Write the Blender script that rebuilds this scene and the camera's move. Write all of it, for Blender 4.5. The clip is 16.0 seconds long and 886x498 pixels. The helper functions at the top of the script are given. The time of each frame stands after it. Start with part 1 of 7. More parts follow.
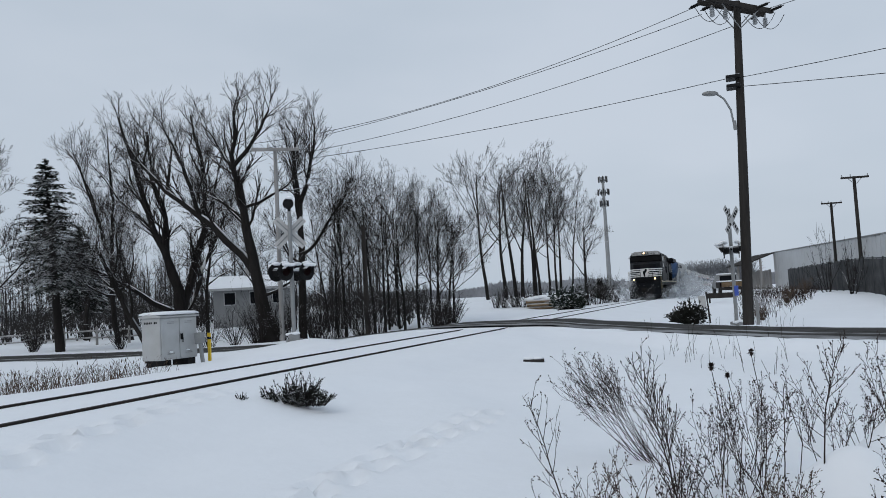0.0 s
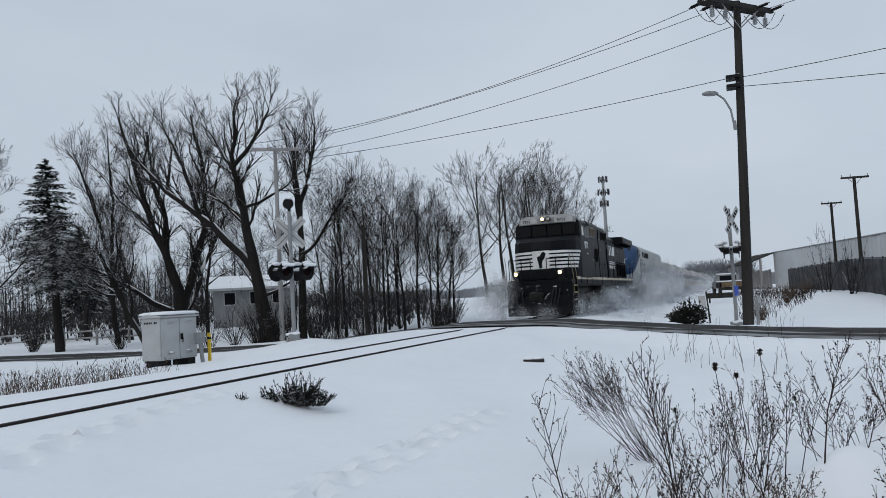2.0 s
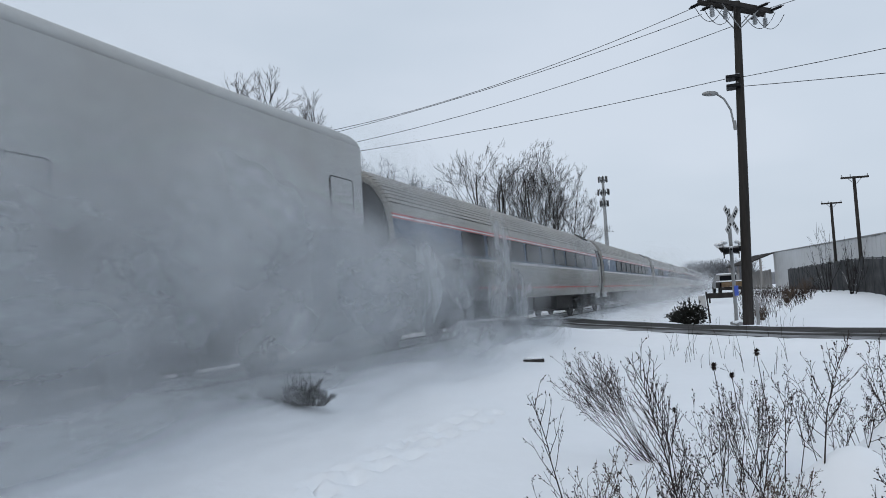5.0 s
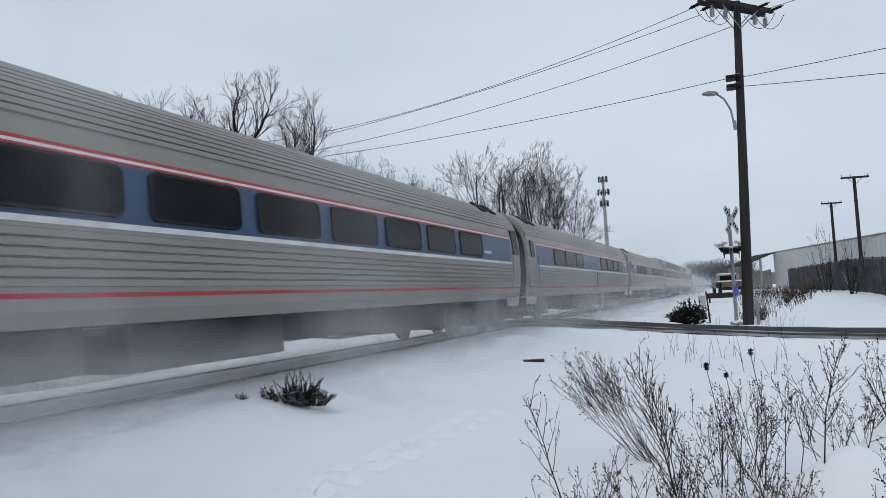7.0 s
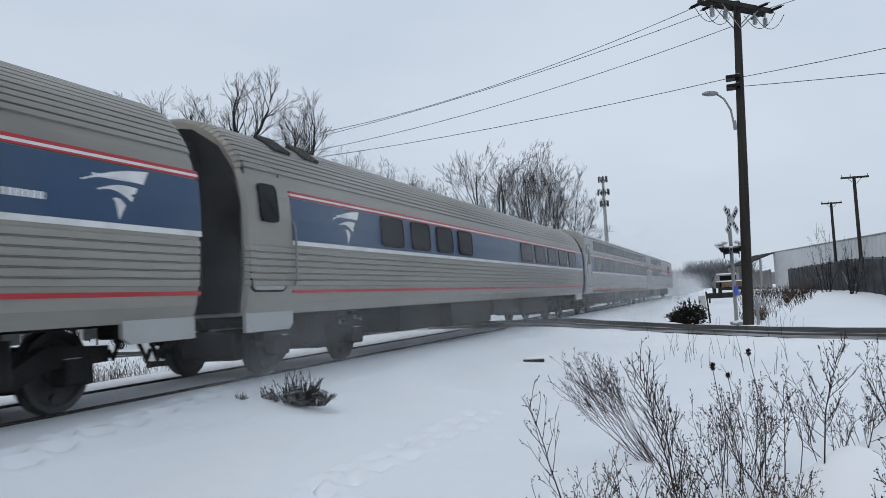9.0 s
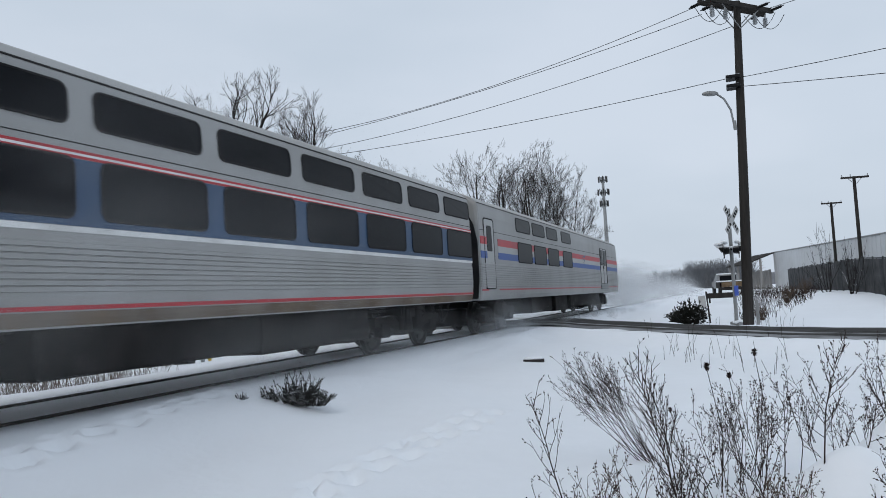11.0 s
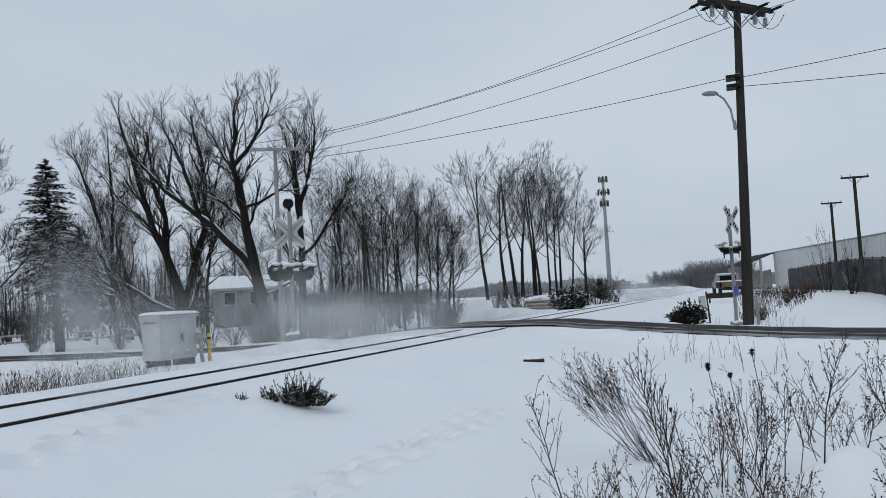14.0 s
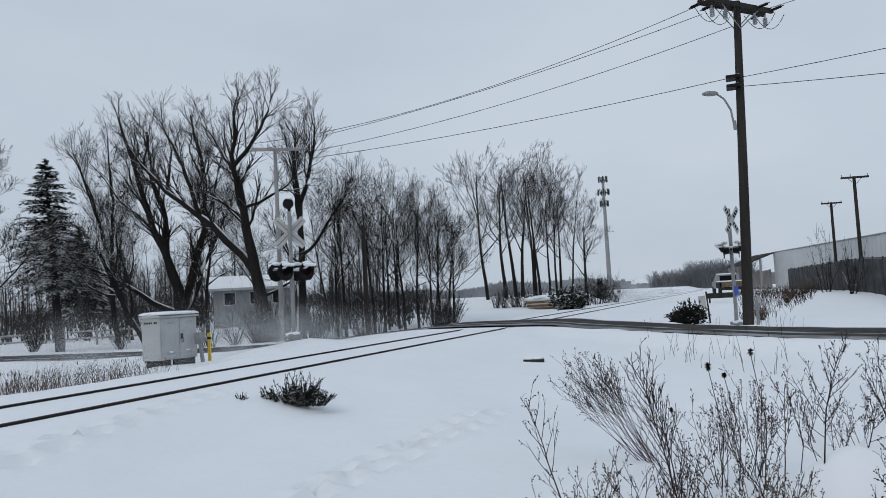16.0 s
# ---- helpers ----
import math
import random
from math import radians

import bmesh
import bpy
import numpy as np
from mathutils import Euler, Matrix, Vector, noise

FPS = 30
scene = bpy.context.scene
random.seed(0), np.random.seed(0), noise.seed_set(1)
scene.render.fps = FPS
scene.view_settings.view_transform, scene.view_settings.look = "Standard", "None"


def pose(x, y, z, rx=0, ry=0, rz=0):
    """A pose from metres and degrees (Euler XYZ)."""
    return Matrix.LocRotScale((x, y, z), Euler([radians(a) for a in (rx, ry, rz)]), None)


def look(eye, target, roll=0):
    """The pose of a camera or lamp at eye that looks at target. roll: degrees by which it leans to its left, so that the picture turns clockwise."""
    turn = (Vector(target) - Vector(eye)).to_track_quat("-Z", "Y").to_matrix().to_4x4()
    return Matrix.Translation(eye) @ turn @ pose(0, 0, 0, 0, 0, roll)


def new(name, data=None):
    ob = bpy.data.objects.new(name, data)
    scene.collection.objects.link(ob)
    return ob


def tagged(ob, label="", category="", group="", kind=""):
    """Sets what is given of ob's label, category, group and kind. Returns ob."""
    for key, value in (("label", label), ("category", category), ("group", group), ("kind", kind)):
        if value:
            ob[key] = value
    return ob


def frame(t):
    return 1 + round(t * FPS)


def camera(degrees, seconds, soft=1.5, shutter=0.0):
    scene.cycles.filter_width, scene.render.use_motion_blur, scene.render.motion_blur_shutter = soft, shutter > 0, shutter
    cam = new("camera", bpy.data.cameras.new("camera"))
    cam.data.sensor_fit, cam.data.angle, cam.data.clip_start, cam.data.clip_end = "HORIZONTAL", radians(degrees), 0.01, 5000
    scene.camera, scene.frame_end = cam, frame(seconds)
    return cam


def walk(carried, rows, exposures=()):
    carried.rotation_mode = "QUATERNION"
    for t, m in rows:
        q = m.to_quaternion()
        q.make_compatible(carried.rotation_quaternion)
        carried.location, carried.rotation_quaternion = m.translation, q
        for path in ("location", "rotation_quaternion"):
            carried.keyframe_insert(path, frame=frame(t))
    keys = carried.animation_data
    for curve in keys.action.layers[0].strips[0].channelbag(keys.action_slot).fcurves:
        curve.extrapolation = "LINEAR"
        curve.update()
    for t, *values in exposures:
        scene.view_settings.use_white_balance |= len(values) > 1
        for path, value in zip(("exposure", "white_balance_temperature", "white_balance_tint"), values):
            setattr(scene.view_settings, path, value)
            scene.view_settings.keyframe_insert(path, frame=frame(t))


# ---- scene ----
cam = camera(59.4, 16.0, soft=0.9, shutter=0.08)
EYE = (0.0, 0.0, 1.011)
AIM = (-3.479, 9.353, 1.011 + 0.6485)
walk(cam, [(0.0, look(EYE, AIM, -3.08)), (16.0, look(EYE, AIM, -3.08))],
     exposures=[(0.0, 0.03), (2.6, 0.03), (3.6, 0.20), (12.0, 0.20), (13.2, 0.03), (16.0, 0.03)])
scene.cycles.transparent_max_bounces = 80

# ---- light: a closed white winter sky, faint low sun behind the cloud ----
SUN_EL, SUN_AZ = radians(24), radians(200)
world = bpy.data.worlds.new("overcast")
scene.world = world
world.use_nodes = True
wt = world.node_tree
wt.nodes.clear()
w_out = wt.nodes.new("ShaderNodeOutputWorld")
w_bg = wt.nodes.new("ShaderNodeBackground")
w_sky = wt.nodes.new("ShaderNodeTexSky")
w_sky.sky_type, w_sky.sun_disc = "NISHITA", False
w_sky.sun_elevation, w_sky.sun_rotation = SUN_EL, SUN_AZ
w_sky.air_density, w_sky.dust_density = 1.0, 4.0
w_bg.inputs["Strength"].default_value = 0.10
w_bg2 = wt.nodes.new("ShaderNodeBackground")
w_tc = wt.nodes.new("ShaderNodeTexCoord")
w_map = wt.nodes.new("ShaderNodeMapping")
w_map.inputs["Scale"].default_value = (1.0, 1.0, 2.6)
w_noise = wt.nodes.new("ShaderNodeTexNoise")
w_noise.inputs["Scale"].default_value = 1.7
w_noise.inputs["Detail"].default_value = 4.0
w_ramp = wt.nodes.new("ShaderNodeValToRGB")
w_ramp.color_ramp.elements[0].position, w_ramp.color_ramp.elements[0].color = 0.32, (0.53, 0.622, 0.728, 1)
w_ramp.color_ramp.elements[1].position, w_ramp.color_ramp.elements[1].color = 0.68, (0.66, 0.735, 0.840, 1)
w_bg2.inputs["Strength"].default_value = 0.86
w_add = wt.nodes.new("ShaderNodeMixShader")
w_add.inputs[0].default_value = 0.93
wt.links.new(w_tc.outputs["Generated"], w_map.inputs["Vector"])
wt.links.new(w_map.outputs["Vector"], w_noise.inputs["Vector"])
wt.links.new(w_noise.outputs["Fac"], w_ramp.inputs["Fac"])
wt.links.new(w_ramp.outputs["Color"], w_bg2.inputs["Color"])
wt.links.new(w_sky.outputs["Color"], w_bg.inputs["Color"])
wt.links.new(w_bg.outputs[0], w_add.inputs[1])
wt.links.new(w_bg2.outputs[0], w_add.inputs[2])
wt.links.new(w_add.outputs[0], w_out.inputs["Surface"])
sun = new("sun", bpy.data.lights.new("sun", "SUN"))
sun.data.energy, sun.data.angle, sun.data.color = 0.5, radians(25), (1.0, 0.96, 0.9)
sun.matrix_world = look((0, 0, 60), (20, 55, 0))


# ---- materials ----
def mat(name, color, rough=0.6, metal=0.0, vary=0.12, scale=4.0, bump=0.0, bscale=60.0, dirt=None, dirt_amt=0.0,
        dirt_scale=1.2, snow=0.0, glow=0.0, spec=0.5, aniso=(1, 1, 1), island=False):
    """Procedural paint, metal, bark or snow: two scales of variation, dirt, bump, lying snow on upward faces."""
    m = bpy.data.materials.new(name)
    m.use_nodes = True
    nt = m.node_tree
    b = nt.nodes["Principled BSDF"]
    b.inputs["Roughness"].default_value, b.inputs["Metallic"].default_value = rough, metal
    b.inputs["Specular IOR Level"].default_value = spec
    tc = nt.nodes.new("ShaderNodeTexCoord")
    mp = nt.nodes.new("ShaderNodeMapping")
    mp.inputs["Scale"].default_value = aniso
    nt.links.new(tc.outputs["Object"], mp.inputs["Vector"])

    def noise_tex(s, detail=4.0):
        n = nt.nodes.new("ShaderNodeTexNoise")
        n.inputs["Scale"].default_value, n.inputs["Detail"].default_value = s, detail
        nt.links.new(mp.outputs["Vector"], n.inputs["Vector"])
        return n.outputs["Fac"]

    def mixed(fac, a, c):
        x = nt.nodes.new("ShaderNodeMix")
        x.data_type = "RGBA"
        for sock, val in ((x.inputs[0], fac), (x.inputs[6], a), (x.inputs[7], c)):
            if isinstance(val, (int, float)):
                sock.default_value = val
            elif isinstance(val, tuple):
                sock.default_value = (*val, 1)
            else:
                nt.links.new(val, sock)
        return x.outputs[2]

    def ramped(fac, lo, hi):
        r = nt.nodes.new("ShaderNodeMapRange")
        r.inputs[1].default_value, r.inputs[2].default_value = lo, hi
        nt.links.new(fac, r.inputs[0])
        return r.outputs[0]
    dark = tuple(c * (1 - vary) for c in color)
    light = tuple(min(1, c * (1 + vary)) for c in color)
    col = mixed(ramped(noise_tex(scale), 0.3, 0.7), dark, light)
    fine = mixed(0.25, col, mixed(ramped(noise_tex(scale * 11, 2.0), 0.35, 0.65), dark, light))
    col = fine
    if dirt:
        d = nt.nodes.new("ShaderNodeMath")
        d.operation = "MULTIPLY"
        d.inputs[1].default_value = dirt_amt
        nt.links.new(ramped(noise_tex(dirt_scale, 6.0), 0.42, 0.66), d.inputs[0])
        col = mixed(d.outputs[0], col, dirt)
    if snow > 0:
        g = nt.nodes.new("ShaderNodeNewGeometry")
        sp = nt.nodes.new("ShaderNodeSeparateXYZ")
        nt.links.new(g.outputs["Normal"], sp.inputs[0])
        up = ramped(sp.outputs["Z"], 0.45, 0.7)
        k = nt.nodes.new("ShaderNodeMath")
        k.operation = "MULTIPLY"
        nt.links.new(up, k.inputs[0])
        nt.links.new(ramped(noise_tex(1.7, 3.0), 0.62 - 0.4 * snow, 0.72 - 0.4 * snow), k.inputs[1])
        col = mixed(k.outputs[0], col, (0.80, 0.83, 0.87))
    nt.links.new(col, b.inputs["Base Color"])
    if bump > 0:
        bp = nt.nodes.new("ShaderNodeBump")
        bp.inputs["Strength"].default_value, bp.inputs["Distance"].default_value = bump, 0.02
        nt.links.new(noise_tex(bscale), bp.inputs["Height"])
        nt.links.new(bp.outputs[0], b.inputs["Normal"])
    if glow > 0:
        b.inputs["Emission Color"].default_value = (*color, 1)
        b.inputs["Emission Strength"].default_value = glow
    return m


M = {}
M["snow"] = mat("snow", (0.82, 0.845, 0.88), 0.75, vary=0.025, scale=0.35, bump=0.35, bscale=9.0, spec=0.25)
M["snow_lump"] = mat("snow_lump", (0.83, 0.85, 0.88), 0.75, vary=0.02, scale=2.0, bump=0.3, bscale=14.0, spec=0.25)
M["road"] = mat("road_slush", (0.17, 0.172, 0.175), 0.95, vary=0.25, scale=1.1, bump=0.5, bscale=12.0, dirt=(0.50, 0.52, 0.55), dirt_amt=0.5, dirt_scale=0.9, spec=0.06)
M["rut"] = mat("wet_asphalt", (0.050, 0.049, 0.047), 0.95, vary=0.3, scale=2.0, bump=0.4, bscale=25.0, dirt=(0.11, 0.11, 0.115), dirt_amt=0.35, dirt_scale=2.2, spec=0.04)
M["rail"] = mat("rail_steel", (0.016, 0.015, 0.015), 0.6, 0.0, vary=0.3, scale=3.0, dirt=(0.05, 0.03, 0.022), dirt_amt=0.5, spec=0.1)
M["timber"] = mat("crossing_timber", (0.09, 0.075, 0.06), 0.8, vary=0.3, scale=6.0, bump=0.5, aniso=(1, 0.2, 1), snow=0.9, spec=0.1)
M["bark"] = mat("bark", (0.021, 0.019, 0.018), 0.9, vary=0.35, scale=5.0, bump=0.8, bscale=30.0, snow=0.72, aniso=(1, 1, 0.3), spec=0.1)
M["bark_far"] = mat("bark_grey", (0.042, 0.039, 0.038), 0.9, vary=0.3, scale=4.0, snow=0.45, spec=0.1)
M["twig"] = mat("twig", (0.024, 0.021, 0.020), 0.85, vary=0.35, scale=3.0, snow=0.48, spec=0.1)
M["needle"] = mat("conifer_needles", (0.016, 0.021, 0.017), 0.8, vary=0.4, scale=3.0, snow=0.34, spec=0.1)
M["snowy_needle"] = mat("snowy_needles", (0.022, 0.030, 0.024), 0.8, vary=0.4, scale=6.0, snow=0.85, spec=0.1)
M["juniper"] = mat("juniper_needles", (0.013, 0.014, 0.011), 0.85, vary=0.45, scale=9.0, snow=0.30, spec=0.2)
M["weed"] = mat("dry_weed", (0.036, 0.026, 0.023), 0.85, vary=0.4, scale=5.0, spec=0.1)
M["weed_pale"] = mat("pale_dry_weed", (0.10, 0.075, 0.06), 0.85, vary=0.35, scale=5.0, spec=0.1)
M["pole"] = mat("creosoted_wood", (0.036, 0.033, 0.031), 0.85, vary=0.35, scale=3.0, bump=0.6, bscale=40.0, aniso=(1, 1, 0.12), spec=0.1)
M["pole_grey"] = mat("weathered_wood", (0.27, 0.265, 0.26), 0.85, vary=0.25, scale=3.0, bump=0.5, bscale=40.0, aniso=(1, 1, 0.12), snow=0.6)
M["galv"] = mat("galvanised_steel", (0.25, 0.26, 0.265), 0.55, 0.2, vary=0.15, scale=6.0, dirt=(0.18, 0.17, 0.16), dirt_amt=0.4)
M["alu"] = mat("painted_aluminium", (0.43, 0.44, 0.445), 0.5, 0.1, vary=0.06, scale=2.5, dirt=(0.32, 0.31, 0.29), dirt_amt=0.35, dirt_scale=1.6)
M["xbuck"] = mat("worn_white_sheet", (0.46, 0.46, 0.455), 0.6, vary=0.1, scale=5.0, dirt=(0.30, 0.29, 0.28), dirt_amt=0.5, dirt_scale=4.0)
M["black"] = mat("black_metal", (0.012, 0.012, 0.013), 0.5, 0.0, vary=0.3, scale=5.0, snow=0.9, spec=0.1)
M["wire"] = mat("wire", (0.03, 0.03, 0.032), 0.6, vary=0.1, spec=0.1)
M["ceramic"] = mat("insulator", (0.30, 0.31, 0.32), 0.3, vary=0.1)
M["yellow"] = mat("yellow_plastic", (0.75, 0.50, 0.03), 0.5, vary=0.1, scale=8.0)
M["blue_sign"] = mat("blue_sheet", (0.02, 0.07, 0.42), 0.45, vary=0.1)
# wall grey set low: the shadow on the house is in the colour
M["siding"] = mat("shaded_siding", (0.24, 0.245, 0.25), 0.7, vary=0.08, scale=2.0, spec=0.15)
M["glassdark"] = mat("dark_glass", (0.006, 0.007, 0.009), 0.3, vary=0.15, scale=1.5, spec=0.06)
M["steelwall"] = mat("steel_cladding", (0.50, 0.515, 0.53), 0.55, 0.1, vary=0.08, scale=0.4, dirt=(0.36, 0.36, 0.36), dirt_amt=0.35, dirt_scale=0.3)
M["fence"] = mat("fence_mesh_slats", (0.045, 0.047, 0.05), 0.75, vary=0.3, scale=1.2, dirt=(0.10, 0.10, 0.10), dirt_amt=0.5, spec=0.1)
M["lumber"] = mat("stacked_lumber", (0.17, 0.12, 0.075), 0.85, vary=0.35, scale=4.0, snow=0.8, spec=0.1)
# bare woods lightened to a bluish grey: distance haze put into the colour
M["woods"] = mat("hazed_woods", (0.23, 0.24, 0.26), 0.95, vary=0.3, scale=0.12, aniso=(1, 1, 0.4))
# train
M["ns_black"] = mat("locomotive_black", (0.0060, 0.0070, 0.0095), 0.45, vary=0.25, scale=0.8, dirt=(0.016, 0.015, 0.0155), dirt_amt=0.45, dirt_scale=0.9, spec=0.07)
M["ns_white"] = mat("stripe_white", (0.72, 0.72, 0.71), 0.5, vary=0.07, scale=3.0, dirt=(0.34, 0.33, 0.31), dirt_amt=0.4, dirt_scale=2.0)
M["cream"] = mat("sill_cream", (0.62, 0.55, 0.42), 0.55, vary=0.12, scale=2.0, dirt=(0.25, 0.21, 0.16), dirt_amt=0.55, dirt_scale=1.6)
M["grille"] = mat("grille_dark", (0.002, 0.002, 0.002), 0.9, vary=0.3, scale=6.0, spec=0.02)
M["louvre"] = mat("rusty_louvre", (0.20, 0.125, 0.06), 0.6, vary=0.35, scale=5.0)
M["handrail"] = mat("yellow_handrail", (0.62, 0.45, 0.06), 0.5, vary=0.15, scale=5.0, dirt=(0.28, 0.22, 0.12), dirt_amt=0.5)
M["grab"] = mat("worn_yellow_iron", (0.22, 0.18, 0.09), 0.55, vary=0.2, scale=5.0, dirt=(0.05, 0.045, 0.04), dirt_amt=0.7, dirt_scale=3.0)
M["cab_glass"] = mat("black_cab_glass", (0.006, 0.007, 0.008), 0.25, vary=0.15, spec=0.08)
M["brow"] = mat("grimy_brow", (0.30, 0.30, 0.295), 0.65, vary=0.15, scale=3.0, dirt=(0.10, 0.10, 0.10), dirt_amt=0.55, dirt_scale=2.5)
M["truck"] = mat("running_gear", (0.012, 0.0112, 0.0108), 0.8, vary=0.35, scale=2.0, dirt=(0.05, 0.046, 0.044), dirt_amt=0.35, dirt_scale=1.8, snow=0.3, spec=0.1)
M["wheel"] = mat("wheel_steel", (0.030, 0.028, 0.026), 0.6, 0.2, vary=0.3, scale=4.0, dirt=(0.14, 0.14, 0.145), dirt_amt=0.35, spec=0.1)
M["lamp"] = mat("lit_lens", (1.0, 0.74, 0.36), 0.3, glow=5.0)
M["lens"] = mat("unlit_lens", (0.45, 0.42, 0.36), 0.15, vary=0.1)
M["stainless"] = mat("stainless_fluting", (0.285, 0.27, 0.240), 0.42, 0.3, vary=0.12, scale=0.7, dirt=(0.15, 0.136, 0.118), dirt_amt=0.5, dirt_scale=0.8, aniso=(1, 0.25, 1))
M["silver"] = mat("silver_paint", (0.40, 0.405, 0.40), 0.5, 0.1, vary=0.07, scale=0.8, dirt=(0.28, 0.265, 0.24), dirt_amt=0.45, dirt_scale=0.8)
M["white_side"] = mat("smooth_grey_side", (0.33, 0.33, 0.325), 0.5, 0.15, vary=0.05, scale=0.8, dirt=(0.22, 0.213, 0.198), dirt_amt=0.4, dirt_scale=0.7)
M["blue"] = mat("deep_blue_paint", (0.012, 0.050, 0.120), 0.4, vary=0.12, scale=1.0, dirt=(0.05, 0.08, 0.12), dirt_amt=0.35, dirt_scale=0.9)
M["blue_bright"] = mat("bright_blue_paint", (0.006, 0.060, 0.27), 0.4, vary=0.1, scale=1.0, dirt=(0.03, 0.08, 0.22), dirt_amt=0.3)
# navy nose paint, darkened further for the shade behind the freight locomotive
M["blue_nose"] = mat("shaded_navy_paint", (0.011, 0.042, 0.115), 0.5, vary=0.12, scale=1.0, dirt=(0.033, 0.066, 0.12), dirt_amt=0.45, dirt_scale=0.9, spec=0.15)
M["red"] = mat("red_paint", (0.44, 0.012, 0.024), 0.42, vary=0.12, scale=1.0, dirt=(0.22, 0.045, 0.05), dirt_amt=0.4)
M["soiled"] = mat("rust_grime", (0.15, 0.115, 0.085), 0.8, vary=0.3, scale=1.2, dirt=(0.22, 0.20, 0.18), dirt_amt=0.6, dirt_scale=1.0, spec=0.1)
M["rubber"] = mat("diaphragm_rubber", (0.022, 0.022, 0.023), 0.8, vary=0.25, scale=1.5, dirt=(0.06, 0.055, 0.052), dirt_amt=0.5, spec=0.1)


# ---- mesh helpers ----
def link(name, bm, material, parent=None, label="", smooth=False):
    me = bpy.data.meshes.new(name)
    bm.normal_update()
    bm.to_mesh(me)
    bm.free()
    for mm in (material if isinstance(material, (list, tuple)) else [material]):
        me.materials.append(M[mm] if isinstance(mm, str) else mm)
    if smooth:
        for p in me.polygons:
            p.use_smooth = True
    ob = new(name, me)
    if parent:
        ob.parent = parent
    if label:
        tagged(ob, label)
    return ob


def part(name, bm, material, parent, label="", smooth=False):
    return link(name, bm, material, parent, label, smooth)


def box(bm, x0, x1, y0, y1, z0, z1, bevel=0.0, m=None):
    vs = bmesh.ops.create_cube(bm, size=1.0)["verts"]
    c, s = Vector(((x0 + x1) / 2, (y0 + y1) / 2, (z0 + z1) / 2)), (abs(x1 - x0), abs(y1 - y0), abs(z1 - z0))
    for v in vs:
        v.co = Vector((v.co.x * s[0], v.co.y * s[1], v.co.z * s[2])) + c
    if bevel > 0:
        es = {e for v in vs for e in v.link_edges}
        out = bmesh.ops.bevel(bm, geom=list(es), offset=bevel, segments=2, affect="EDGES", profile=0.5)
        vs = list({v for f in out["faces"] for v in f.verts} | {v for v in vs if v.is_valid})
    if m is not None:
        for v in vs:
            v.co = m @ v.co
    return bm


def tube(bm, pts, radii, sides=6, caps=True):
    """A round bar along points, with a radius at each."""
    rings = []
    n = len(pts)
    ref = Vector((0.31, 0.17, 0.93)).normalized()
    for i, p in enumerate(pts):
        a, b = pts[max(0, i - 1)], pts[min(n - 1, i + 1)]
        d = (Vector(b) - Vector(a)).normalized()
        u = d.cross(ref if abs(d.dot(ref)) < 0.95 else Vector((1, 0, 0))).normalized()
        w = d.cross(u)
        r = radii[i] if isinstance(radii, (list, tuple)) else radii
        rings.append([bm.verts.new(Vector(p) + (u * math.cos(2 * math.pi * k / sides) + w * math.sin(2 * math.pi * k / sides)) * r) for k in range(sides)])
    for a, b in zip(rings, rings[1:]):
        for k in range(sides):
            bm.faces.new((a[k], a[(k + 1) % sides], b[(k + 1) % sides], b[k]))
    if caps:
        bm.faces.new(rings[0][::-1])
        bm.faces.new(rings[-1])
    return bm


def loft(bm, rings, closed=True, caps=True):
    """Rings of 3D points, joined one to the next."""
    vv = [[bm.verts.new(p) for p in r] for r in rings]
    n = len(vv[0])
    for a, b in zip(vv, vv[1:]):
        for k in range(n if closed else n - 1):
            bm.faces.new((a[k], a[(k + 1) % n], b[(k + 1) % n], b[k]))
    if caps and closed:
        bm.faces.new(vv[0][::-1])
        bm.faces.new(vv[-1])
    return bm


def prism(bm, outline, axis, lo, hi):
    """A flat outline (pairs) given thickness along axis 0, 1 or 2."""
    def p3(a, b, c):
        return {0: (c, a, b), 1: (a, c, b), 2: (a, b, c)}[axis]
    r0, r1 = [p3(a, b, lo) for a, b in outline], [p3(a, b, hi) for a, b in outline]
    loft(bm, [r0, r1])
    bmesh.ops.recalc_face_normals(bm, faces=bm.faces)
    return bm


def B():
    return bmesh.new()


def thing(name, m, label, category, group=""):
    e = new(name)
    e.matrix_basis = m
    return tagged(e, label, category, group)


def sstep(a, b, x):
    t = np.clip((np.asarray(x, float) - a) / (b - a), 0, 1)
    return t * t * (3 - 2 * t)


# ---- ground ----
TRACK = -7.761


def road_mid(x):
    """Where the road's middle runs: y at x."""
    xs = [-120, -60, -40, -27, -20, -15, -11, -7.6, -3.4, 0, 3, 8, 16, 40, 120]
    ys = [24, 25, 25.5, 25.5, 26.0, 27.0, 27.4, 27.0, 25.2, 23.0, 20.6, 17.0, 12.0, -2, -40]
    return np.interp(x, xs, ys)


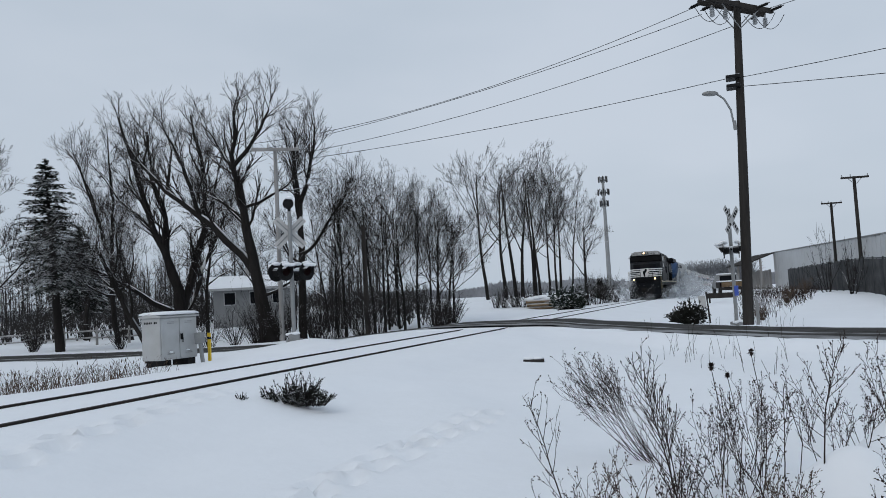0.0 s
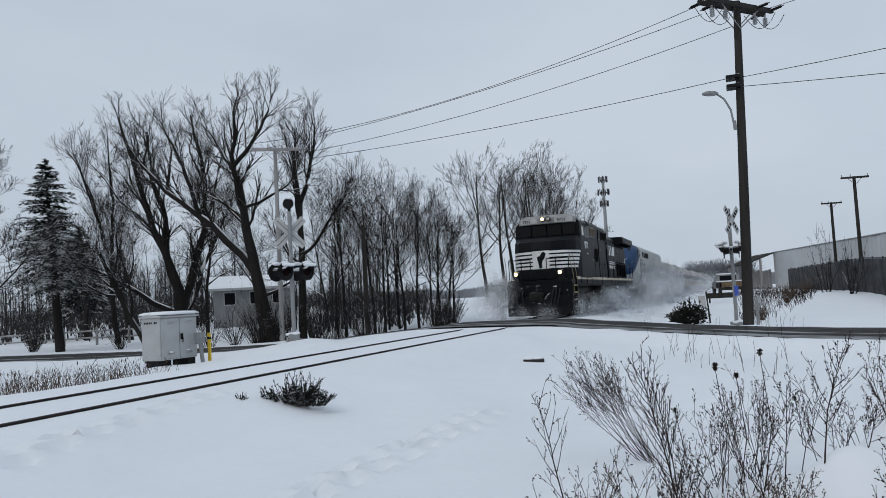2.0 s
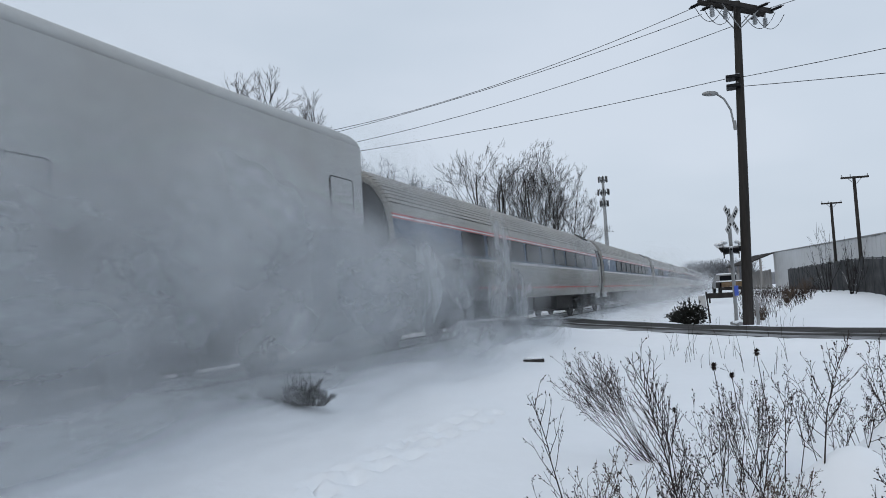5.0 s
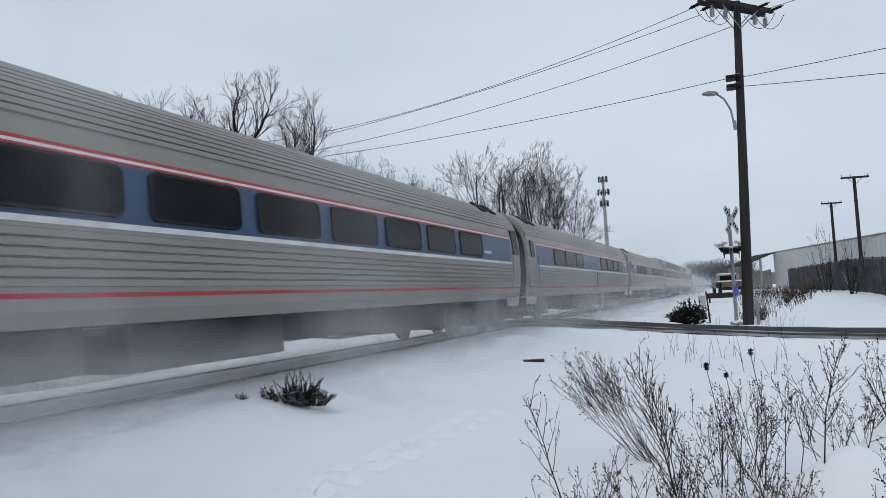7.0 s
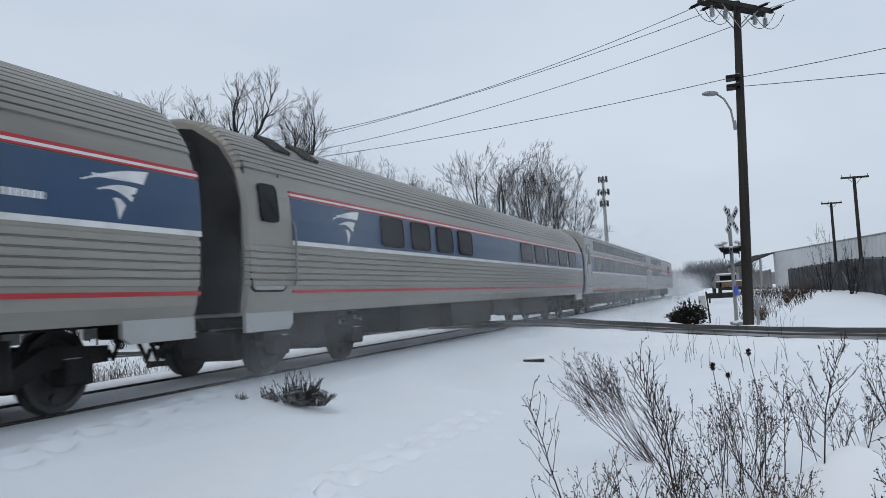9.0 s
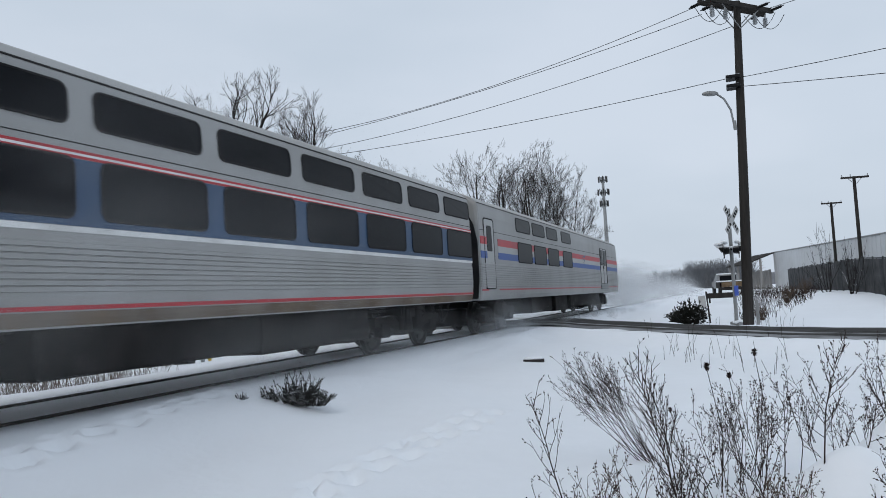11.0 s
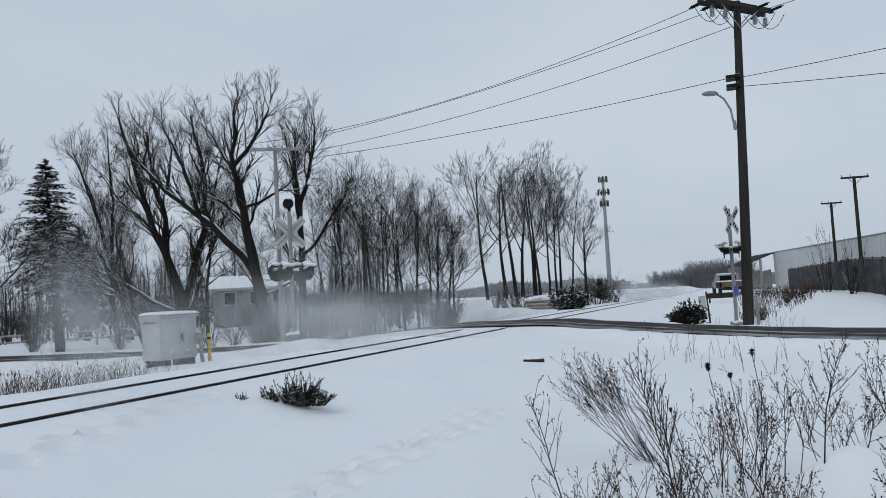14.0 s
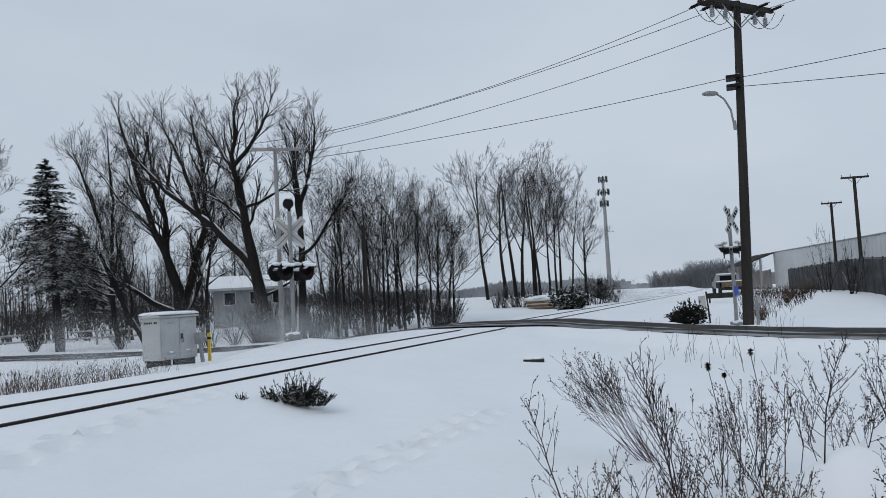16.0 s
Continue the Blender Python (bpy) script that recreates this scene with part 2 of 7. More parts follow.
def ground_z(x, y):
    x, y = np.asarray(x, float), np.asarray(y, float)
    across = np.interp(x, [-200, -60, -24, -17, -13.0, -10.3, -6.6, -4.2, -1.5, 4, 30, 200],
                       [-0.6, -0.6, -0.62, -0.55, -0.40, -0.12, -0.10, -0.28, -0.5, -0.6, -0.5, -0.5])
    z = across + 1.65 * sstep(32, 76, y) * sstep(-9.5, -17, x) + 0.7 * sstep(28, 60, y) * sstep(-5, 0, x)
    z = z + 0.34 * np.exp(-((x + 12.8) / 1.6) ** 2 - ((y - 20.9) / 2.2) ** 2)
    d = np.abs(y - road_mid(x))
    rz = np.interp(x, [-200, -24, -17, -12, -10, -5.5, -2, 1, 30], [-0.6, -0.6, -0.5, -0.12, 0.0, 0.0, -0.2, -0.32, -0.5])
    near = 1 - sstep(2.4, 4.2, d)
    z = z * (1 - near) + (rz - 0.03) * near
    bank = np.exp(-((d - 3.1) / 0.55) ** 2) * 0.13 * (np.abs(x - TRACK) > 2.2)
    z = z + bank
    trackd = np.abs(x - TRACK)
    tn = 1 - sstep(1.9, 3.2, trackd)
    z = z * (1 - tn) + (-0.030 + 0.042 * (d < 2.8)) * tn
    # drifts
    r = np.hypot(x, y)
    z = z + (0.035 * np.sin(x * 0.9 + 0.5 * np.sin(y * 0.7)) * np.sin(y * 0.63 + 1.1) + 0.02 * np.sin(x * 2.3 + y * 1.7)) * sstep(1.6, 3.0, trackd) * sstep(2.5, 3.5, d)
    z = z + 0.22 * np.exp(-(((x - 2.2) / 1.1) ** 2 + ((y - 6.4) / 0.8) ** 2)) + 0.16 * np.exp(-(((x - 1.0) / 0.9) ** 2 + ((y - 8.6) / 0.7) ** 2))
    for k in range(22):
        cx, cy, rr, am = 0.25 + (k * 0.377) % 1.9, 5.0 + (k * 0.733) % 3.6, 0.16 + (k * 0.071) % 0.22, 0.05 + (k * 0.037) % 0.09
        z = z + am * np.exp(-((x - cx - 0.08 * (cy - 5)) / (rr * 1.5)) ** 2 - ((y - cy) / rr) ** 2)
    return z


def gz(x, y):
    return float(ground_z(x, y))


def axis(fine_lo, fine_hi, step, lo, hi, growth=1.14):
    c = list(np.arange(fine_lo, fine_hi + step / 2, step))
    s = step
    while c[-1] < hi:
        s *= growth
        c.append(c[-1] + s)
    s = step
    while c[0] > lo:
        s *= growth
        c.insert(0, c[0] - s)
    return np.array(c)


def build_ground():
    xs, ys = axis(-9.5, 3.5, 0.065, -1500, 1500, 1.09), axis(2.5, 13.5, 0.065, -900, 2500, 1.07)
    X, Y = np.meshgrid(xs, ys)
    Z = ground_z(X, Y)
    rng = np.random.default_rng(4)
    # two lines of footprints through the snow
    for (ax, ay), (bx, by), n in (((-3.05, 4.9), (-2.9, 9.1), 17), ((-5.45, 4.4), (-6.35, 8.8), 16)):
        dx, dy = bx - ax, by - ay
        ln = math.hypot(dx, dy)
        for i in range(n):
            s = (i + 0.5) / n
            side = 0.13 if i % 2 else -0.13
            cx = ax + dx * s - dy / ln * side + rng.normal(0, 0.03)
            cy = ay + dy * s + dx / ln * side + rng.normal(0, 0.04)
            u = ((X - cx) * dx + (Y - cy) * dy) / ln
            w = (-(X - cx) * dy + (Y - cy) * dx) / ln
            q = (u / 0.17) ** 2 + (w / 0.08) ** 2
            Z = Z - 0.085 * np.exp(-q ** 2) + 0.032 * np.exp(-((np.sqrt(q) - 1.5) / 0.3) ** 2)
    fn = np.zeros_like(Z)
    for k in range(14):
        a, f = rng.uniform(0, 6.28), rng.uniform(2.0, 8.0)
        fn += np.sin(X * f * math.cos(a) + Y * f * math.sin(a) + rng.uniform(0, 6.28)) / f
    Z = Z + 0.010 * fn * sstep(1.2, 2.4, np.abs(X - TRACK))
    nx, ny = len(xs), len(ys)
    me = bpy.data.meshes.new("ground")
    me.vertices.add(nx * ny)
    me.vertices.foreach_set("co", np.stack([X, Y, Z], -1).astype(np.float32).ravel())
    idx = np.arange(nx * ny).reshape(ny, nx)
    q = np.stack([idx[:-1, :-1], idx[:-1, 1:], idx[1:, 1:], idx[1:, :-1]], -1).reshape(-1)
    nf = (nx - 1) * (ny - 1)
    me.loops.add(nf * 4)
    me.loops.foreach_set("vertex_index", q.astype(np.int32))
    me.polygons.add(nf)
    me.polygons.foreach_set("loop_start", (np.arange(nf) * 4).astype(np.int32))
    me.polygons.foreach_set("use_smooth", np.ones(nf, dtype=bool))
    me.update()
    me.validate()
    me.materials.append(M["snow"])
    tagged(new("ground", me), "snow-covered open ground with drifts and faint footprints", "ground", kind="structure")


def road_strip(name, off_lo, off_hi, lift, material, label, seed, ragged=0.12, x_lo=-110.0, x_hi=60.0, cat="road"):
    rng = np.random.default_rng(seed)
    n = 520
    bm = B()
    prev = None
    wob = [0.0, 0.0]
    for i in range(n + 1):
        x = x_lo + (x_hi - x_lo) * i / n
        wob = [0.8 * w + rng.normal(0, ragged * 0.5) for w in wob]
        m = float(road_mid(x))
        row = []
        for k in range(5):
            s = k / 4
            y = m + (off_lo + wob[0]) * (1 - s) + (off_hi + wob[1]) * s
            row.append(bm.verts.new((x, y, gz(x, m) + lift + 0.015 * math.sin(s * math.pi))))
        if prev:
            for k in range(4):
                bm.faces.new((prev[k], row[k], row[k + 1], prev[k + 1]))
        prev = row
    return tagged(link(name, bm, material, smooth=True), label, cat, kind="structure")


def build_road():
    road_strip("road", -2.4, 2.4, 0.055, "road", "narrow road under grey packed snow and slush", 1)
    road_strip("wheel_rut", -1.6, -0.75, 0.068, "rut", "wet dark wheel rut on the snowy road", 2, 0.16)
    road_strip("wheel_rut", -0.45, 1.85, 0.068, "rut", "wet dark wheel rut on the snowy road", 3, 0.16)


def build_track():
    for side, lab in ((0.7525, "near"), (-0.7525, "far")):
        for y0, y1 in ((-60.0, 420.0),):
            bm = B()
            prof = [(-0.07, -0.16), (0.07, -0.16), (0.07, -0.135), (0.012, -0.12), (0.012, -0.04), (0.036, -0.03), (0.036, -0.004),
                    (0.026, 0.0), (-0.026, 0.0), (-0.036, -0.004), (-0.036, -0.03), (-0.012, -0.04), (-0.012, -0.12), (-0.07, -0.135)]
            ys = np.linspace(y0, y1, 80)
            loft(bm, [[(TRACK + side + a, y, b) for a, b in prof] for y in ys])
            bmesh.ops.recalc_face_normals(bm, faces=bm.faces)
            tagged(link("rail", bm, "rail"), "dark rusty steel rail standing out of the snow", "rail", "track rails", kind="structure")


build_ground()
build_road()
build_track()


# ---- the train ----
SPEED = 20.734
TRAIN = []  # (thing, y at the start)
SPINS = []  # (wheelset, place in its truck, radius)


def strip(bm, prof, y0, y1, off=0.004, sides=(1, -1)):
    """A band laid on the car's side along a stretch of its profile [(x, z), ...]."""
    for s in sides:
        r = []
        for y in (y0, y1):
            r.append([(s * (x + off), y, z) for x, z in prof] + [(s * (x - 0.01), y, z) for x, z in reversed(prof)])
        loft(bm, r)
    bmesh.ops.recalc_face_normals(bm, faces=bm.faces)
    return bm


def xprof(prof, z):
    zs, xs = [p[1] for p in prof], [p[0] for p in prof]
    return float(np.interp(z, zs, xs))


def band(prof, z0, z1, n=4):
    return [(xprof(prof, z0 + (z1 - z0) * i / n), z0 + (z1 - z0) * i / n) for i in range(n + 1)]


def rounded(y0, y1, z0, z1, r, n=4):
    out = []
    for cy, cz, a in ((y1 - r, z1 - r, 0), (y0 + r, z1 - r, 90), (y0 + r, z0 + r, 180), (y1 - r, z0 + r, 270)):
        for k in range(n + 1):
            t = radians(a + 90 * k / n)
            out.append((cy + r * math.cos(t), cz + r * math.sin(t)))
    return out


def pane(name, parent, prof, y0, y1, z0, z1, r=0.1, material="glassdark", off=0.012, thick=0.03, side=1, label="", frame_mat=None, fw=0.035):
    """A rounded plate set on the side, bent to the profile; with a frame ring under it."""
    bm = B()
    o = rounded(y0, y1, z0, z1, r)
    loft(bm, [[(side * (xprof(prof, z) + d), y, z) for y, z in o] for d in (off - thick, off)])
    bmesh.ops.recalc_face_normals(bm, faces=bm.faces)
    ob = part(name, bm, material, parent, label)
    if frame_mat:
        bm = B()
        o2 = rounded(y0 - fw, y1 + fw, z0 - fw, z1 + fw, r + fw)
        a = [[(side * (xprof(prof, z) + d), y, z) for y, z in oo] for oo, d in ((o2, off - thick), (o2, off + 0.006), (o, off + 0.006), (o, off - thick))]
        loft(bm, a, caps=False)
        bmesh.ops.recalc_face_normals(bm, faces=bm.faces)
        part("window_frame", bm, frame_mat, ob)
    return ob


WHEEL = {}


def wheelset(parent, y, radius):
    """Two flanged wheels on an axle, one rigid piece."""
    if radius not in WHEEL:
        bm = B()
        for s in (1, -1):
            prof = [(0.62, 0.12), (0.62, radius - 0.12), (0.665, radius - 0.08), (0.665, radius + 0.025), (0.70, radius + 0.02), (0.71, radius),
                    (0.80, radius - 0.006), (0.80, radius - 0.07), (0.75, radius - 0.10), (0.73, 0.16), (0.79, 0.12)]
            loft(bm, [[(s * px, pr * math.cos(t), pr * math.sin(t)) for px, pr in prof] for t in np.linspace(0, 2 * math.pi, 25)], closed=True, caps=False)
            # balance holes and a hub bolt ring so that the turning shows
            for k in range(4):
                t = k * math.pi / 2
                c = Vector((s * 0.785, 0.30 * math.cos(t), 0.30 * math.sin(t)))
                tube(bm, [c - Vector((s * 0.06, 0, 0)), c], 0.055, 8)
        tube(bm, [(-0.95, 0, 0), (0.95, 0, 0)], 0.085, 10)
        bmesh.ops.remove_doubles(bm, verts=bm.verts, dist=0.0005)
        bmesh.ops.recalc_face_normals(bm, faces=bm.faces)
        me = bpy.data.meshes.new("wheelset")
        bm.to_mesh(me)
        bm.free()
        me.materials.append(M["wheel"])
        WHEEL[radius] = me
    ob = new("wheelset", WHEEL[radius])
    ob.parent = parent
    ob.location = (0, y, radius)
    SPINS.append((ob, y, radius))
    return ob


def coach_truck(car, yc, wheelbase=2.59, radius=0.457):
    """Four-wheel truck with outside frame, springs and brake discs."""
    bm = B()
    for s in (1, -1):
        prism(bm, [(yc - 1.75, 0.52), (yc - 1.75, 0.70), (yc - 0.9, 0.74), (yc - 0.45, 0.52), (yc + 0.45, 0.52), (yc + 0.9, 0.74), (yc + 1.75, 0.70), (yc + 1.75, 0.52),
                   (yc + 0.95, 0.50), (yc + 0.5, 0.34), (yc - 0.5, 0.34), (yc - 0.95, 0.50)], 0, s * 0.93, s * 1.08)
        for dy in (-wheelbase / 2, wheelbase / 2):
            box(bm, s * 0.90, s * 1.12, yc + dy - 0.2, yc + dy + 0.2, 0.30, 0.60, 0.03)
        for dy in (-0.28, 0.28):
            tube(bm, [(s * 1.12, yc + dy, 0.40), (s * 1.12, yc + dy, 0.84)], 0.13, 10)
        tube(bm, [(s * 1.2, yc - 0.75, 0.42), (s * 1.2, yc - 0.62, 0.9)], 0.05, 6)
    box(bm, -1.15, 1.15, yc - 0.34, yc + 0.34, 0.66, 0.92, 0.04)
    for dy in (-wheelbase / 2, wheelbase / 2):
        box(bm, -0.5, 0.5, yc + dy - 0.42, yc + dy + 0.42, 0.24, 0.72, 0.06)
    ob = part("truck", bm, "truck", car, "snow-caked four-wheel truck")
    for dy in (-wheelbase / 2, wheelbase / 2):
        wheelset(ob, yc + dy, radius)
    return ob


def car_ends(car, L, half, top, inset=0.5):
    """Diaphragms, couplers and steam hoses."""
    for y, d in ((inset, -1), (L - inset, 1)):
        # end plate in dark rubber colour: grime plus the shade between cars
        bm = B()
        h = half * 0.985
        o = [(h - 0.06, 0.98), (h, 1.5), (h, 2.5), (h - 0.09, 2.95), (h * 0.78, top - 0.18), (h * 0.5, top + 0.1), (0, top + 0.22)]
        o = o + [(-a, b) for a, b in reversed(o[:-1])]
        prism(bm, o, 1, y + d * 0.004, y + d * 0.05)
        part("end_wall", bm, "rubber", car, "dark end wall, grime and shade in its colour")
        bm = B()
        yo = y + d * (inset - 0.03)
        for yy0, yy1 in ((y - d * 0.05, yo),):
            outer = rounded(-0.85, 0.85, 1.05, 3.45, 0.25)
            inner = rounded(-0.55, 0.55, 1.3, 3.2, 0.2)
            loft(bm, [[(a, yy0, b) for a, b in outer], [(a, yy1, b) for a, b in outer], [(a, yy1, b) for a, b in inner], [(a, yy0, b) for a, b in inner]], caps=False)
        bmesh.ops.recalc_face_normals(bm, faces=bm.faces)
        part("diaphragm", bm, "rubber", car, "dark rubber end diaphragm")
        bm = B()
        box(bm, -0.14, 0.14, min(y, y + d * 0.48), max(y, y + d * 0.48), 0.72, 0.98, 0.03)
        box(bm, -0.22, 0.22, min(y + d * 0.36, y + d * 0.5), max(y + d * 0.36, y + d * 0.5), 0.66, 1.02, 0.04)
        part("coupler", bm, "truck", car)
        for x in (-0.55, 0.42, 0.62):
            bm = B()
            tube(bm, [(x, y, 0.9), (x, y + d * 0.18, 0.62), (x * 0.9, y + d * 0.34, 0.42), (x * 0.8, y + d * 0.46, 0.55)], 0.028, 6)
            part("hose", bm, "rubber", car)


def underfloor(car, rows):
    for y0, y1, x0, x1, z0, z1, mm in rows:
        bm = B()
        box(bm, x0, x1, y0, y1, z0, z1, 0.04)
        part("equipment_box", bm, mm, car, "frosted underfloor equipment box")
    bm = B()
    for s in (1, -1):
        tube(bm, [(s * 1.0, 4.5, 0.86), (s * 1.0, 21.5, 0.86)], 0.05, 6)
    box(bm, -1.15, 1.15, 1.0, 25.0, 0.90, 1.04)
    part("underframe", bm, "truck", car)


AMF = [(1.46, 0.93), (1.535, 1.10), (1.56, 1.28), (1.585, 1.65), (1.60, 2.05), (1.60, 2.35), (1.575, 2.65), (1.52, 2.90), (1.42, 3.14), (1.28, 3.36), (1.08, 3.55),
       (0.82, 3.70), (0.5, 3.79), (0.0, 3.83)]


def fluted(prof, runs, amp=0.014, pitch=0.068):
    """The profile with raised flutes within the given (from, to) lengths along it."""
    pts = [Vector(p) for p in prof]
    d = [0.0]
    for a, b in zip(pts, pts[1:]):
        d.append(d[-1] + (b - a).length)

    def at(s):
        return Vector((float(np.interp(s, d, [p.x for p in pts])), float(np.interp(s, d, [p.y for p in pts]))))
    out, s = [], 0.0
    marks = []
    for a, b in runs:
        n = max(1, round((b - a) / pitch))
        for k in range(n):
            p0 = a + (b - a) * k / n
            w = (b - a) / n
            marks += [(p0 + w * 0.03, 0), (p0 + w * 0.11, amp), (p0 + w * 0.83, amp), (p0 + w * 0.93, 0)]
    keep = [(x, 0) for x in d if not any(a - 0.01 < x < b + 0.01 for a, b in runs)]
    for s, o in sorted(keep + marks):
        p, q = at(s), at(min(d[-1], s + 0.01)) - at(max(0, s - 0.01))
        nrm = Vector((q.y, -q.x)).normalized()
        out.append((p.x + nrm.x * o, p.y + nrm.y * o))
    return out


def shell(car, prof_half, y0, y1, material, name="body", cap_in=0.12, label=""):
    full = [(x, z) for x, z in prof_half] + [(-x, z) for x, z in reversed(prof_half[:-1])]
    bm = B()
    rings = []
    for y, k in ((y0, 0.94), (y0 + cap_in * 0.3, 0.985), (y0 + cap_in, 1.0), (y1 - cap_in, 1.0), (y1 - cap_in * 0.3, 0.985), (y1, 0.94)):
        rings.append([(x * k, y, 1.9 + (z - 1.9) * (0.5 + 0.5 * k)) for x, z in full])
    loft(bm, rings)
    bmesh.ops.recalc_face_normals(bm, faces=bm.faces)
    return part(name, bm, material, car, label)


def arrow_mark(car, prof, yc, zc, size, material="ns_white", name="emblem", side=1, off=0.008):
    """Plain swept bars in the place of an emblem."""
    bm = B()
    for k in range(3):
        top, low = [], []
        for i in range(8):
            v = i / 7
            u = 0.215 * k + (1.0 - 0.41 * k) * v
            w = -0.082 * k + (0.12 - 0.13 * k) * v + 0.05 * math.sin(math.pi * v)
            th = 0.015 + 0.145 * v * v ** 0.5
            top.append((u, w + th / 2))
            low.append((u - 0.10 * v, w - th / 2))
        o = [(yc + (u - 0.5) * size, zc + (w + 0.12) * size) for u, w in top + low[::-1]]
        loft(bm, [[(side * (xprof(prof, z) + d), y, z) for y, z in o] for d in (off - 0.01, off)])
    bmesh.ops.recalc_face_normals(bm, faces=bm.faces)
    return part(name, bm, material, car, "plain swept emblem bars")


def bars(car, prof, y0, y1, z0, z1, rows, seed, material="ns_white", name="lettering", side=1, off=0.008, fill=0.72):
    """Unread lettering as plain blocks."""
    rng = np.random.default_rng(seed)
    bm = B()
    for r in range(rows):
        za = z0 + (z1 - z0) * r / rows
        zb = za + (z1 - z0) / rows * fill
        y = y0
        while y < y1 - 0.01:
            w = min((zb - za) * rng.uniform(0.55, 0.85), y1 - y)
            x = side * xprof(prof, (za + zb) / 2)
            box(bm, x - 0.004, x + side * off, y, y + w, za, zb)
            y += w + (zb - za) * 0.22
    return part(name, bm, material, car)


def words(car, text, size, x, y, z, material, name="lettering", extrude=0.004, rot=(90, 0, 90), shear=0.0):
    """Letters on the side that faces +x, starting at y (to the right as one looks at it)."""
    cu = bpy.data.curves.new(name, "FONT")
    cu.body, cu.size, cu.extrude, cu.shear = text, size, extrude, shear
    cu.offset = size * 0.018
    ob = new("tmp_text", cu)
    me = bpy.data.meshes.new_from_object(ob.evaluated_get(bpy.context.evaluated_depsgraph_get()))
    bpy.data.objects.remove(ob)
    me.materials.clear()
    me.materials.append(M[material])
    o = new(name, me)
    o.parent = car
    o.matrix_basis = pose(x, y, z, *rot)
    return o


def amfleet(label, y_start, door_front, emblem_y, windows, seed):
    L = 26.01
    car = thing("passenger_coach", pose(TRACK, y_start, 0), label, "train car", "passenger cars")
    TRAIN.append((car, y_start))
    f = fluted(AMF, [(0.42, 1.0), (2.10, 3.62)], 0.026, 0.098)
    shell(car, f, 0.5, L - 0.5, "stainless", label="fluted stainless steel body shell")
    yb0, yb1 = (1.62, L - 0.52) if door_front else (0.52, L - 1.62)
    for nm, z0, z1, mm, off in (("blue_band", 2.02, 2.66, "blue", 0.006), ("red_stripe", 2.735, 2.775, "red", 0.014), ("red_stripe", 2.675, 2.70, "red", 0.014),
                                ("pale_stripe", 1.95, 2.015, "ns_white", 0.012), ("red_stripe", 1.225, 1.275, "red", 0.014), ("pale_stripe", 2.70, 2.735, "ns_white", 0.012)):
        for s in (1, -1):
            part(nm, strip(B(), band(AMF, z0, z1), yb0, yb1, off, (s,)), mm, car)
    for y0, y1 in windows:
        pane("window", car, AMF, y0, y1, 2.11, 2.62, 0.09, off=0.040, thick=0.06, frame_mat="rubber")
        pane("window", car, AMF, y0, y1, 2.11, 2.62, 0.09, off=0.040, thick=0.06, side=-1)
    # vestibule door
    d0, d1 = (0.58, 1.42) if door_front else (L - 1.50, L - 0.66)
    for s in (1, -1):
        door = pane("door", car, AMF, d0, d1, 1.28, 3.10, 0.1, "silver", off=0.012, side=s, frame_mat="rubber", fw=0.03)
        if door_front:
            pane("door_window", door, AMF, d0 + 0.2, d1 - 0.2, 2.25, 2.80, 0.08, off=0.045, thick=0.05, side=s)
        else:
            pane("door_window", door, AMF, d0 + 0.07, d1 - 0.2, 2.24, 2.98, 0.07, off=0.045, thick=0.05, side=s)
    bm = B()
    ye = 1.62 if door_front else L - 1.62
    for s in (1, -1):
        tube(bm, [(s * 1.62, ye, 1.35), (s * 1.66, ye, 1.5), (s * 1.66, ye, 2.2), (s * 1.62, ye, 2.3)], 0.018, 6)
    part("grab_rail", bm, "galv", car)
    for s in (1, -1):
        for a, b in ((0.54, 1.75), (L - 1.75, L - 0.54)):
            bm = B()
            prism(bm, [(a, 0.70), (b - 0.12, 0.70), (b, 0.78), (b, 0.97), (a, 0.97)] if a < 5 else [(a + 0.12, 0.70), (b, 0.70), (b, 0.97), (a, 0.97), (a, 0.78)], 0, s * 1.42, s * 1.475)
            part("skirt", bm, "silver", car, "low silver skirt below the door")
        if seed == 33:
            pane("service_hatch", car, AMF, 13.64, 14.32, 1.40, 1.86, 0.03, "stainless", off=0.034, thick=0.05, side=s, frame_mat="rubber", fw=0.012)
    # roof hatches
    for yy in ((2.0, 2.9) if door_front else (L - 2.9, L - 2.0)):
        bm = B()
        box(bm, -0.22, 0.22, yy - 0.25, yy + 0.25, -0.03, 0.05, 0.02, m=pose(1.06, 0, 3.575, 0, 39, 0))
        part("roof_hatch", bm, "rubber", car, "dark roof hatch")
    if emblem_y:
        arrow_mark(car, AMF, emblem_y, 2.32, 1.0)
        bars(car, AMF, emblem_y - 0.34, emblem_y + 0.40, 2.49, 2.545, 1, seed + 70)
    bars(car, AMF, (emblem_y - 1.5) if emblem_y and emblem_y > 13 else 21.75, (emblem_y - 0.95) if emblem_y and emblem_y > 13 else 22.4, 2.18, 2.28, 1, seed)
    for yc in (3.3, L - 3.3):
        coach_truck(car, yc)
    car_ends(car, L, 1.5, 3.5)
    underfloor(car, [(6.0, 8.4, 0.5, 1.35, 0.42, 0.95, "truck"), (9.0, 12.2, 0.35, 1.38, 0.36, 0.95, "truck"), (12.8, 15.2, 0.5, 1.3, 0.5, 0.95, "truck"), (15.8, 19.0, 0.4, 1.38, 0.40, 0.95, "truck")])
    return car


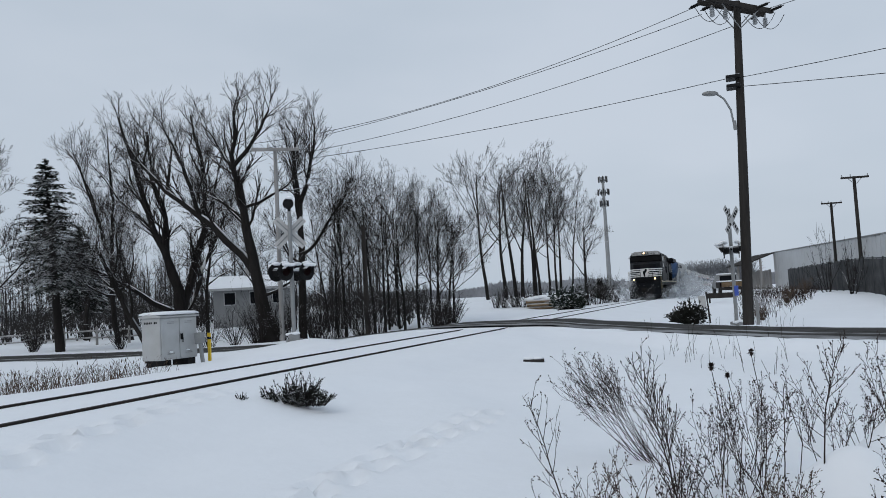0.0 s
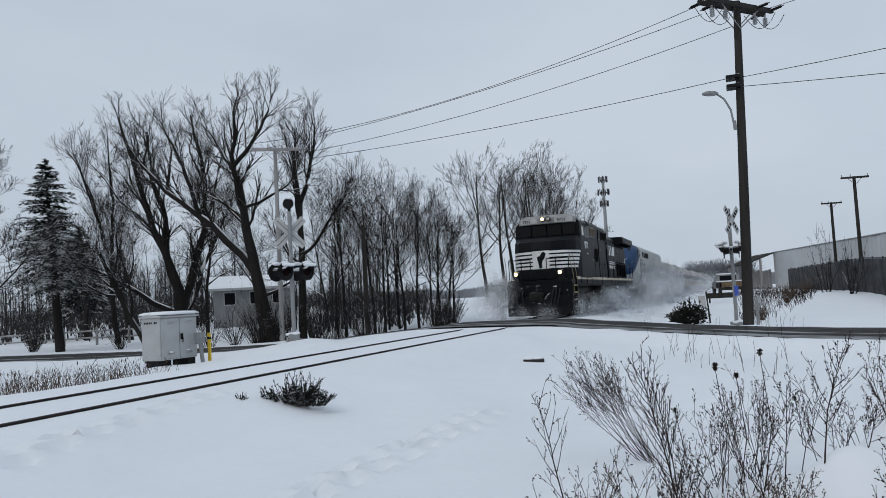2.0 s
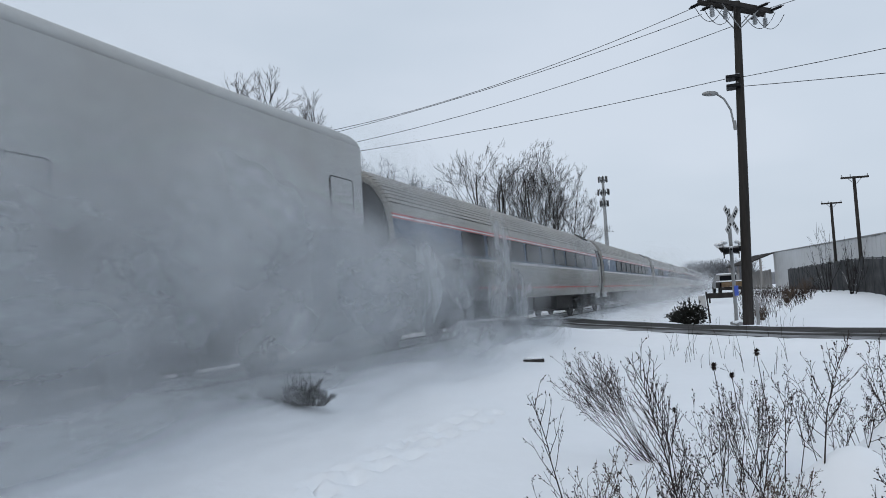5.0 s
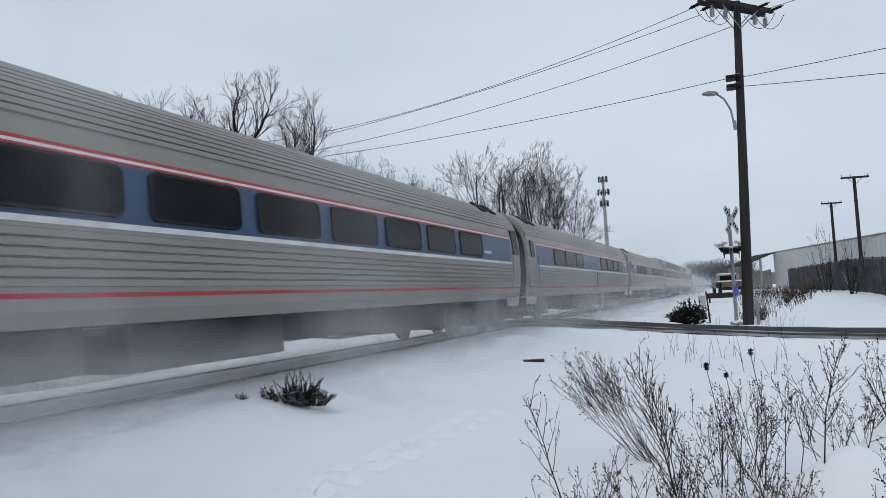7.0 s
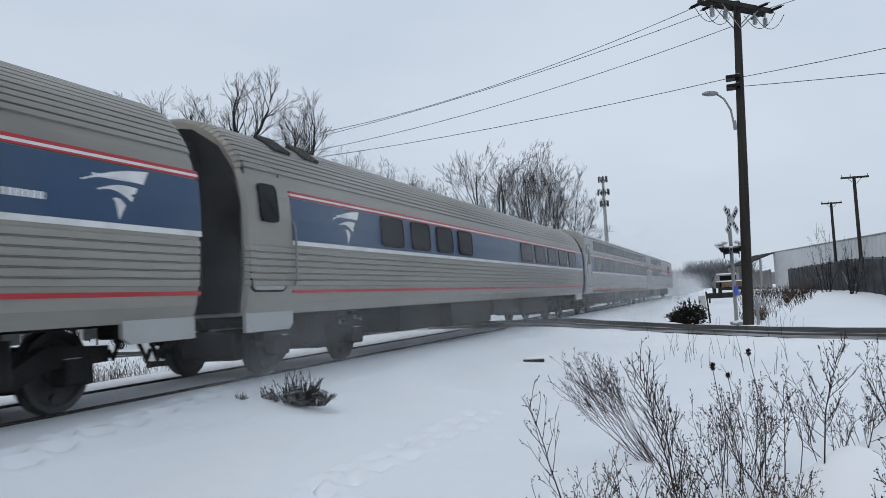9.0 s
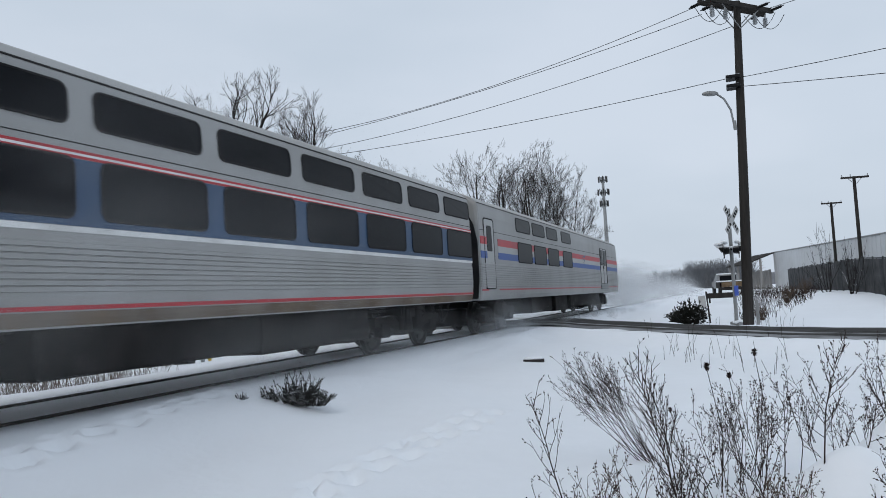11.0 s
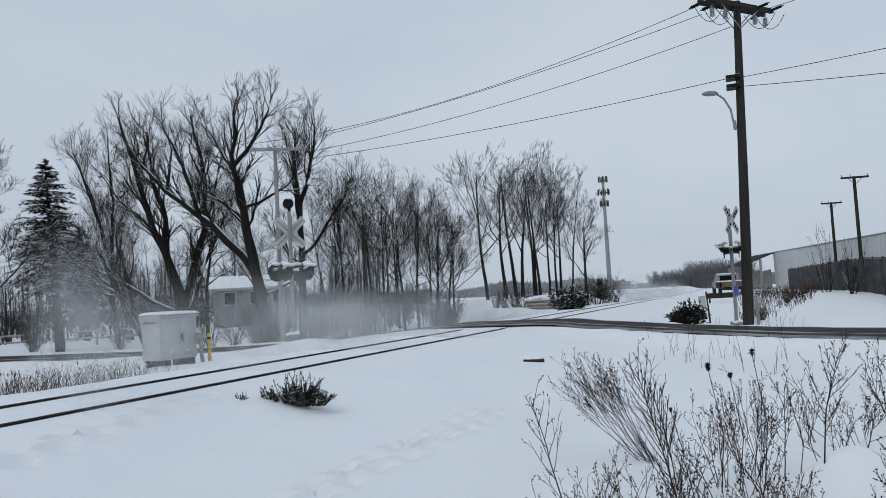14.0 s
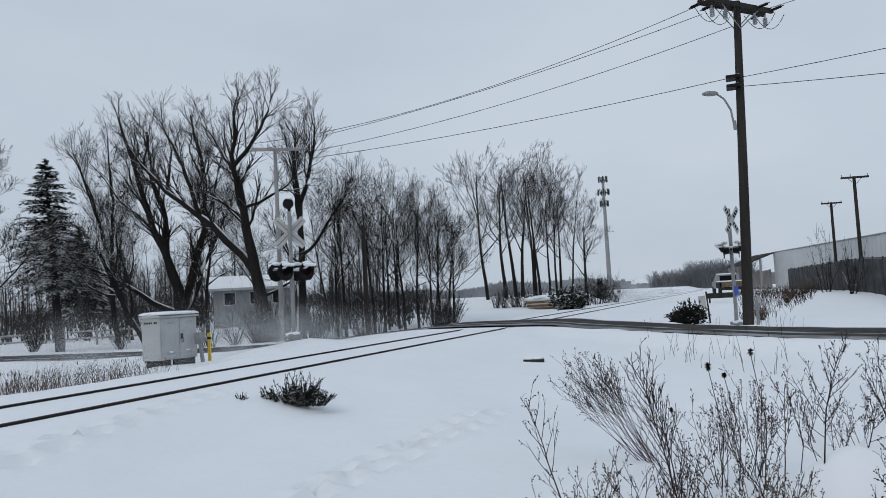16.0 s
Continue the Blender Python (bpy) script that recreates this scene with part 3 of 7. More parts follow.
VIEW = [(1.52, 0.93), (1.56, 1.05), (1.58, 1.25), (1.585, 1.9), (1.585, 2.7), (1.575, 3.2), (1.55, 3.50), (1.50, 3.56), (1.36, 3.68), (1.1, 3.80), (0.75, 3.89), (0.35, 3.94), (0.0, 3.95)]


def viewliner(y_start, dorm, label):
    L = 26.01
    car = thing("baggage_dormitory_car" if dorm else "sleeping_car", pose(TRACK, y_start, 0), label, "train car", "passenger cars")
    TRAIN.append((car, y_start))
    prof = fluted(VIEW, [(0.36, 1.0)] if dorm else [(0.36, 0.86)], 0.016, 0.064)
    shell(car, prof, 0.35, L - 0.35, "white_side", cap_in=0.06, label="smooth grey car body with fluted lower side")
    part("roof_seam", strip(B(), band(VIEW, 3.515, 3.54, 1), 0.4, L - 0.4, 0.012), "rubber", car)
    part("side_seam", strip(B(), band(VIEW, 2.80, 2.812, 1), 0.4, L - 0.4, 0.004), "rubber", car)
    if dorm:
        gaps = [(1.0, 1.95), (19.76, 21.64)]
        segs = [(0.4, 0.95), (2.0, 19.70), (21.70, L - 0.38)]
        bands = (("red_stripe", 2.43, 2.635, "red"), ("pale_stripe", 2.245, 2.43, "silver"), ("blue_stripe", 2.055, 2.245, "blue_bright"), ("red_stripe", 1.185, 1.225, "red"))
    else:
        segs = [(1.9, L - 0.38)]
        bands = (("blue_band", 1.95, 2.64, "blue"), ("red_stripe", 2.645, 2.675, "red"), ("pale_stripe", 2.675, 2.70, "ns_white"), ("red_stripe", 2.70, 2.73, "red"),
                 ("pale_stripe", 1.885, 1.945, "ns_white"), ("red_stripe", 1.105, 1.15, "red"))
    for nm, z0, z1, mm in bands:
        for a, b in segs:
            for s in (1, -1):
                part(nm, strip(B(), band(VIEW, z0, z1, 2), a, b, 0.007, (s,)), mm, car)
    wins = [(4.10, 5.82), (6.20, 7.90), (8.28, 10.0), (10.82, 12.56)] if dorm else [(2.75 + 2.107 * k, 4.47 + 2.107 * k) for k in range(11)]
    for a, b in wins:
        for s in (1, -1):
            pane("upper_window", car, VIEW, a, b, 3.0, 3.39, 0.09, off=0.012, side=s, frame_mat="rubber" if s > 0 else None, fw=0.025)
            pane("lower_window", car, VIEW, a + 0.06, b + 0.06, 2.04, 2.63, 0.09, off=0.016, side=s, frame_mat="rubber" if s > 0 else None, fw=0.025)
    if not dorm:
        for s in (1, -1):
            part("soiled_sill", strip(B(), band(VIEW, 0.95, 1.09, 2), 1.9, L - 0.4, 0.005, (s,)), "soiled", car, "rust-brown grime along the sill")
    for s in (1, -1):
        door = pane("door", car, VIEW, 0.75, 1.6, 1.25, 3.12, 0.08, "silver", off=0.012, side=s, frame_mat="rubber")
        pane("door_window", door, VIEW, 0.97, 1.4, 2.25, 2.95, 0.07, off=0.018, side=s)
    if dorm:
        for s in (1, -1):
            for a, b in ((19.80, 20.66), (20.70, 21.58)):
                door = pane("baggage_door", car, VIEW, a, b, 1.38, 3.12, 0.06, "silver", off=0.020, side=s, frame_mat="rubber", fw=0.02, label="ribbed metal baggage door, grimy below")
                pane("door_window", door, VIEW, a + 0.14, b - 0.24, 2.32, 3.02, 0.08, off=0.027, side=s, frame_mat="rubber", fw=0.03)
                bm = B()
                box(bm, s * 1.60, s * 1.635, (b if a < 20 else a) - 0.06, (b if a < 20 else a) + 0.0, 2.1, 2.26, 0.01)
                part("door_handle", bm, "black", door)
            bm = B()
            for k in range(3):
                box(bm, s * 1.56, s * 1.64, 19.65, 21.75, 1.10 + 0.09 * k, 1.15 + 0.09 * k)
            part("door_step", bm, "galv", car)
        for s in (1, -1):
            # narrow dark strip along the baggage door's rear edge
            bm = B()
            box(bm, s * 1.575, s * 1.60, 21.66, 21.86, 1.38, 3.10, 0.01)
            part("door_side_strip", bm, "rubber", car, "dark strip beside the door")
        arrow_mark(car, VIEW, 15.3, 2.36, 0.9, "blue")
        bm = B()
        for z in (1.5, 1.85, 2.2, 2.55, 2.9):
            tube(bm, [(1.50, L - 0.30, z), (1.50, L - 0.22, z), (1.1, L - 0.22, z), (1.1, L - 0.30, z)], 0.014, 5)
        part("end_ladder", bm, "galv", car)
    for yc in (3.4, L - 3.4):
        coach_truck(car, yc)
    car_ends(car, L, 1.55, 3.6, 0.35)
    underfloor(car, [(6.2, 9.2, 0.45, 1.42, 0.40, 0.95, "truck"), (9.8, 12.0, 0.45, 1.42, 0.36, 0.95, "truck"), (12.6, 16.4, 0.45, 1.45, 0.42, 0.95, "truck"), (16.45, 19.9, 0.45, 1.42, 0.36, 0.95, "truck")])
    return car


def loco_truck(car, axles, radius, frame_x=0.98):
    a, b = axles[0], axles[-1]
    bm = B()
    for s in (1, -1):
        prism(bm, [(a - 0.75, 0.62), (a - 0.75, 0.86), (a + 0.3, 0.98), (b - 0.3, 0.98), (b + 0.75, 0.86), (b + 0.75, 0.62), (b + 0.4, 0.55), (b - 0.5, 0.72), (a + 0.5, 0.72), (a - 0.4, 0.55)],
              0, s * frame_x, s * (frame_x + 0.16))
        for y in axles:
            box(bm, s * frame_x, s * (frame_x + 0.24), y - 0.24, y + 0.24, 0.34, 0.78, 0.05)
            for d in (-0.36, 0.36):
                tube(bm, [(s * (frame_x + 0.1), y + d, 0.50), (s * (frame_x + 0.1), y + d, 0.90)], 0.10, 8)
            tube(bm, [(s * (frame_x + 0.14), y + 0.55, 0.95), (s * (frame_x + 0.14), y + 0.8, 0.35)], 0.05, 6)
    for y0, y1 in zip(axles, axles[1:]):
        box(bm, -frame_x, frame_x, (y0 + y1) / 2 - 0.25, (y0 + y1) / 2 + 0.25, 0.45, 0.85)
    box(bm, -0.58, 0.58, a - 0.8, b + 0.8, 0.20, 0.92, 0.05)
    ob = part("truck", bm, "truck", car, "heavy snow-caked locomotive truck")
    for y in axles:
        wheelset(ob, y, radius)
    return ob


def freight_locomotive(y_start):
    """Black wide-nosed freight diesel."""
    car = thing("freight_locomotive", pose(TRACK, y_start, 0), "black wide-nosed freight diesel locomotive with white nose stripes, lamps lit", "locomotive")
    TRAIN.append((car, y_start))
    # frame and walkway
    bm = B()
    box(bm, -1.42, 1.42, 1.75, 21.3, 1.28, 1.66, 0.03)
    box(bm, -1.0, 1.0, 0.75, 21.9, 1.0, 1.45, 0.03)
    part("frame", bm, "ns_black", car)
    for s in (1, -1):
        bm = B()
        box(bm, s * 1.40, s * 1.475, 1.78, 21.35, 1.585, 1.70, 0.012)
        part("sill_stripe", bm, "cream", car, "dirty cream reflective sill stripe")
        bm = B()
        box(bm, s * 1.41, s * 1.462, 1.78, 21.35, 1.38, 1.58, 0.01)
        for y in np.arange(2.6, 21, 1.47):
            box(bm, s * 1.40, s * 1.482, y - 0.04, y + 0.04, 1.40, 1.705)
        part("sill", bm, "ns_black", car)
    # nose: plan of the front, square in the middle, cut back at the corners
    plan = [(-1.5, 2.86), (-1.38, 2.30), (-1.05, 1.72), (-0.45, 1.52), (0.45, 1.52), (1.05, 1.72), (1.38, 2.30), (1.5, 2.86)]
    bm = B()
    rings = []
    for z, k in ((1.66, 1.0), (2.95, 1.0), (3.30, 0.93), (3.46, 0.72), (3.56, 0.35)):
        rings.append([(x * (0.9 + 0.1 * k), 2.95 - (2.95 - y) * k, z) for x, y in plan] + [(1.5 * (0.9 + 0.1 * k), 3.1, z), (-1.5 * (0.9 + 0.1 * k), 3.1, z)])
    loft(bm, rings)
    bmesh.ops.recalc_face_normals(bm, faces=bm.faces)
    part("nose", bm, "ns_black", car, "wide black nose")
    for k in range(5):
        z = 2.11 + 0.165 * k
        bm = B()
        pts = []
        for x, y in plan:
            n = Vector((x, y - 2.9)).normalized()
            pts.append((x + n.x * 0.012, y + n.y * 0.012))
        # the stripe ends on the cab side, longer towards the top
        pts[-1] = (1.40 + 0.11 * min(1, (0.15 + 0.085 * k) / 0.56), 2.32 + 0.10 * k)
        pts[0] = (-pts[-1][0], pts[-1][1])
        loft(bm, [[(x, y, z) for x, y in pts], [(x, y, z + 0.10) for x, y in pts]], closed=False)
        back = [(x * 0.985, y + 0.02) for x, y in pts]
        loft(bm, [[(x, y, z + 0.10) for x, y in pts], [(x, y, z + 0.10) for x, y in back], [(x, y, z) for x, y in back], [(x, y, z) for x, y in pts]], closed=False)
        bmesh.ops.recalc_face_normals(bm, faces=bm.faces)
        part("nose_stripe", bm, "ns_white", car)
    bm = B()
    box(bm, -0.40, 0.34, 1.49, 1.52, 2.10, 2.89, 0.008)
    em = part("nose_emblem", bm, "ns_white", car, "white emblem panel")
    bm = B()
    prism(bm, [(-0.10, 2.12), (0.02, 2.14), (0.02, 2.4), (0.14, 2.58), (0.20, 2.76), (0.10, 2.85), (0.02, 2.80), (-0.05, 2.68), (-0.2, 2.62), (-0.16, 2.42)], 1, 1.475, 1.492)
    part("emblem_shape", bm, "ns_black", em)
    bm = B()
    box(bm, -0.34, 0.24, 1.505, 1.53, 1.70, 2.04, 0.01)
    part("nose_door", bm, "ns_black", car)
    # cab
    bm = B()
    cab = [(1.5, 1.66), (1.5, 3.95), (1.46, 4.16), (1.30, 4.33), (0.9, 4.46), (0.0, 4.50)]
    full = cab + [(-x, z) for x, z in reversed(cab[:-1])]
    rings = []
    for y, kz in ((2.86, 0), (3.02, 0.0), (3.10, 1), (5.28, 1)):
        rings.append([(x * (0.98 if y < 3 else 1), y if z < 3.5 else y + 0.16 * (z - 3.5) * (kz == 0), z if (kz or z < 4.16) else 4.16) for x, z in full])
    loft(bm, rings)
    bmesh.ops.recalc_face_normals(bm, faces=bm.faces)
    part("cab", bm, "ns_black", car, "black cab")
    # brow with number boards and headlight
    bm = B()
    loft(bm, [[(x, y, z) for x, y in ((-1.28, 2.92), (-0.34, 2.74), (0.34, 2.74), (1.28, 2.92), (1.36, 3.5), (-1.36, 3.5))] for z in (4.17, 4.42)] +
         [[(x, y, 4.55) for x, y in ((-1.0, 3.0), (-0.3, 2.84), (0.3, 2.84), (1.0, 3.0), (1.1, 3.5), (-1.1, 3.5))]])
    bmesh.ops.recalc_face_normals(bm, faces=bm.faces)
    part("roof_brow", bm, "brow", car, "frosted pale brow over the windscreen", False)
    for s in (1, -1):
        a = math.degrees(math.atan2(0.18, 0.94)) * s
        bm = B()
        box(bm, -0.40, 0.40, -0.02, 0.01, -0.105, 0.105, 0.01, m=pose(s * 0.80, 2.815, 4.30, 0, 0, a))
        nb = part("number_board", bm, "xbuck", car, "pale number board with black figures")
        ob = words(nb, "9771", 0.21, 0, 0, 0, "black", "figures")
        ob.matrix_basis = pose(s * 0.80, 2.79, 4.30, 0, 0, a) @ pose(-0.30, -0.004, -0.075, 90, 0, 0)
    for k, x in enumerate((-0.13, 0.13)):
        bm = B()
        tube(bm, [(x, 2.66, 4.37), (x, 2.80, 4.37)], [0.12, 0.125], 14)
        ho = part("headlight", bm, "black", car)
        bm = B()
        tube(bm, [(x, 2.645, 4.37), (x, 2.672, 4.37)], 0.075, 14)
        part("lens", bm, "lamp" if k == 0 else "lens", ho)
    # windscreen, side windows
    for x0, x1 in ((-1.30, -0.72), (-0.66, -0.03), (0.03, 0.66), (0.72, 1.30)):
        bm = B()
        loft(bm, [[(x, 2.845 + 0.06 * (z - 3.58), z) for x, z in rounded(x0, x1, 3.62, 4.10, 0.06)], [(x, 2.95, z) for x, z in rounded(x0, x1, 3.62, 4.10, 0.06)]])
        bmesh.ops.recalc_face_normals(bm, faces=bm.faces)
        part("windscreen", bm, "cab_glass", car)
    flat = [(1.5, 1.0), (1.5, 4.5)]
    for s in (1, -1):
        pane("cab_window", car, flat, 3.86, 5.04, 3.56, 4.06, 0.05, off=0.012, side=s, frame_mat="galv", fw=0.03)
        pane("quarter_window", car, flat, 3.22, 3.66, 3.56, 4.0, 0.08, "lens", off=0.010, side=s)
        bm = B()
        prism(bm, [(s * 1.5, 4.10), (s * 1.72, 4.02), (s * 1.72, 4.04), (s * 1.5, 4.13)], 1, 3.75, 5.1)
        part("sunshade", bm, "ns_black", car)
    words(car, "9771", 0.46, 1.506, 3.76, 2.99, "ns_white", "road_number")
    bars(car, flat, 4.36, 4.62, 2.74, 2.83, 1, 9)
    # body behind the cab
    for y0, y1, hw, top, nm in ((5.30, 7.70, 1.47, 4.40, "equipment_cab"), (7.74, 10.40, 1.45, 4.38, "blower_housing"), (10.42, 16.9, 1.0, 4.22, "engine_hood"), (16.92, 21.55, 0.98, 3.9, "radiator_hood")):
        bm = B()
        pr = [(hw, 1.66), (hw, top - 0.22), (hw - 0.10, top - 0.06), (hw - 0.3, top), (0, top + 0.03)]
        full = pr + [(-x, z) for x, z in reversed(pr[:-1])]
        loft(bm, [[(x, y, z) for x, z in full] for y in (y0, y1)])
        bmesh.ops.recalc_face_normals(bm, faces=bm.faces)
        body = part(nm, bm, "ns_black", car)
        # access doors
        n = int((y1 - y0) / 0.82)
        for s in (1, -1):
            for k in range(n):
                a = y0 + (y1 - y0) * k / n + 0.04
                b = y0 + (y1 - y0) * (k + 1) / n - 0.03
                bm = B()
                box(bm, s * (hw - 0.01), s * (hw + 0.014), a, b, 1.78, top - (0.62 if hw < 1.2 else 1.85), 0.008)
                box(bm, s * (hw + 0.01), s * (hw + 0.04), b - 0.10, b - 0.06, 2.3, 2.42, 0.006)
                part("access_door", bm, "ns_black", body)
    flat = [(1.47, 1.0), (1.47, 4.5)]
    for s in (1, -1):
        for a, b in ((5.36, 6.0), (6.08, 6.72)):
            g = pane("intake_grille", car, flat, a, b, 3.66, 4.07, 0.02, "grille", off=0.012, side=s, frame_mat="galv", fw=0.035)
            for k in range(5):
                bm = B()
                z = 3.70 + 0.08 * k
                box(bm, s * 1.47, s * 1.50, a + 0.02, b - 0.02, z, z + 0.03)
                part("slat", bm, "louvre", g)
        pane("vent", car, flat, 6.54, 7.40, 2.46, 3.09, 0.02, "grille", off=0.014, side=s, frame_mat="ns_black", fw=0.06)
        pane("vent", car, flat, 8.76, 10.18, 3.64, 4.04, 0.02, "grille", off=0.014, side=s, frame_mat="ns_black", fw=0.05)
    hood = [(1.0, 1.0), (1.0, 4.5)]
    for s in (1, -1):
        for k in range(5):
            z = 3.02 + 0.132 * k
            bm = B()
            o = [(11.50 + 0.05 * k, z), (13.35 + 0.10 * k, z), (13.42 + 0.10 * k, z + 0.085), (11.53 + 0.05 * k, z + 0.085)]
            prism(bm, o, 0, s * 0.99, s * 1.026)
            part("hood_stripe", bm, "ns_white", car)
        # plain shapes in the place of the maker's letters
        bm = B()
        prism(bm, [(14.25, 3.06), (14.75, 3.06), (14.62, 3.30), (14.50, 3.64), (14.42, 3.60)], 0, s * 0.99, s * 1.026)
        prism(bm, [(14.75, 3.64), (15.0, 3.64), (15.52, 3.06), (15.27, 3.06)], 0, s * 0.99, s * 1.026)
        prism(bm, rounded(15.60, 16.46, 3.08, 3.62, 0.2), 0, s * 0.99, s * 1.026)
        part("emblem", bm, "ns_white", car, "plain white emblem shapes")
    bars(car, hood, 14.25, 16.2, 2.30, 2.80, 2, 3, off=0.026)
    for k, (hw, y, z) in enumerate(((1.475, 7.45, 3.95), (1.475, 7.48, 3.2), (1.455, 8.1, 3.62), (1.455, 8.4, 3.1), (1.455, 9.3, 3.05), (1.475, 5.9, 2.5), (1.475, 6.2, 3.3), (1.0, 11.0, 2.6), (1.0, 16.6, 3.3), (0.98, 18.2, 3.45), (0.98, 19.6, 3.0), (0.98, 20.3, 3.1), (1.505, 5.12, 2.9))):
        bm = B()
        box(bm, hw, hw + 0.012, y, y + 0.07 + 0.03 * (k % 3), z, z + 0.035 + 0.012 * (k % 2))
        part("stencil_plate", bm, "alu", car)
    for y in (7.72, 10.41):
        bm = B()
        box(bm, 1.40, 1.50, y - 0.035, y + 0.035, 1.7, 4.1, 0.01)
        part("hood_joint", bm, "grille", car)
    for k in range(5):
        bm = B()
        box(bm, 0.985, 1.02, 17.15 + 0.86 * k, 17.75 + 0.86 * k, 1.85, 2.75, 0.02)
        pl = part("louvre_door", bm, "grille", car)
    # exhaust stack, roof fans, radiator wings
    bm = B()
    box(bm, -0.7, 0.7, 13.9, 14.95, 4.18, 4.56, 0.06)
    part("exhaust_stack", bm, "ns_black", car)
    bm = B()
    tube(bm, [(0.2, 12.6, 4.2), (0.2, 12.6, 4.36)], [0.16, 0.12], 10)
    tube(bm, [(-0.2, 12.8, 4.2), (-0.2, 12.8, 4.34)], [0.16, 0.12], 10)
    part("roof_horn", bm, "black", car)
    bm = B()
    pr = [(0.95, 3.78), (1.12, 3.80), (1.50, 3.90), (1.52, 3.94), (1.52, 4.20), (1.46, 4.26), (0, 4.30)]
    full = pr + [(-x, z) for x, z in reversed(pr[:-1])]
    loft(bm, [[(x, y, z) for x, z in full] for y in (16.9, 21.58)])
    bmesh.ops.recalc_face_normals(bm, faces=bm.faces)
    wing = part("radiator_wing", bm, "ns_black", car, "overhanging black radiator wings")
    for s in (1, -1):
        bm = B()
        o = [(s * 1.13, 3.80), (s * 1.45, 3.885)]
        loft(bm, [[(x + s * 0.012, y, z - 0.014) for x, z in o] for y in (17.2, 21.3)], closed=False)
        part("radiator_intake", bm, "grille", wing)
        flat2 = [(0.98, 1.0), (0.98, 4.5)]
        for k in range(4):
            z = 2.45 + 0.17 * k
            bm = B()
            box(bm, s * 0.97, s * 1.004, 21.0, 21.45, z, z + 0.09)
            part("hood_stripe", bm, "ns_white", car)
        for k in range(3):
            pane("vent", car, flat2, 17.3 + 0.75 * k, 17.9 + 0.75 * k, 2.85, 3.3, 0.02, "grille", off=0.012, side=s)
    # handrails along the walkway and at the ends
    for s in (1, -1):
        for k, y in enumerate((10.9, 12.7, 14.5, 16.3, 18.1, 19.9, 21.4)):
            bm = B()
            tube(bm, [(s * 1.44, y, 1.66), (s * 1.44, y, 2.55)], 0.02, 6)
            part("handrail_post", bm, "ns_black", car)
        bm = B()
        tube(bm, [(s * 1.44, 10.5, 2.55), (s * 1.44, 21.4, 2.55), (s * 1.3, 21.75, 2.5)], 0.018, 6)
        part("handrail", bm, "ns_black", car)
        # front steps and yellow grab irons
        for k in range(4):
            bm = B()
            z = 0.40 + 0.30 * k
            box(bm, s * 1.08, s * 1.46, 0.98, 1.62, z, z + 0.035)
            box(bm, s * 1.44, s * 1.465, 0.98, 1.62, z - 0.01, z + 0.05)
            part("step", bm, "grab", car, "snowy step with yellow edge")
        bm = B()
        box(bm, s * 1.04, s * 1.08, 0.9, 1.7, 0.32, 1.66)
        box(bm, s * 1.04, s * 1.46, 1.64, 1.70, 0.32, 1.66)
        part("step_well", bm, "ns_black", car)
        for y in (0.95, 1.70):
            bm = B()
            tube(bm, [(s * 1.46, y, 0.9), (s * 1.46, y, 1.75), (s * 1.42, y - 0.12, 2.1), (s * 1.40, y - 0.35, 2.62)], 0.015, 6)
            part("grab_iron", bm, "grab", car, "yellow grab iron")
    for x in (-1.3, -0.75, -0.35, 0.35, 0.75, 1.3):
        bm = B()
        tube(bm, [(x, 0.85, 1.5), (x, 0.85, 2.5)], 0.02, 6)
        part("handrail_post", bm, "ns_black", car)
    for x0, x1 in ((-1.3, -0.35), (0.35, 1.3)):
        bm = B()
        tube(bm, [(x0, 0.85, 2.5), (x1, 0.85, 2.5)], 0.02, 6)
        part("handrail", bm, "ns_black", car)
    # front platform, pilot plough, coupler
    bm = B()
    box(bm, -1.40, 1.40, 0.75, 1.75, 1.40, 1.58, 0.02)
    part("platform", bm, "ns_black", car)
    bm = B()
    box(bm, -1.36, 1.36, 0.72, 0.78, 1.50, 1.60, 0.01)
    part("platform_edge", bm, "ns_black", car)
    bm = B()
    loft(bm, [[(-1.42, 0.78, z0), (-0.7, 0.50 + f, z0), (0, 0.40 + f, z0), (0.7, 0.50 + f, z0), (1.42, 0.78, z0), (1.42, 0.98, z0), (-1.42, 0.98, z0)] for z0, f in ((0.12, -0.12), (0.45, 0.06), (0.95, 0.14))])
    box(bm, -1.42, 1.42, 0.80, 0.98, 0.90, 1.45, 0.02)
    bmesh.ops.recalc_face_normals(bm, faces=bm.faces)
    part("pilot_plough", bm, "ns_black", car, "black pilot plough streaked with snow")
    bm = B()
    box(bm, -0.16, 0.16, 0.0, 0.9, 0.78, 1.04, 0.04)
    box(bm, -0.26, 0.26, -0.05, 0.22, 0.70, 1.10, 0.06)
    part("coupler", bm, "truck", car)
    bm = B()
    box(bm, -0.16, 0.16, 21.6, 22.3, 0.78, 1.04, 0.04)
    part("coupler", bm, "truck", car)
    for x in (-1.0, -0.7, 0.6, 0.75, 0.9):
        bm = B()
        tube(bm, [(x, 0.72, 1.2), (x, 0.52, 1.0), (x * 0.9, 0.42, 0.6), (x * 0.85, 0.5, 0.45)], 0.03, 6)
        part("hose", bm, "rubber", car)
    for s in (1, -1):
        bm = B()
        tube(bm, [(s * 0.95, 0.62, 1.90), (s * 0.95, 0.84, 1.90)], 0.13, 12)
        box(bm, s * 0.95 - 0.1, s * 0.95 + 0.1, 0.74, 0.86, 1.55, 1.8)
        d = part("ditch_light", bm, "black", car)
        bm = B()
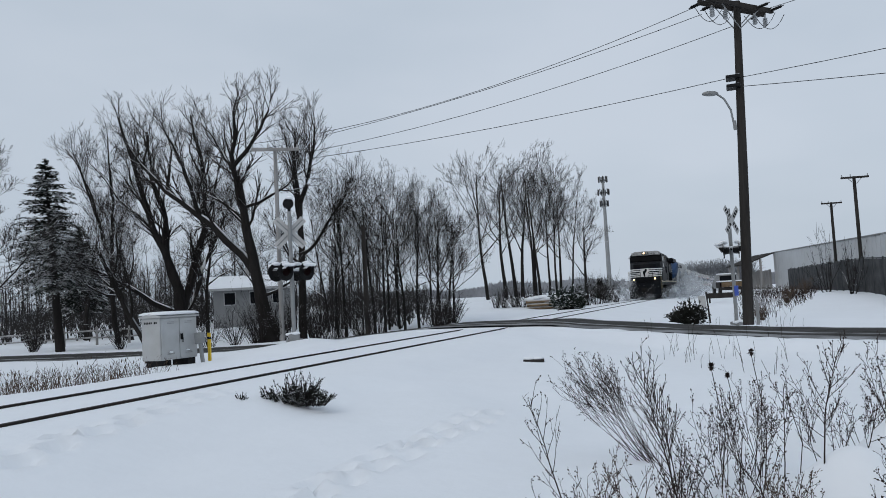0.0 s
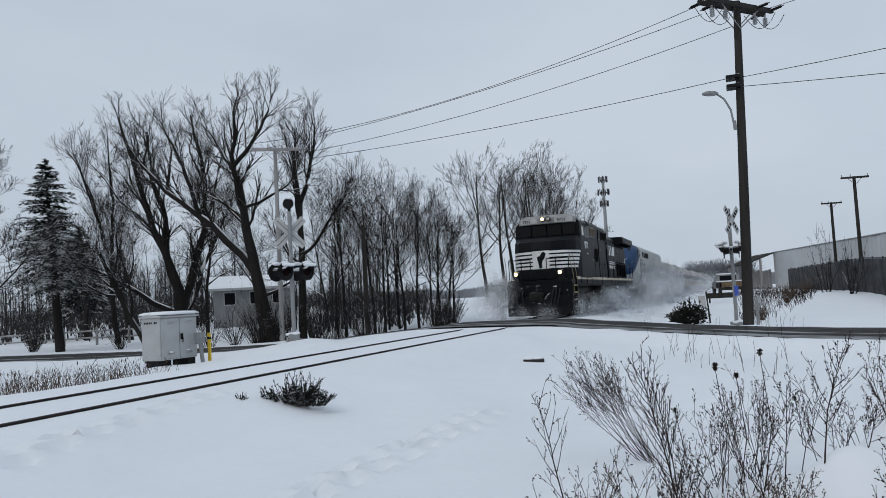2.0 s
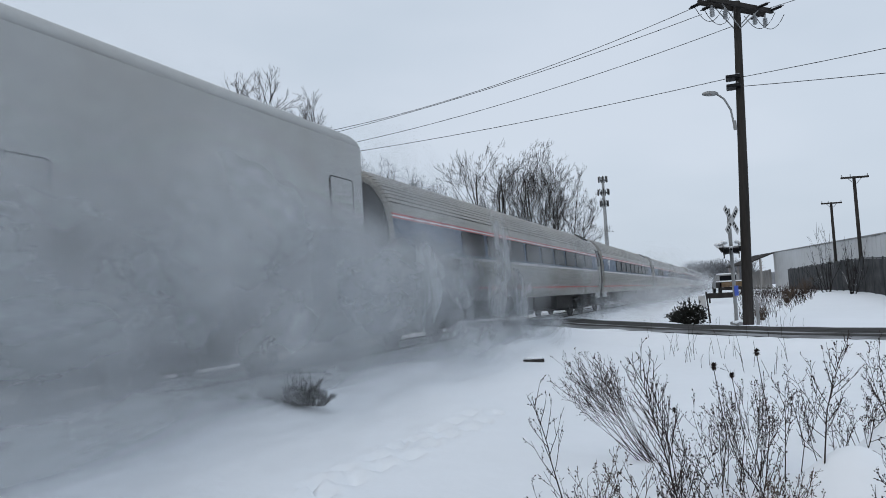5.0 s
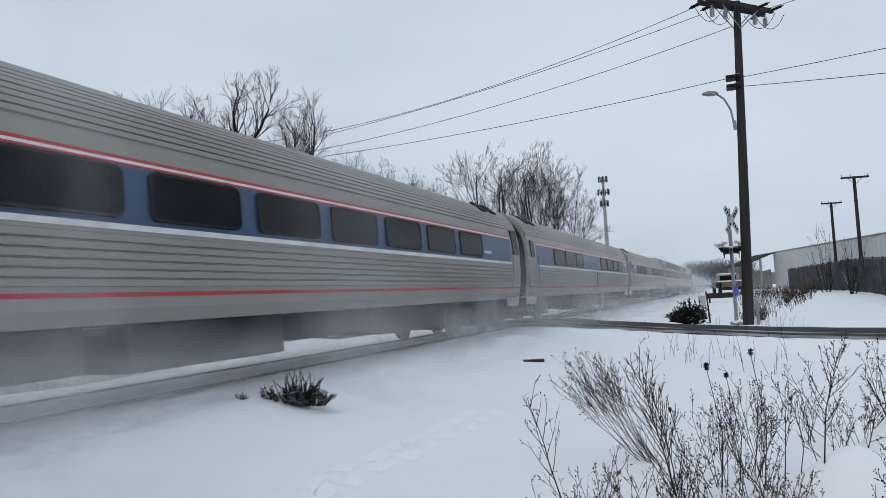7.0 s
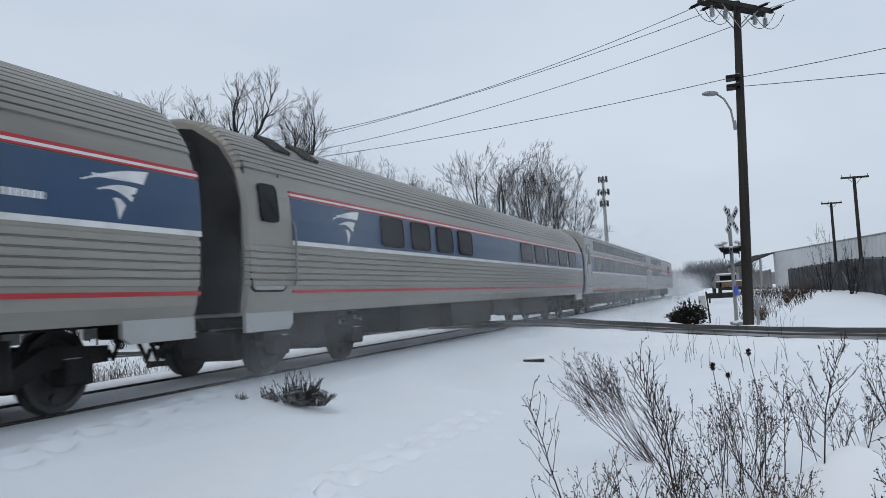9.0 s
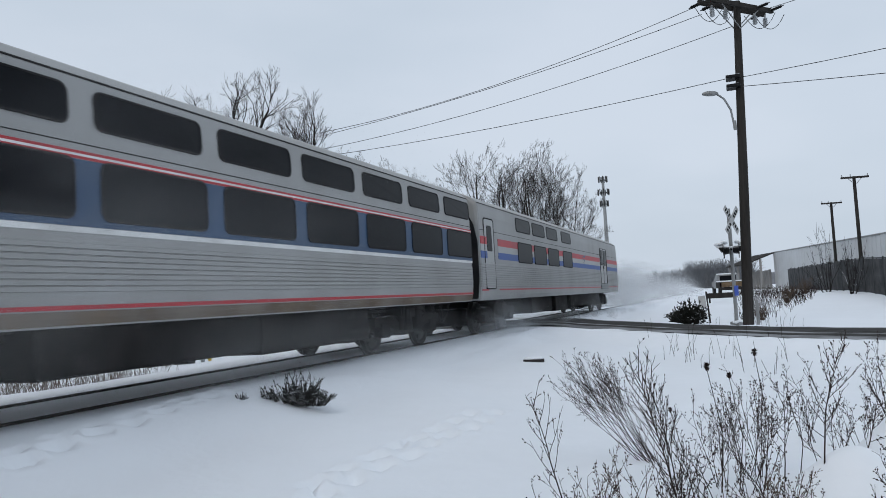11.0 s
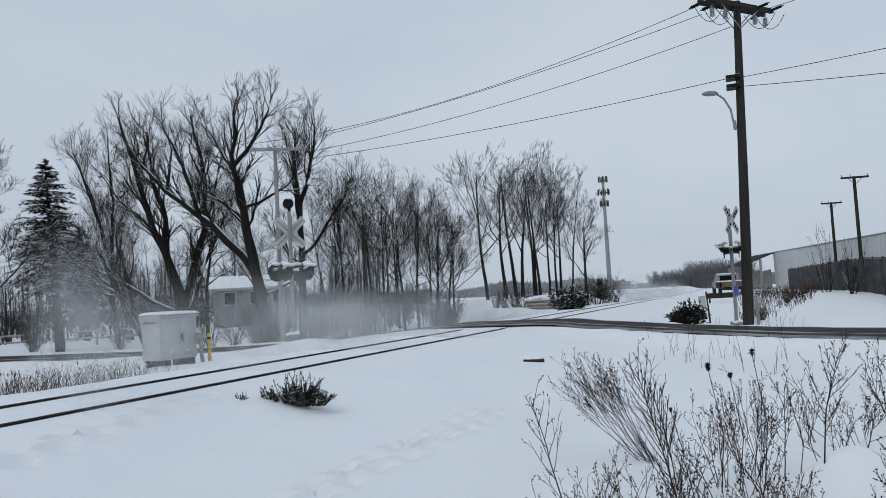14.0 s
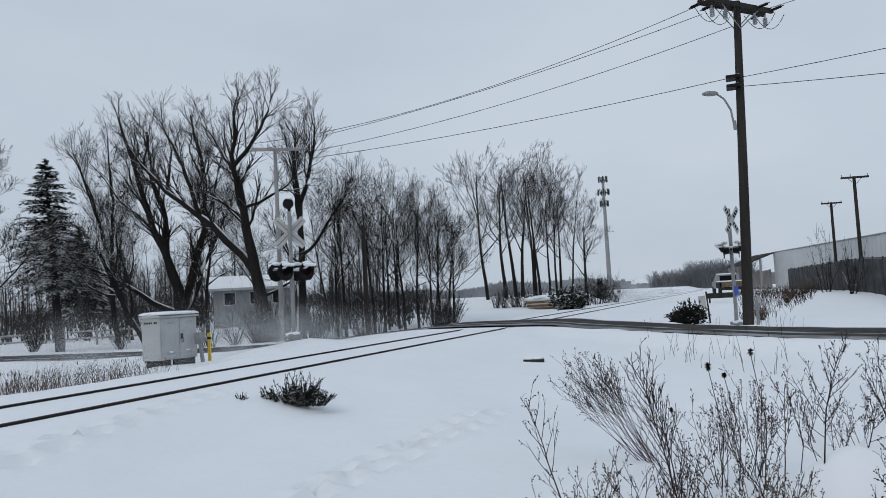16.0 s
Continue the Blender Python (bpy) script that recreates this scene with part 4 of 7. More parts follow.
        tube(bm, [(s * 0.95, 0.605, 1.90), (s * 0.95, 0.63, 1.90)], 0.075, 12)
        part("lens", bm, "lamp", d)
    # clumps of packed snow on the pilot
    rng = np.random.default_rng(8)
    bm = B()
    for k in range(130):
        x = rng.uniform(-1.38, 1.38)
        z = 0.15 + 1.25 * rng.uniform(0, 1) ** 1.4
        p = Vector((x, 0.42 + 0.22 * abs(x) + 0.10 * z, z))
        bmesh.ops.create_icosphere(bm, subdivisions=1, radius=rng.uniform(0.006, 0.026), matrix=Matrix.Translation(p) @ pose(0, 0, 0, 0, rng.uniform(-50, 50), 0) @ Matrix.Diagonal((rng.uniform(0.8, 2.6), 0.6, rng.uniform(0.5, 1.2), 1)))
    tagged(part("packed_snow", bm, "snow_lump", car, "packed snow streaking the pilot"), kind="stuff")
    # tank, bogies
    bm = B()
    pr = [(-1.35, 0.62), (-1.1, 0.35), (1.1, 0.35), (1.35, 0.62), (1.40, 1.3), (-1.40, 1.3)]
    loft(bm, [[(x, y, z) for x, z in pr] for y in (8.2, 13.9)])
    bmesh.ops.recalc_face_normals(bm, faces=bm.faces)
    part("fuel_tank", bm, "truck", car)
    for s in (1, -1):
        bm = B()
        tube(bm, [(s * 1.2, 14.1, 1.1), (s * 1.2, 15.0, 1.1)], 0.2, 10)
        part("air_tank", bm, "truck", car)
    loco_truck(car, (3.2, 5.2, 7.2), 0.52)
    loco_truck(car, (15.6, 17.6, 19.6), 0.52)
    return car


def passenger_locomotive(y_start):
    """Streamlined passenger diesel, silver with a blue nose."""
    L = 21.03
    car = thing("passenger_locomotive", pose(TRACK, y_start, 0), "streamlined silver passenger diesel locomotive with a blue nose, dusted with snow", "locomotive")
    TRAIN.append((car, y_start))
    ys = [-0.15, 0.0, 0.25, 0.7, 1.2, 1.8, 2.4, 3.0, 4.0, 7.0, 12.0, 17.0, L - 0.5]

    def top(y):
        return float(np.interp(y, [-0.15, 0.0, 0.35, 1.2, 2.0, 2.7, 3.4, 30], [2.9, 3.02, 3.22, 3.66, 4.10, 4.33, 4.40, 4.40]))

    def half(y):
        return float(np.interp(y, [-0.15, 0.0, 0.25, 0.7, 1.2, 2.0, 3.0, 30], [0.72, 0.86, 1.04, 1.22, 1.34, 1.44, 1.48, 1.48]))

    def split(y):
        return float(np.interp(y, [-0.15, 0.6, 1.2, 2.0, 3.0, 3.4, 4.3, 30], [2.02, 2.10, 2.42, 2.90, 3.36, 3.60, 3.86, 3.90]))

    def sec(y, z):
        t, hw = top(y), half(y)
        sh = t - 0.62 * min(1.0, 0.35 + 0.25 * max(0, y))
        if z <= sh:
            return hw
        u = (z - sh) / (t - sh)
        return hw * math.sqrt(max(0.0, 1 - u ** 2.2))
    bm = B()
    rings = []
    for y in ys:
        zs = [1.0, 1.2, 1.6, split(y)]
        r = [(sec(y, z) if i else sec(y, z) - 0.04, y, z) for i, z in enumerate(zs)]
        rings.append(r + [(-a, b, c) for a, b, c in reversed(r)])
    loft(bm, rings)
    bmesh.ops.recalc_face_normals(bm, faces=bm.faces)
    part("body", bm, "silver", car, "silver lower body, frosted with snow", False)

    def upper(lo_i, hi_i, nm, mm, lab):
        bm = B()
        rings = []
        for y in ys[lo_i:hi_i]:
            s, t = split(y), top(y)
            zs = [s + (t - s) * (1 - (1 - k / 9) ** 2) for k in range(9)] + [t]
            r = [(sec(y, z), y, z) for z in zs]
            rings.append(r + [(-a, b, c) for a, b, c in reversed(r[:-1])])
        loft(bm, rings)
        bmesh.ops.recalc_face_normals(bm, faces=bm.faces)
        return part(nm, bm, mm, car, lab, True)
    upper(0, 8, "blue_nose", "blue_nose", "sloping blue nose and cab roof")
    upper(7, len(ys), "roof", "silver", "rounded silver roof")
    flat = [(1.48, 1.0), (1.48, 4.6)]
    for s in (1, -1):
        # side windows and louvres under the roof line
        for a, b in ((4.58, 5.32), (5.60, 6.30), (6.55, 7.85), (8.05, 8.95)):
            pane("side_vent", car, flat, a, b, 3.34, 3.74, 0.05, "grille", off=0.02, side=s, frame_mat="silver", fw=0.02)
        pane("cab_window", car, [(1.44, 3.0), (1.46, 3.5), (1.42, 3.85)], 2.15, 2.95, 3.38, 3.72, 0.06, off=0.03, side=s, frame_mat="rubber")
        dr = pane("cab_door", car, flat, 3.12, 3.92, 1.62, 3.42, 0.05, "silver", off=0.012, side=s, frame_mat="rubber", fw=0.02)
        for y in (3.04, 4.0):
            bm = B()
            tube(bm, [(s * 1.50, y, 1.5), (s * 1.54, y, 1.6), (s * 1.54, y, 3.1), (s * 1.50, y, 3.2)], 0.017, 6)
            part("grab_rail", bm, "galv", car)
        # flat black plates: the shade inside the step recesses, as colour
        for y in (2.3, 3.3):
            pane("step_recess_shade", car, flat, y, y + 0.42, 1.62, 1.98, 0.03, "grille", off=0.016, side=s)
        for y0, y1 in ((8.5, 10.2), (11.0, 13.5), (16.0, 18.6)):
            pane("louvre_panel", car, flat, y0, y1, 1.75, 2.6, 0.03, "silver", off=0.014, side=s, frame_mat="rubber", fw=0.015)
        pane("rear_door", car, flat, 19.3, 20.1, 1.5, 3.2, 0.05, "silver", off=0.012, side=s, frame_mat="rubber", fw=0.02)
    arrow_mark(car, flat, 5.6, 2.38, 1.9, "blue")
    bars(car, flat, 4.7, 6.5, 2.78, 2.92, 1, 21, "blue")
    # windscreen panes
    for x0, x1 in ((-1.0, -0.04), (0.04, 1.0)):
        bm = B()
        r = []
        for x, z in rounded(x0, x1, 3.72, 4.12, 0.08):
            y = float(np.interp(z, [3.66, 4.10, 4.33], [1.2, 2.0, 2.7])) - 0.02 + 0.28 * abs(x) ** 2
            r.append((x, y, z + 0.02))
        loft(bm, [r, [(x, y + 0.06, z - 0.03) for x, y, z in r]])
        bmesh.ops.recalc_face_normals(bm, faces=bm.faces)
        part("windscreen", bm, "glassdark", car)
    for s in (1, -1):
        bm = B()
        tube(bm, [(s * 0.62, -0.22, 1.75), (s * 0.62, 0.0, 1.75)], 0.13, 12)
        part("headlamp", bm, "lens", car)
    bm = B()
    for x in (-0.9, -0.45, 0.45, 0.9):
        box(bm, x - 0.2, x + 0.2, -0.05, 0.35, 0.30, 1.05, 0.03)
    box(bm, -1.3, 1.3, 0.1, 0.5, 0.85, 1.05, 0.02)
    part("pilot", bm, "truck", car)
    for y0, y1 in ((-0.45, 0.3), (L - 0.6, L)):
        bm = B()
        box(bm, -0.15, 0.15, y0, y1, 0.75, 1.02, 0.03)
        part("coupler", bm, "truck", car)
    bm = B()
    box(bm, -1.2, 1.2, 0.5, L - 0.6, 0.88, 1.02)
    part("underframe", bm, "truck", car)
    bm = B()
    pr = [(-1.3, 0.55), (-1.0, 0.32), (1.0, 0.32), (1.3, 0.55), (1.38, 1.0), (-1.38, 1.0)]
    loft(bm, [[(x, y, z) for x, z in pr] for y in (7.6, 13.2)])
    bmesh.ops.recalc_face_normals(bm, faces=bm.faces)
    part("fuel_tank", bm, "truck", car)
    loco_truck(car, (2.9, 5.65), 0.508)
    loco_truck(car, (15.4, 18.15), 0.508)
    bm = B()
    tube(bm, [(0.5, 3.3, 4.36), (0.5, 3.3, 4.5)], [0.1, 0.06], 8)
    box(bm, 0.2, 0.8, 3.1, 3.22, 4.44, 4.52, 0.01)
    part("roof_horn", bm, "black", car)
    return car


def long_windows(y0, y1):
    out, y = [], 21.10
    while y > y0:
        if y + 1.69 < y1:
            out.append((y, y + 1.68))
        y -= 2.07
    return out


freight_locomotive(73.0)
passenger_locomotive(95.95)
amfleet("fluted stainless steel coach with a blue window band, rear door", 117.07, False, None, long_windows(3.0, 23.0), 31)
amfleet("fluted stainless steel coach, blue band and white emblem ahead", 143.08, False, 2.2, [(4.885 + 2.135 * k, 6.545 + 2.135 * k) for k in range(8)], 32)
amfleet("fluted stainless steel coach, blue band, emblem at its rear end", 169.09, True, 24.1, [(4.29, 5.99), (6.37, 8.04), (8.55, 10.0), (14.91, 16.60), (16.90, 18.66), (19.17, 20.83), (21.1, 22.58)], 33)
amfleet("fluted stainless steel cafe car with small windows in a blue band", 195.10, True, 3.4, [(4.8 + 1.45 * k, 5.75 + 1.45 * k) for k in range(4)] + [(15.0 + 1.85 * k, 16.3 + 1.85 * k) for k in range(5)], 34)
viewliner(221.11, False, "grey sleeping car with two rows of windows and a blue band")
viewliner(247.12, True, "grey baggage dormitory car with red, white and blue stripes")


# ---- plants ----
class Wood:
    """Gathers tapered bars quickly and turns them into one mesh."""

    def __init__(self):
        self.v, self.f = [], []

    def bar(self, pts, rads, sides):
        base = len(self.v)
        n = len(pts)
        for i in range(n):
            d = pts[min(i + 1, n - 1)] - pts[max(i - 1, 0)]
            d = d / (np.linalg.norm(d) + 1e-9)
            u = np.cross(d, (0.0, 0.0, 1.0) if abs(d[2]) < 0.9 else (1.0, 0.0, 0.0))
            u = u / np.linalg.norm(u)
            w = np.cross(d, u)
            for k in range(sides):
                a = 2 * math.pi * k / sides
                self.v.append(tuple(pts[i] + (u * math.cos(a) + w * math.sin(a)) * rads[i]))
        for i in range(n - 1):
            for k in range(sides):
                a, b = base + i * sides + k, base + i * sides + (k + 1) % sides
                self.f.append((a, b, b + sides, a + sides))

    def blade(self, p, d, length, width, up=(0, 0, 1)):
        """A small flat spindle: a needle spray, a seed or a dry leaf."""
        d = np.asarray(d, float)
        s = np.cross(d, up)
        s = s / (np.linalg.norm(s) + 1e-9) * width
        b = len(self.v)
        lift = np.cross(s, d) / (np.linalg.norm(np.cross(s, d)) + 1e-9) * width * 0.35
        self.v += [tuple(p), tuple(p + d * length * 0.45 + s), tuple(p + d * length), tuple(p + d * length * 0.45 - s), tuple(p + d * length * 0.45 + lift)]
        self.f += [(b, b + 1, b + 4), (b + 1, b + 2, b + 4), (b + 2, b + 3, b + 4), (b + 3, b, b + 4)]

    def mesh(self, name, material, parent=None):
        me = bpy.data.meshes.new(name)
        me.from_pydata(self.v, [], self.f)
        me.materials.append(M[material])
        for p in me.polygons:
            p.use_smooth = True
        ob = new(name, me)
        if parent:
            ob.parent = parent
        return ob


def unit(v):
    return v / (np.linalg.norm(v) + 1e-9)


def grow(rng, trunk, crown, p, d, length, r, level, spec):
    """One limb and all that grows from it."""
    n = spec["segs"][level]
    pts, rads = [p.copy()], [r]
    tip = max(spec["rmin"], r * spec["taper"][level])
    for i in range(n):
        d = unit(d + rng.normal(0, spec["wiggle"][level], 3) + np.array([0, 0, spec["rise"][level]]))
        p = p + d * length / n
        pts.append(p.copy())
        rads.append(r + (tip - r) * (i + 1) / n)
    (trunk if level <= 1 else crown).bar(pts, rads, spec["sides"][level])
    if level >= spec["levels"]:
        return
    k = spec["kids"][level]
    for j in range(k):
        s = spec["from"][level] + (1 - spec["from"][level]) * (j + rng.uniform(0, 1)) / k
        q = s * n
        i = min(n - 1, int(q))
        o = pts[i] + (pts[i + 1] - pts[i]) * (q - i)
        ax = unit(pts[i + 1] - pts[i])
        side = unit(np.cross(ax, rng.normal(0, 1, 3)))
        ang = radians(rng.uniform(*spec["angle"][level]))
        nd = unit(ax * math.cos(ang) + side * math.sin(ang))
        grow(rng, trunk, crown, o, nd, length * rng.uniform(*spec["ratio"][level]) * (1.15 - 0.45 * s), rads[i] * rng.uniform(*spec["thin"]), level + 1, spec)


BASE = dict(levels=4, segs=[7, 5, 4, 3, 2], sides=[8, 6, 4, 3, 3], kids=[9, 7, 7, 7, 0], taper=[0.3, 0.3, 0.35, 0.5, 0.8], wiggle=[0.09, 0.15, 0.15, 0.14, 0.10],
            rise=[0.03, 0.08, 0.11, 0.13, 0.15], angle=[(32, 65), (28, 62), (25, 60), (25, 55)], ratio=[(0.5, 0.75), (0.4, 0.65), (0.4, 0.6), (0.4, 0.65)], rmin=0.0065, thin=(0.38, 0.6))
BASE["from"] = [0.3, 0.25, 0.2, 0.15]


def tree(name, x, y, height, radius, label, seed, lean=(0, 0), bark="bark", group="bare trees", **over):
    rng = np.random.default_rng(seed)
    spec = dict(BASE)
    spec.update(over)
    t = thing(name, pose(x, y, gz(x, y) - 0.05), label, "tree", group)
    trunk, crown = Wood(), Wood()
    # the trunk's length is set so that the crown's top comes out at the height
    grow(rng, trunk, crown, np.zeros(3), unit(np.array([lean[0], lean[1], 1.0])), height * spec.get("trunk", 0.72), radius * 0.82, 0, spec)
    top = max(v[2] for v in crown.v)
    k = height / top
    for wd in (trunk, crown):
        wd.v = [(a * k, b * k, c * k) for a, b, c in wd.v]
    trunk.mesh("trunk", bark, t)
    crown.mesh("crown", "twig" if bark == "bark" else bark, t)
    return t


VIEW_RIGHT = np.array([0.937, 0.349, 0.0])
VIEW_DEEP = np.array([-0.349, 0.937, 0.0])


def limbed_tree(x, y, limbs, label, seed, twigs=1.75, rmin=0.008, group="bare trees"):
    """A tree with its main limbs laid out one by one: (limb it springs from, share of that limb's length, angle from upright
    at its start and end, length, radius, depth angle); finer growth comes by itself."""
    rng = np.random.default_rng(seed)
    t = thing("bare_tree", pose(x, y, gz(x, y) - 0.08), label, "tree", group)
    trunk, crown = Wood(), Wood()
    spec = dict(BASE, levels=4, rmin=rmin, kids=[0, 0, 5, 5, 0], rise=[0.03, 0.08, 0.05, 0.09, 0.12], sides=[8, 6, 4, 3, 3], angle=[(25, 50), (25, 50), (18, 46), (18, 46)], ratio=[(0.5, 0.7), (0.5, 0.7), (0.42, 0.7), (0.42, 0.68)])
    made = []
    for up, share, a0, a1, length, r, deep in limbs:
        if up < 0:
            p, r_top = np.zeros(3), r * 0.62
        else:
            q, rr = made[up]
            u = share * (len(q) - 1)
            i = min(len(q) - 2, int(u))
            p, r_top = q[i] + (q[i + 1] - q[i]) * (u - i), max(0.018, r * 0.22)
        n = 9
        pts, rads, bend = [p.copy()], [r], 0.0
        for k in range(n):
            bend = 0.6 * bend + rng.normal(0, 7.0 if up >= 0 else 2.5)
            a = radians(a0 + (a1 - a0) * (k + 0.5) / n + bend)
            b = radians(deep) + rng.normal(0, 0.12)
            d = VIEW_RIGHT * math.sin(a) + np.array([0, 0, 1.0]) * math.cos(a) * math.cos(b) + VIEW_DEEP * math.sin(b)
            p = p + unit(d) * length / n
            pts.append(p.copy())
            rads.append(r + (r_top - r) * (k + 1) / n)
        made.append((pts, rads))
        trunk.bar(pts, rads, 9 if up < 0 else 7)
        if up < 0:
            continue
        for j in range(int(length * twigs) + 3):
            sh = 0.22 + 0.78 * (j + rng.uniform(0, 1)) / (int(length * twigs) + 3)
            u = min(sh, 0.999) * n
            i = int(u)
            o, ax = pts[i] + (pts[i + 1] - pts[i]) * (u - i), unit(pts[i + 1] - pts[i])
            side = unit(np.cross(ax, rng.normal(0, 1, 3)) + np.array([0, 0, 0.25]))
            ang = radians(rng.uniform(18, 52))
            grow(rng, trunk, crown, o, unit(ax * math.cos(ang) + side * math.sin(ang)), rng.uniform(1.1, 2.3) * (1.25 - 0.5 * sh) * min(1.0, 0.55 + length / 9), max(0.018, rads[i] * rng.uniform(0.3, 0.5)), 2, spec)
    trunk.mesh("trunk", "bark", t)
    crown.mesh("crown", "twig", t)
    return t


def conifer(x, y, height, spread, seed, label, bare=0.28):
    rng = np.random.default_rng(seed)
    t = thing("spruce_tree", pose(x, y, gz(x, y) - 0.05), label, "tree")
    tr = Wood()
    tr.bar([np.array([0.0, 0, 0]), np.array([-0.04 * height, 0, height * 0.5]), np.array([-0.08 * height, 0, height])], [0.24, 0.15, 0.02], 8)
    tr.mesh("trunk", "bark", t)
    cr = Wood()
    tiers = 26
    for i in range(tiers):
        s = i / (tiers - 1)
        z = height * (bare + (0.985 - bare) * s)
        reach = spread * (1 - s) ** 0.75 * (0.55 + 0.45 * min(1, s * 5 + 0.4)) + 0.15
        for j in range(9):
            a = rng.uniform(0, 6.28)
            ln = reach * rng.uniform(0.55, 1.1)
            droop = rng.uniform(0.15, 0.42) * (1 - 0.7 * s)
            o = np.array([-0.08 * z, 0, z + rng.uniform(-0.15, 0.15)])
            d = np.array([math.cos(a), math.sin(a), 0.25 * s])
            pts = [o + d * ln * u - np.array([0, 0, droop * ln * u * u]) for u in (0, 0.35, 0.7, 1.0)]
            cr.bar(pts, [0.03, 0.022, 0.014, 0.006], 3)
            for u in np.linspace(0.2, 1.0, 13):
                p = o + d * ln * u - np.array([0, 0, droop * ln * u * u])
                for sd in (1, -1):
                    e = unit(d * rng.uniform(0.3, 0.9) + sd * np.array([-d[1], d[0], 0]) * rng.uniform(0.5, 1.0) + np.array([0, 0, rng.uniform(-0.55, 0.1)]))
                    cr.blade(p, e, ln * 0.30 * (1.2 - u * 0.6) * rng.uniform(0.7, 1.2) + 0.10, 0.055)
    cr.mesh("crown", "needle", t)
    return t


def juniper(name, x, y, w, h, seed, label, n=150, category="shrub", material="juniper", lean=0.9, clumps=((0.0, 1.0, 1.0),), fine=1.0):
    """Low evergreen: upright ragged plumes of small sprays."""
    rng = np.random.default_rng(seed)
    t = thing(name, pose(x, y, gz(x, y) - 0.02), label, category)
    st, lf = Wood(), Wood()
    for i in range(n):
        a, rr = rng.uniform(0, 6.28), math.sqrt(rng.uniform(0, 1))
        off, size, tall = clumps[i % len(clumps)]
        base = np.array([off * w + math.cos(a) * rr * w * 0.36 * size, math.sin(a) * rr * w * 0.30 * size, 0])
        ln = h * tall * rng.uniform(0.45, 1.15) * (1 - 0.45 * rr * rr)
        d = unit(np.array([math.cos(a) * rr * lean, math.sin(a) * rr * lean, 0.9]) + rng.normal(0, 0.22, 3))
        end = base + d * ln
        st.bar([base, base + d * ln * 0.5 + rng.normal(0, 0.02, 3) * h, end], [0.010 * h + 0.004, 0.007 * h + 0.003, 0.002], 3)
        for k in range(int(13 * fine)):
            u = rng.uniform(0.2, 1.0)
            e = unit(d * 0.8 + rng.normal(0, 0.6, 3))
            lf.blade(base + d * ln * u, e, h * rng.uniform(0.10, 0.22) / fine, h * 0.028 / fine, up=tuple(rng.normal(0, 1, 3)))
    st.mesh("stem_clump", "twig", t)
    lf.mesh("foliage", material, t)
    return t


def shrub(name, x, y, h, n, seed, label, spread=0.5, r=0.012, material="twig", category="shrub", group="bare shrubs"):
    """A bare bush: many thin stems from one foot, each with a few side twigs."""
    rng = np.random.default_rng(seed)
    wd = Wood()
    for i in range(n):
        a = rng.uniform(0, 6.28)
        p = np.array([math.cos(a), math.sin(a), 0]) * rng.uniform(0, 0.25) * h * spread
        d = unit(np.array([math.cos(a) * spread * rng.uniform(0.1, 1.1), math.sin(a) * spread * rng.uniform(0.1, 1.1), 1.0]))
        ln = h * rng.uniform(0.5, 1.05)
        q = [p]
        for k in range(4):
            d = unit(d + rng.normal(0, 0.10, 3))
            q.append(q[-1] + d * ln / 4)
        wd.bar(q, [r, r * 0.85, r * 0.7, r * 0.5, r * 0.3], 3)
        for k in range(6):
            u = rng.uniform(0.8, 3.9)
            o = q[int(u)] + (q[int(u) + 1] - q[int(u)]) * (u % 1)
            e = unit(d + rng.normal(0, 0.5, 3))
            l2 = ln * rng.uniform(0.12, 0.32)
            wd.bar([o, o + e * l2 * 0.5, o + unit(e + np.array([0, 0, 0.3])) * l2], [r * 0.5, r * 0.4, r * 0.25], 3)
    t = wd.mesh(name, material)
    t.matrix_basis = pose(x, y, gz(x, y) - 0.03)
    return tagged(t, label, category, group)


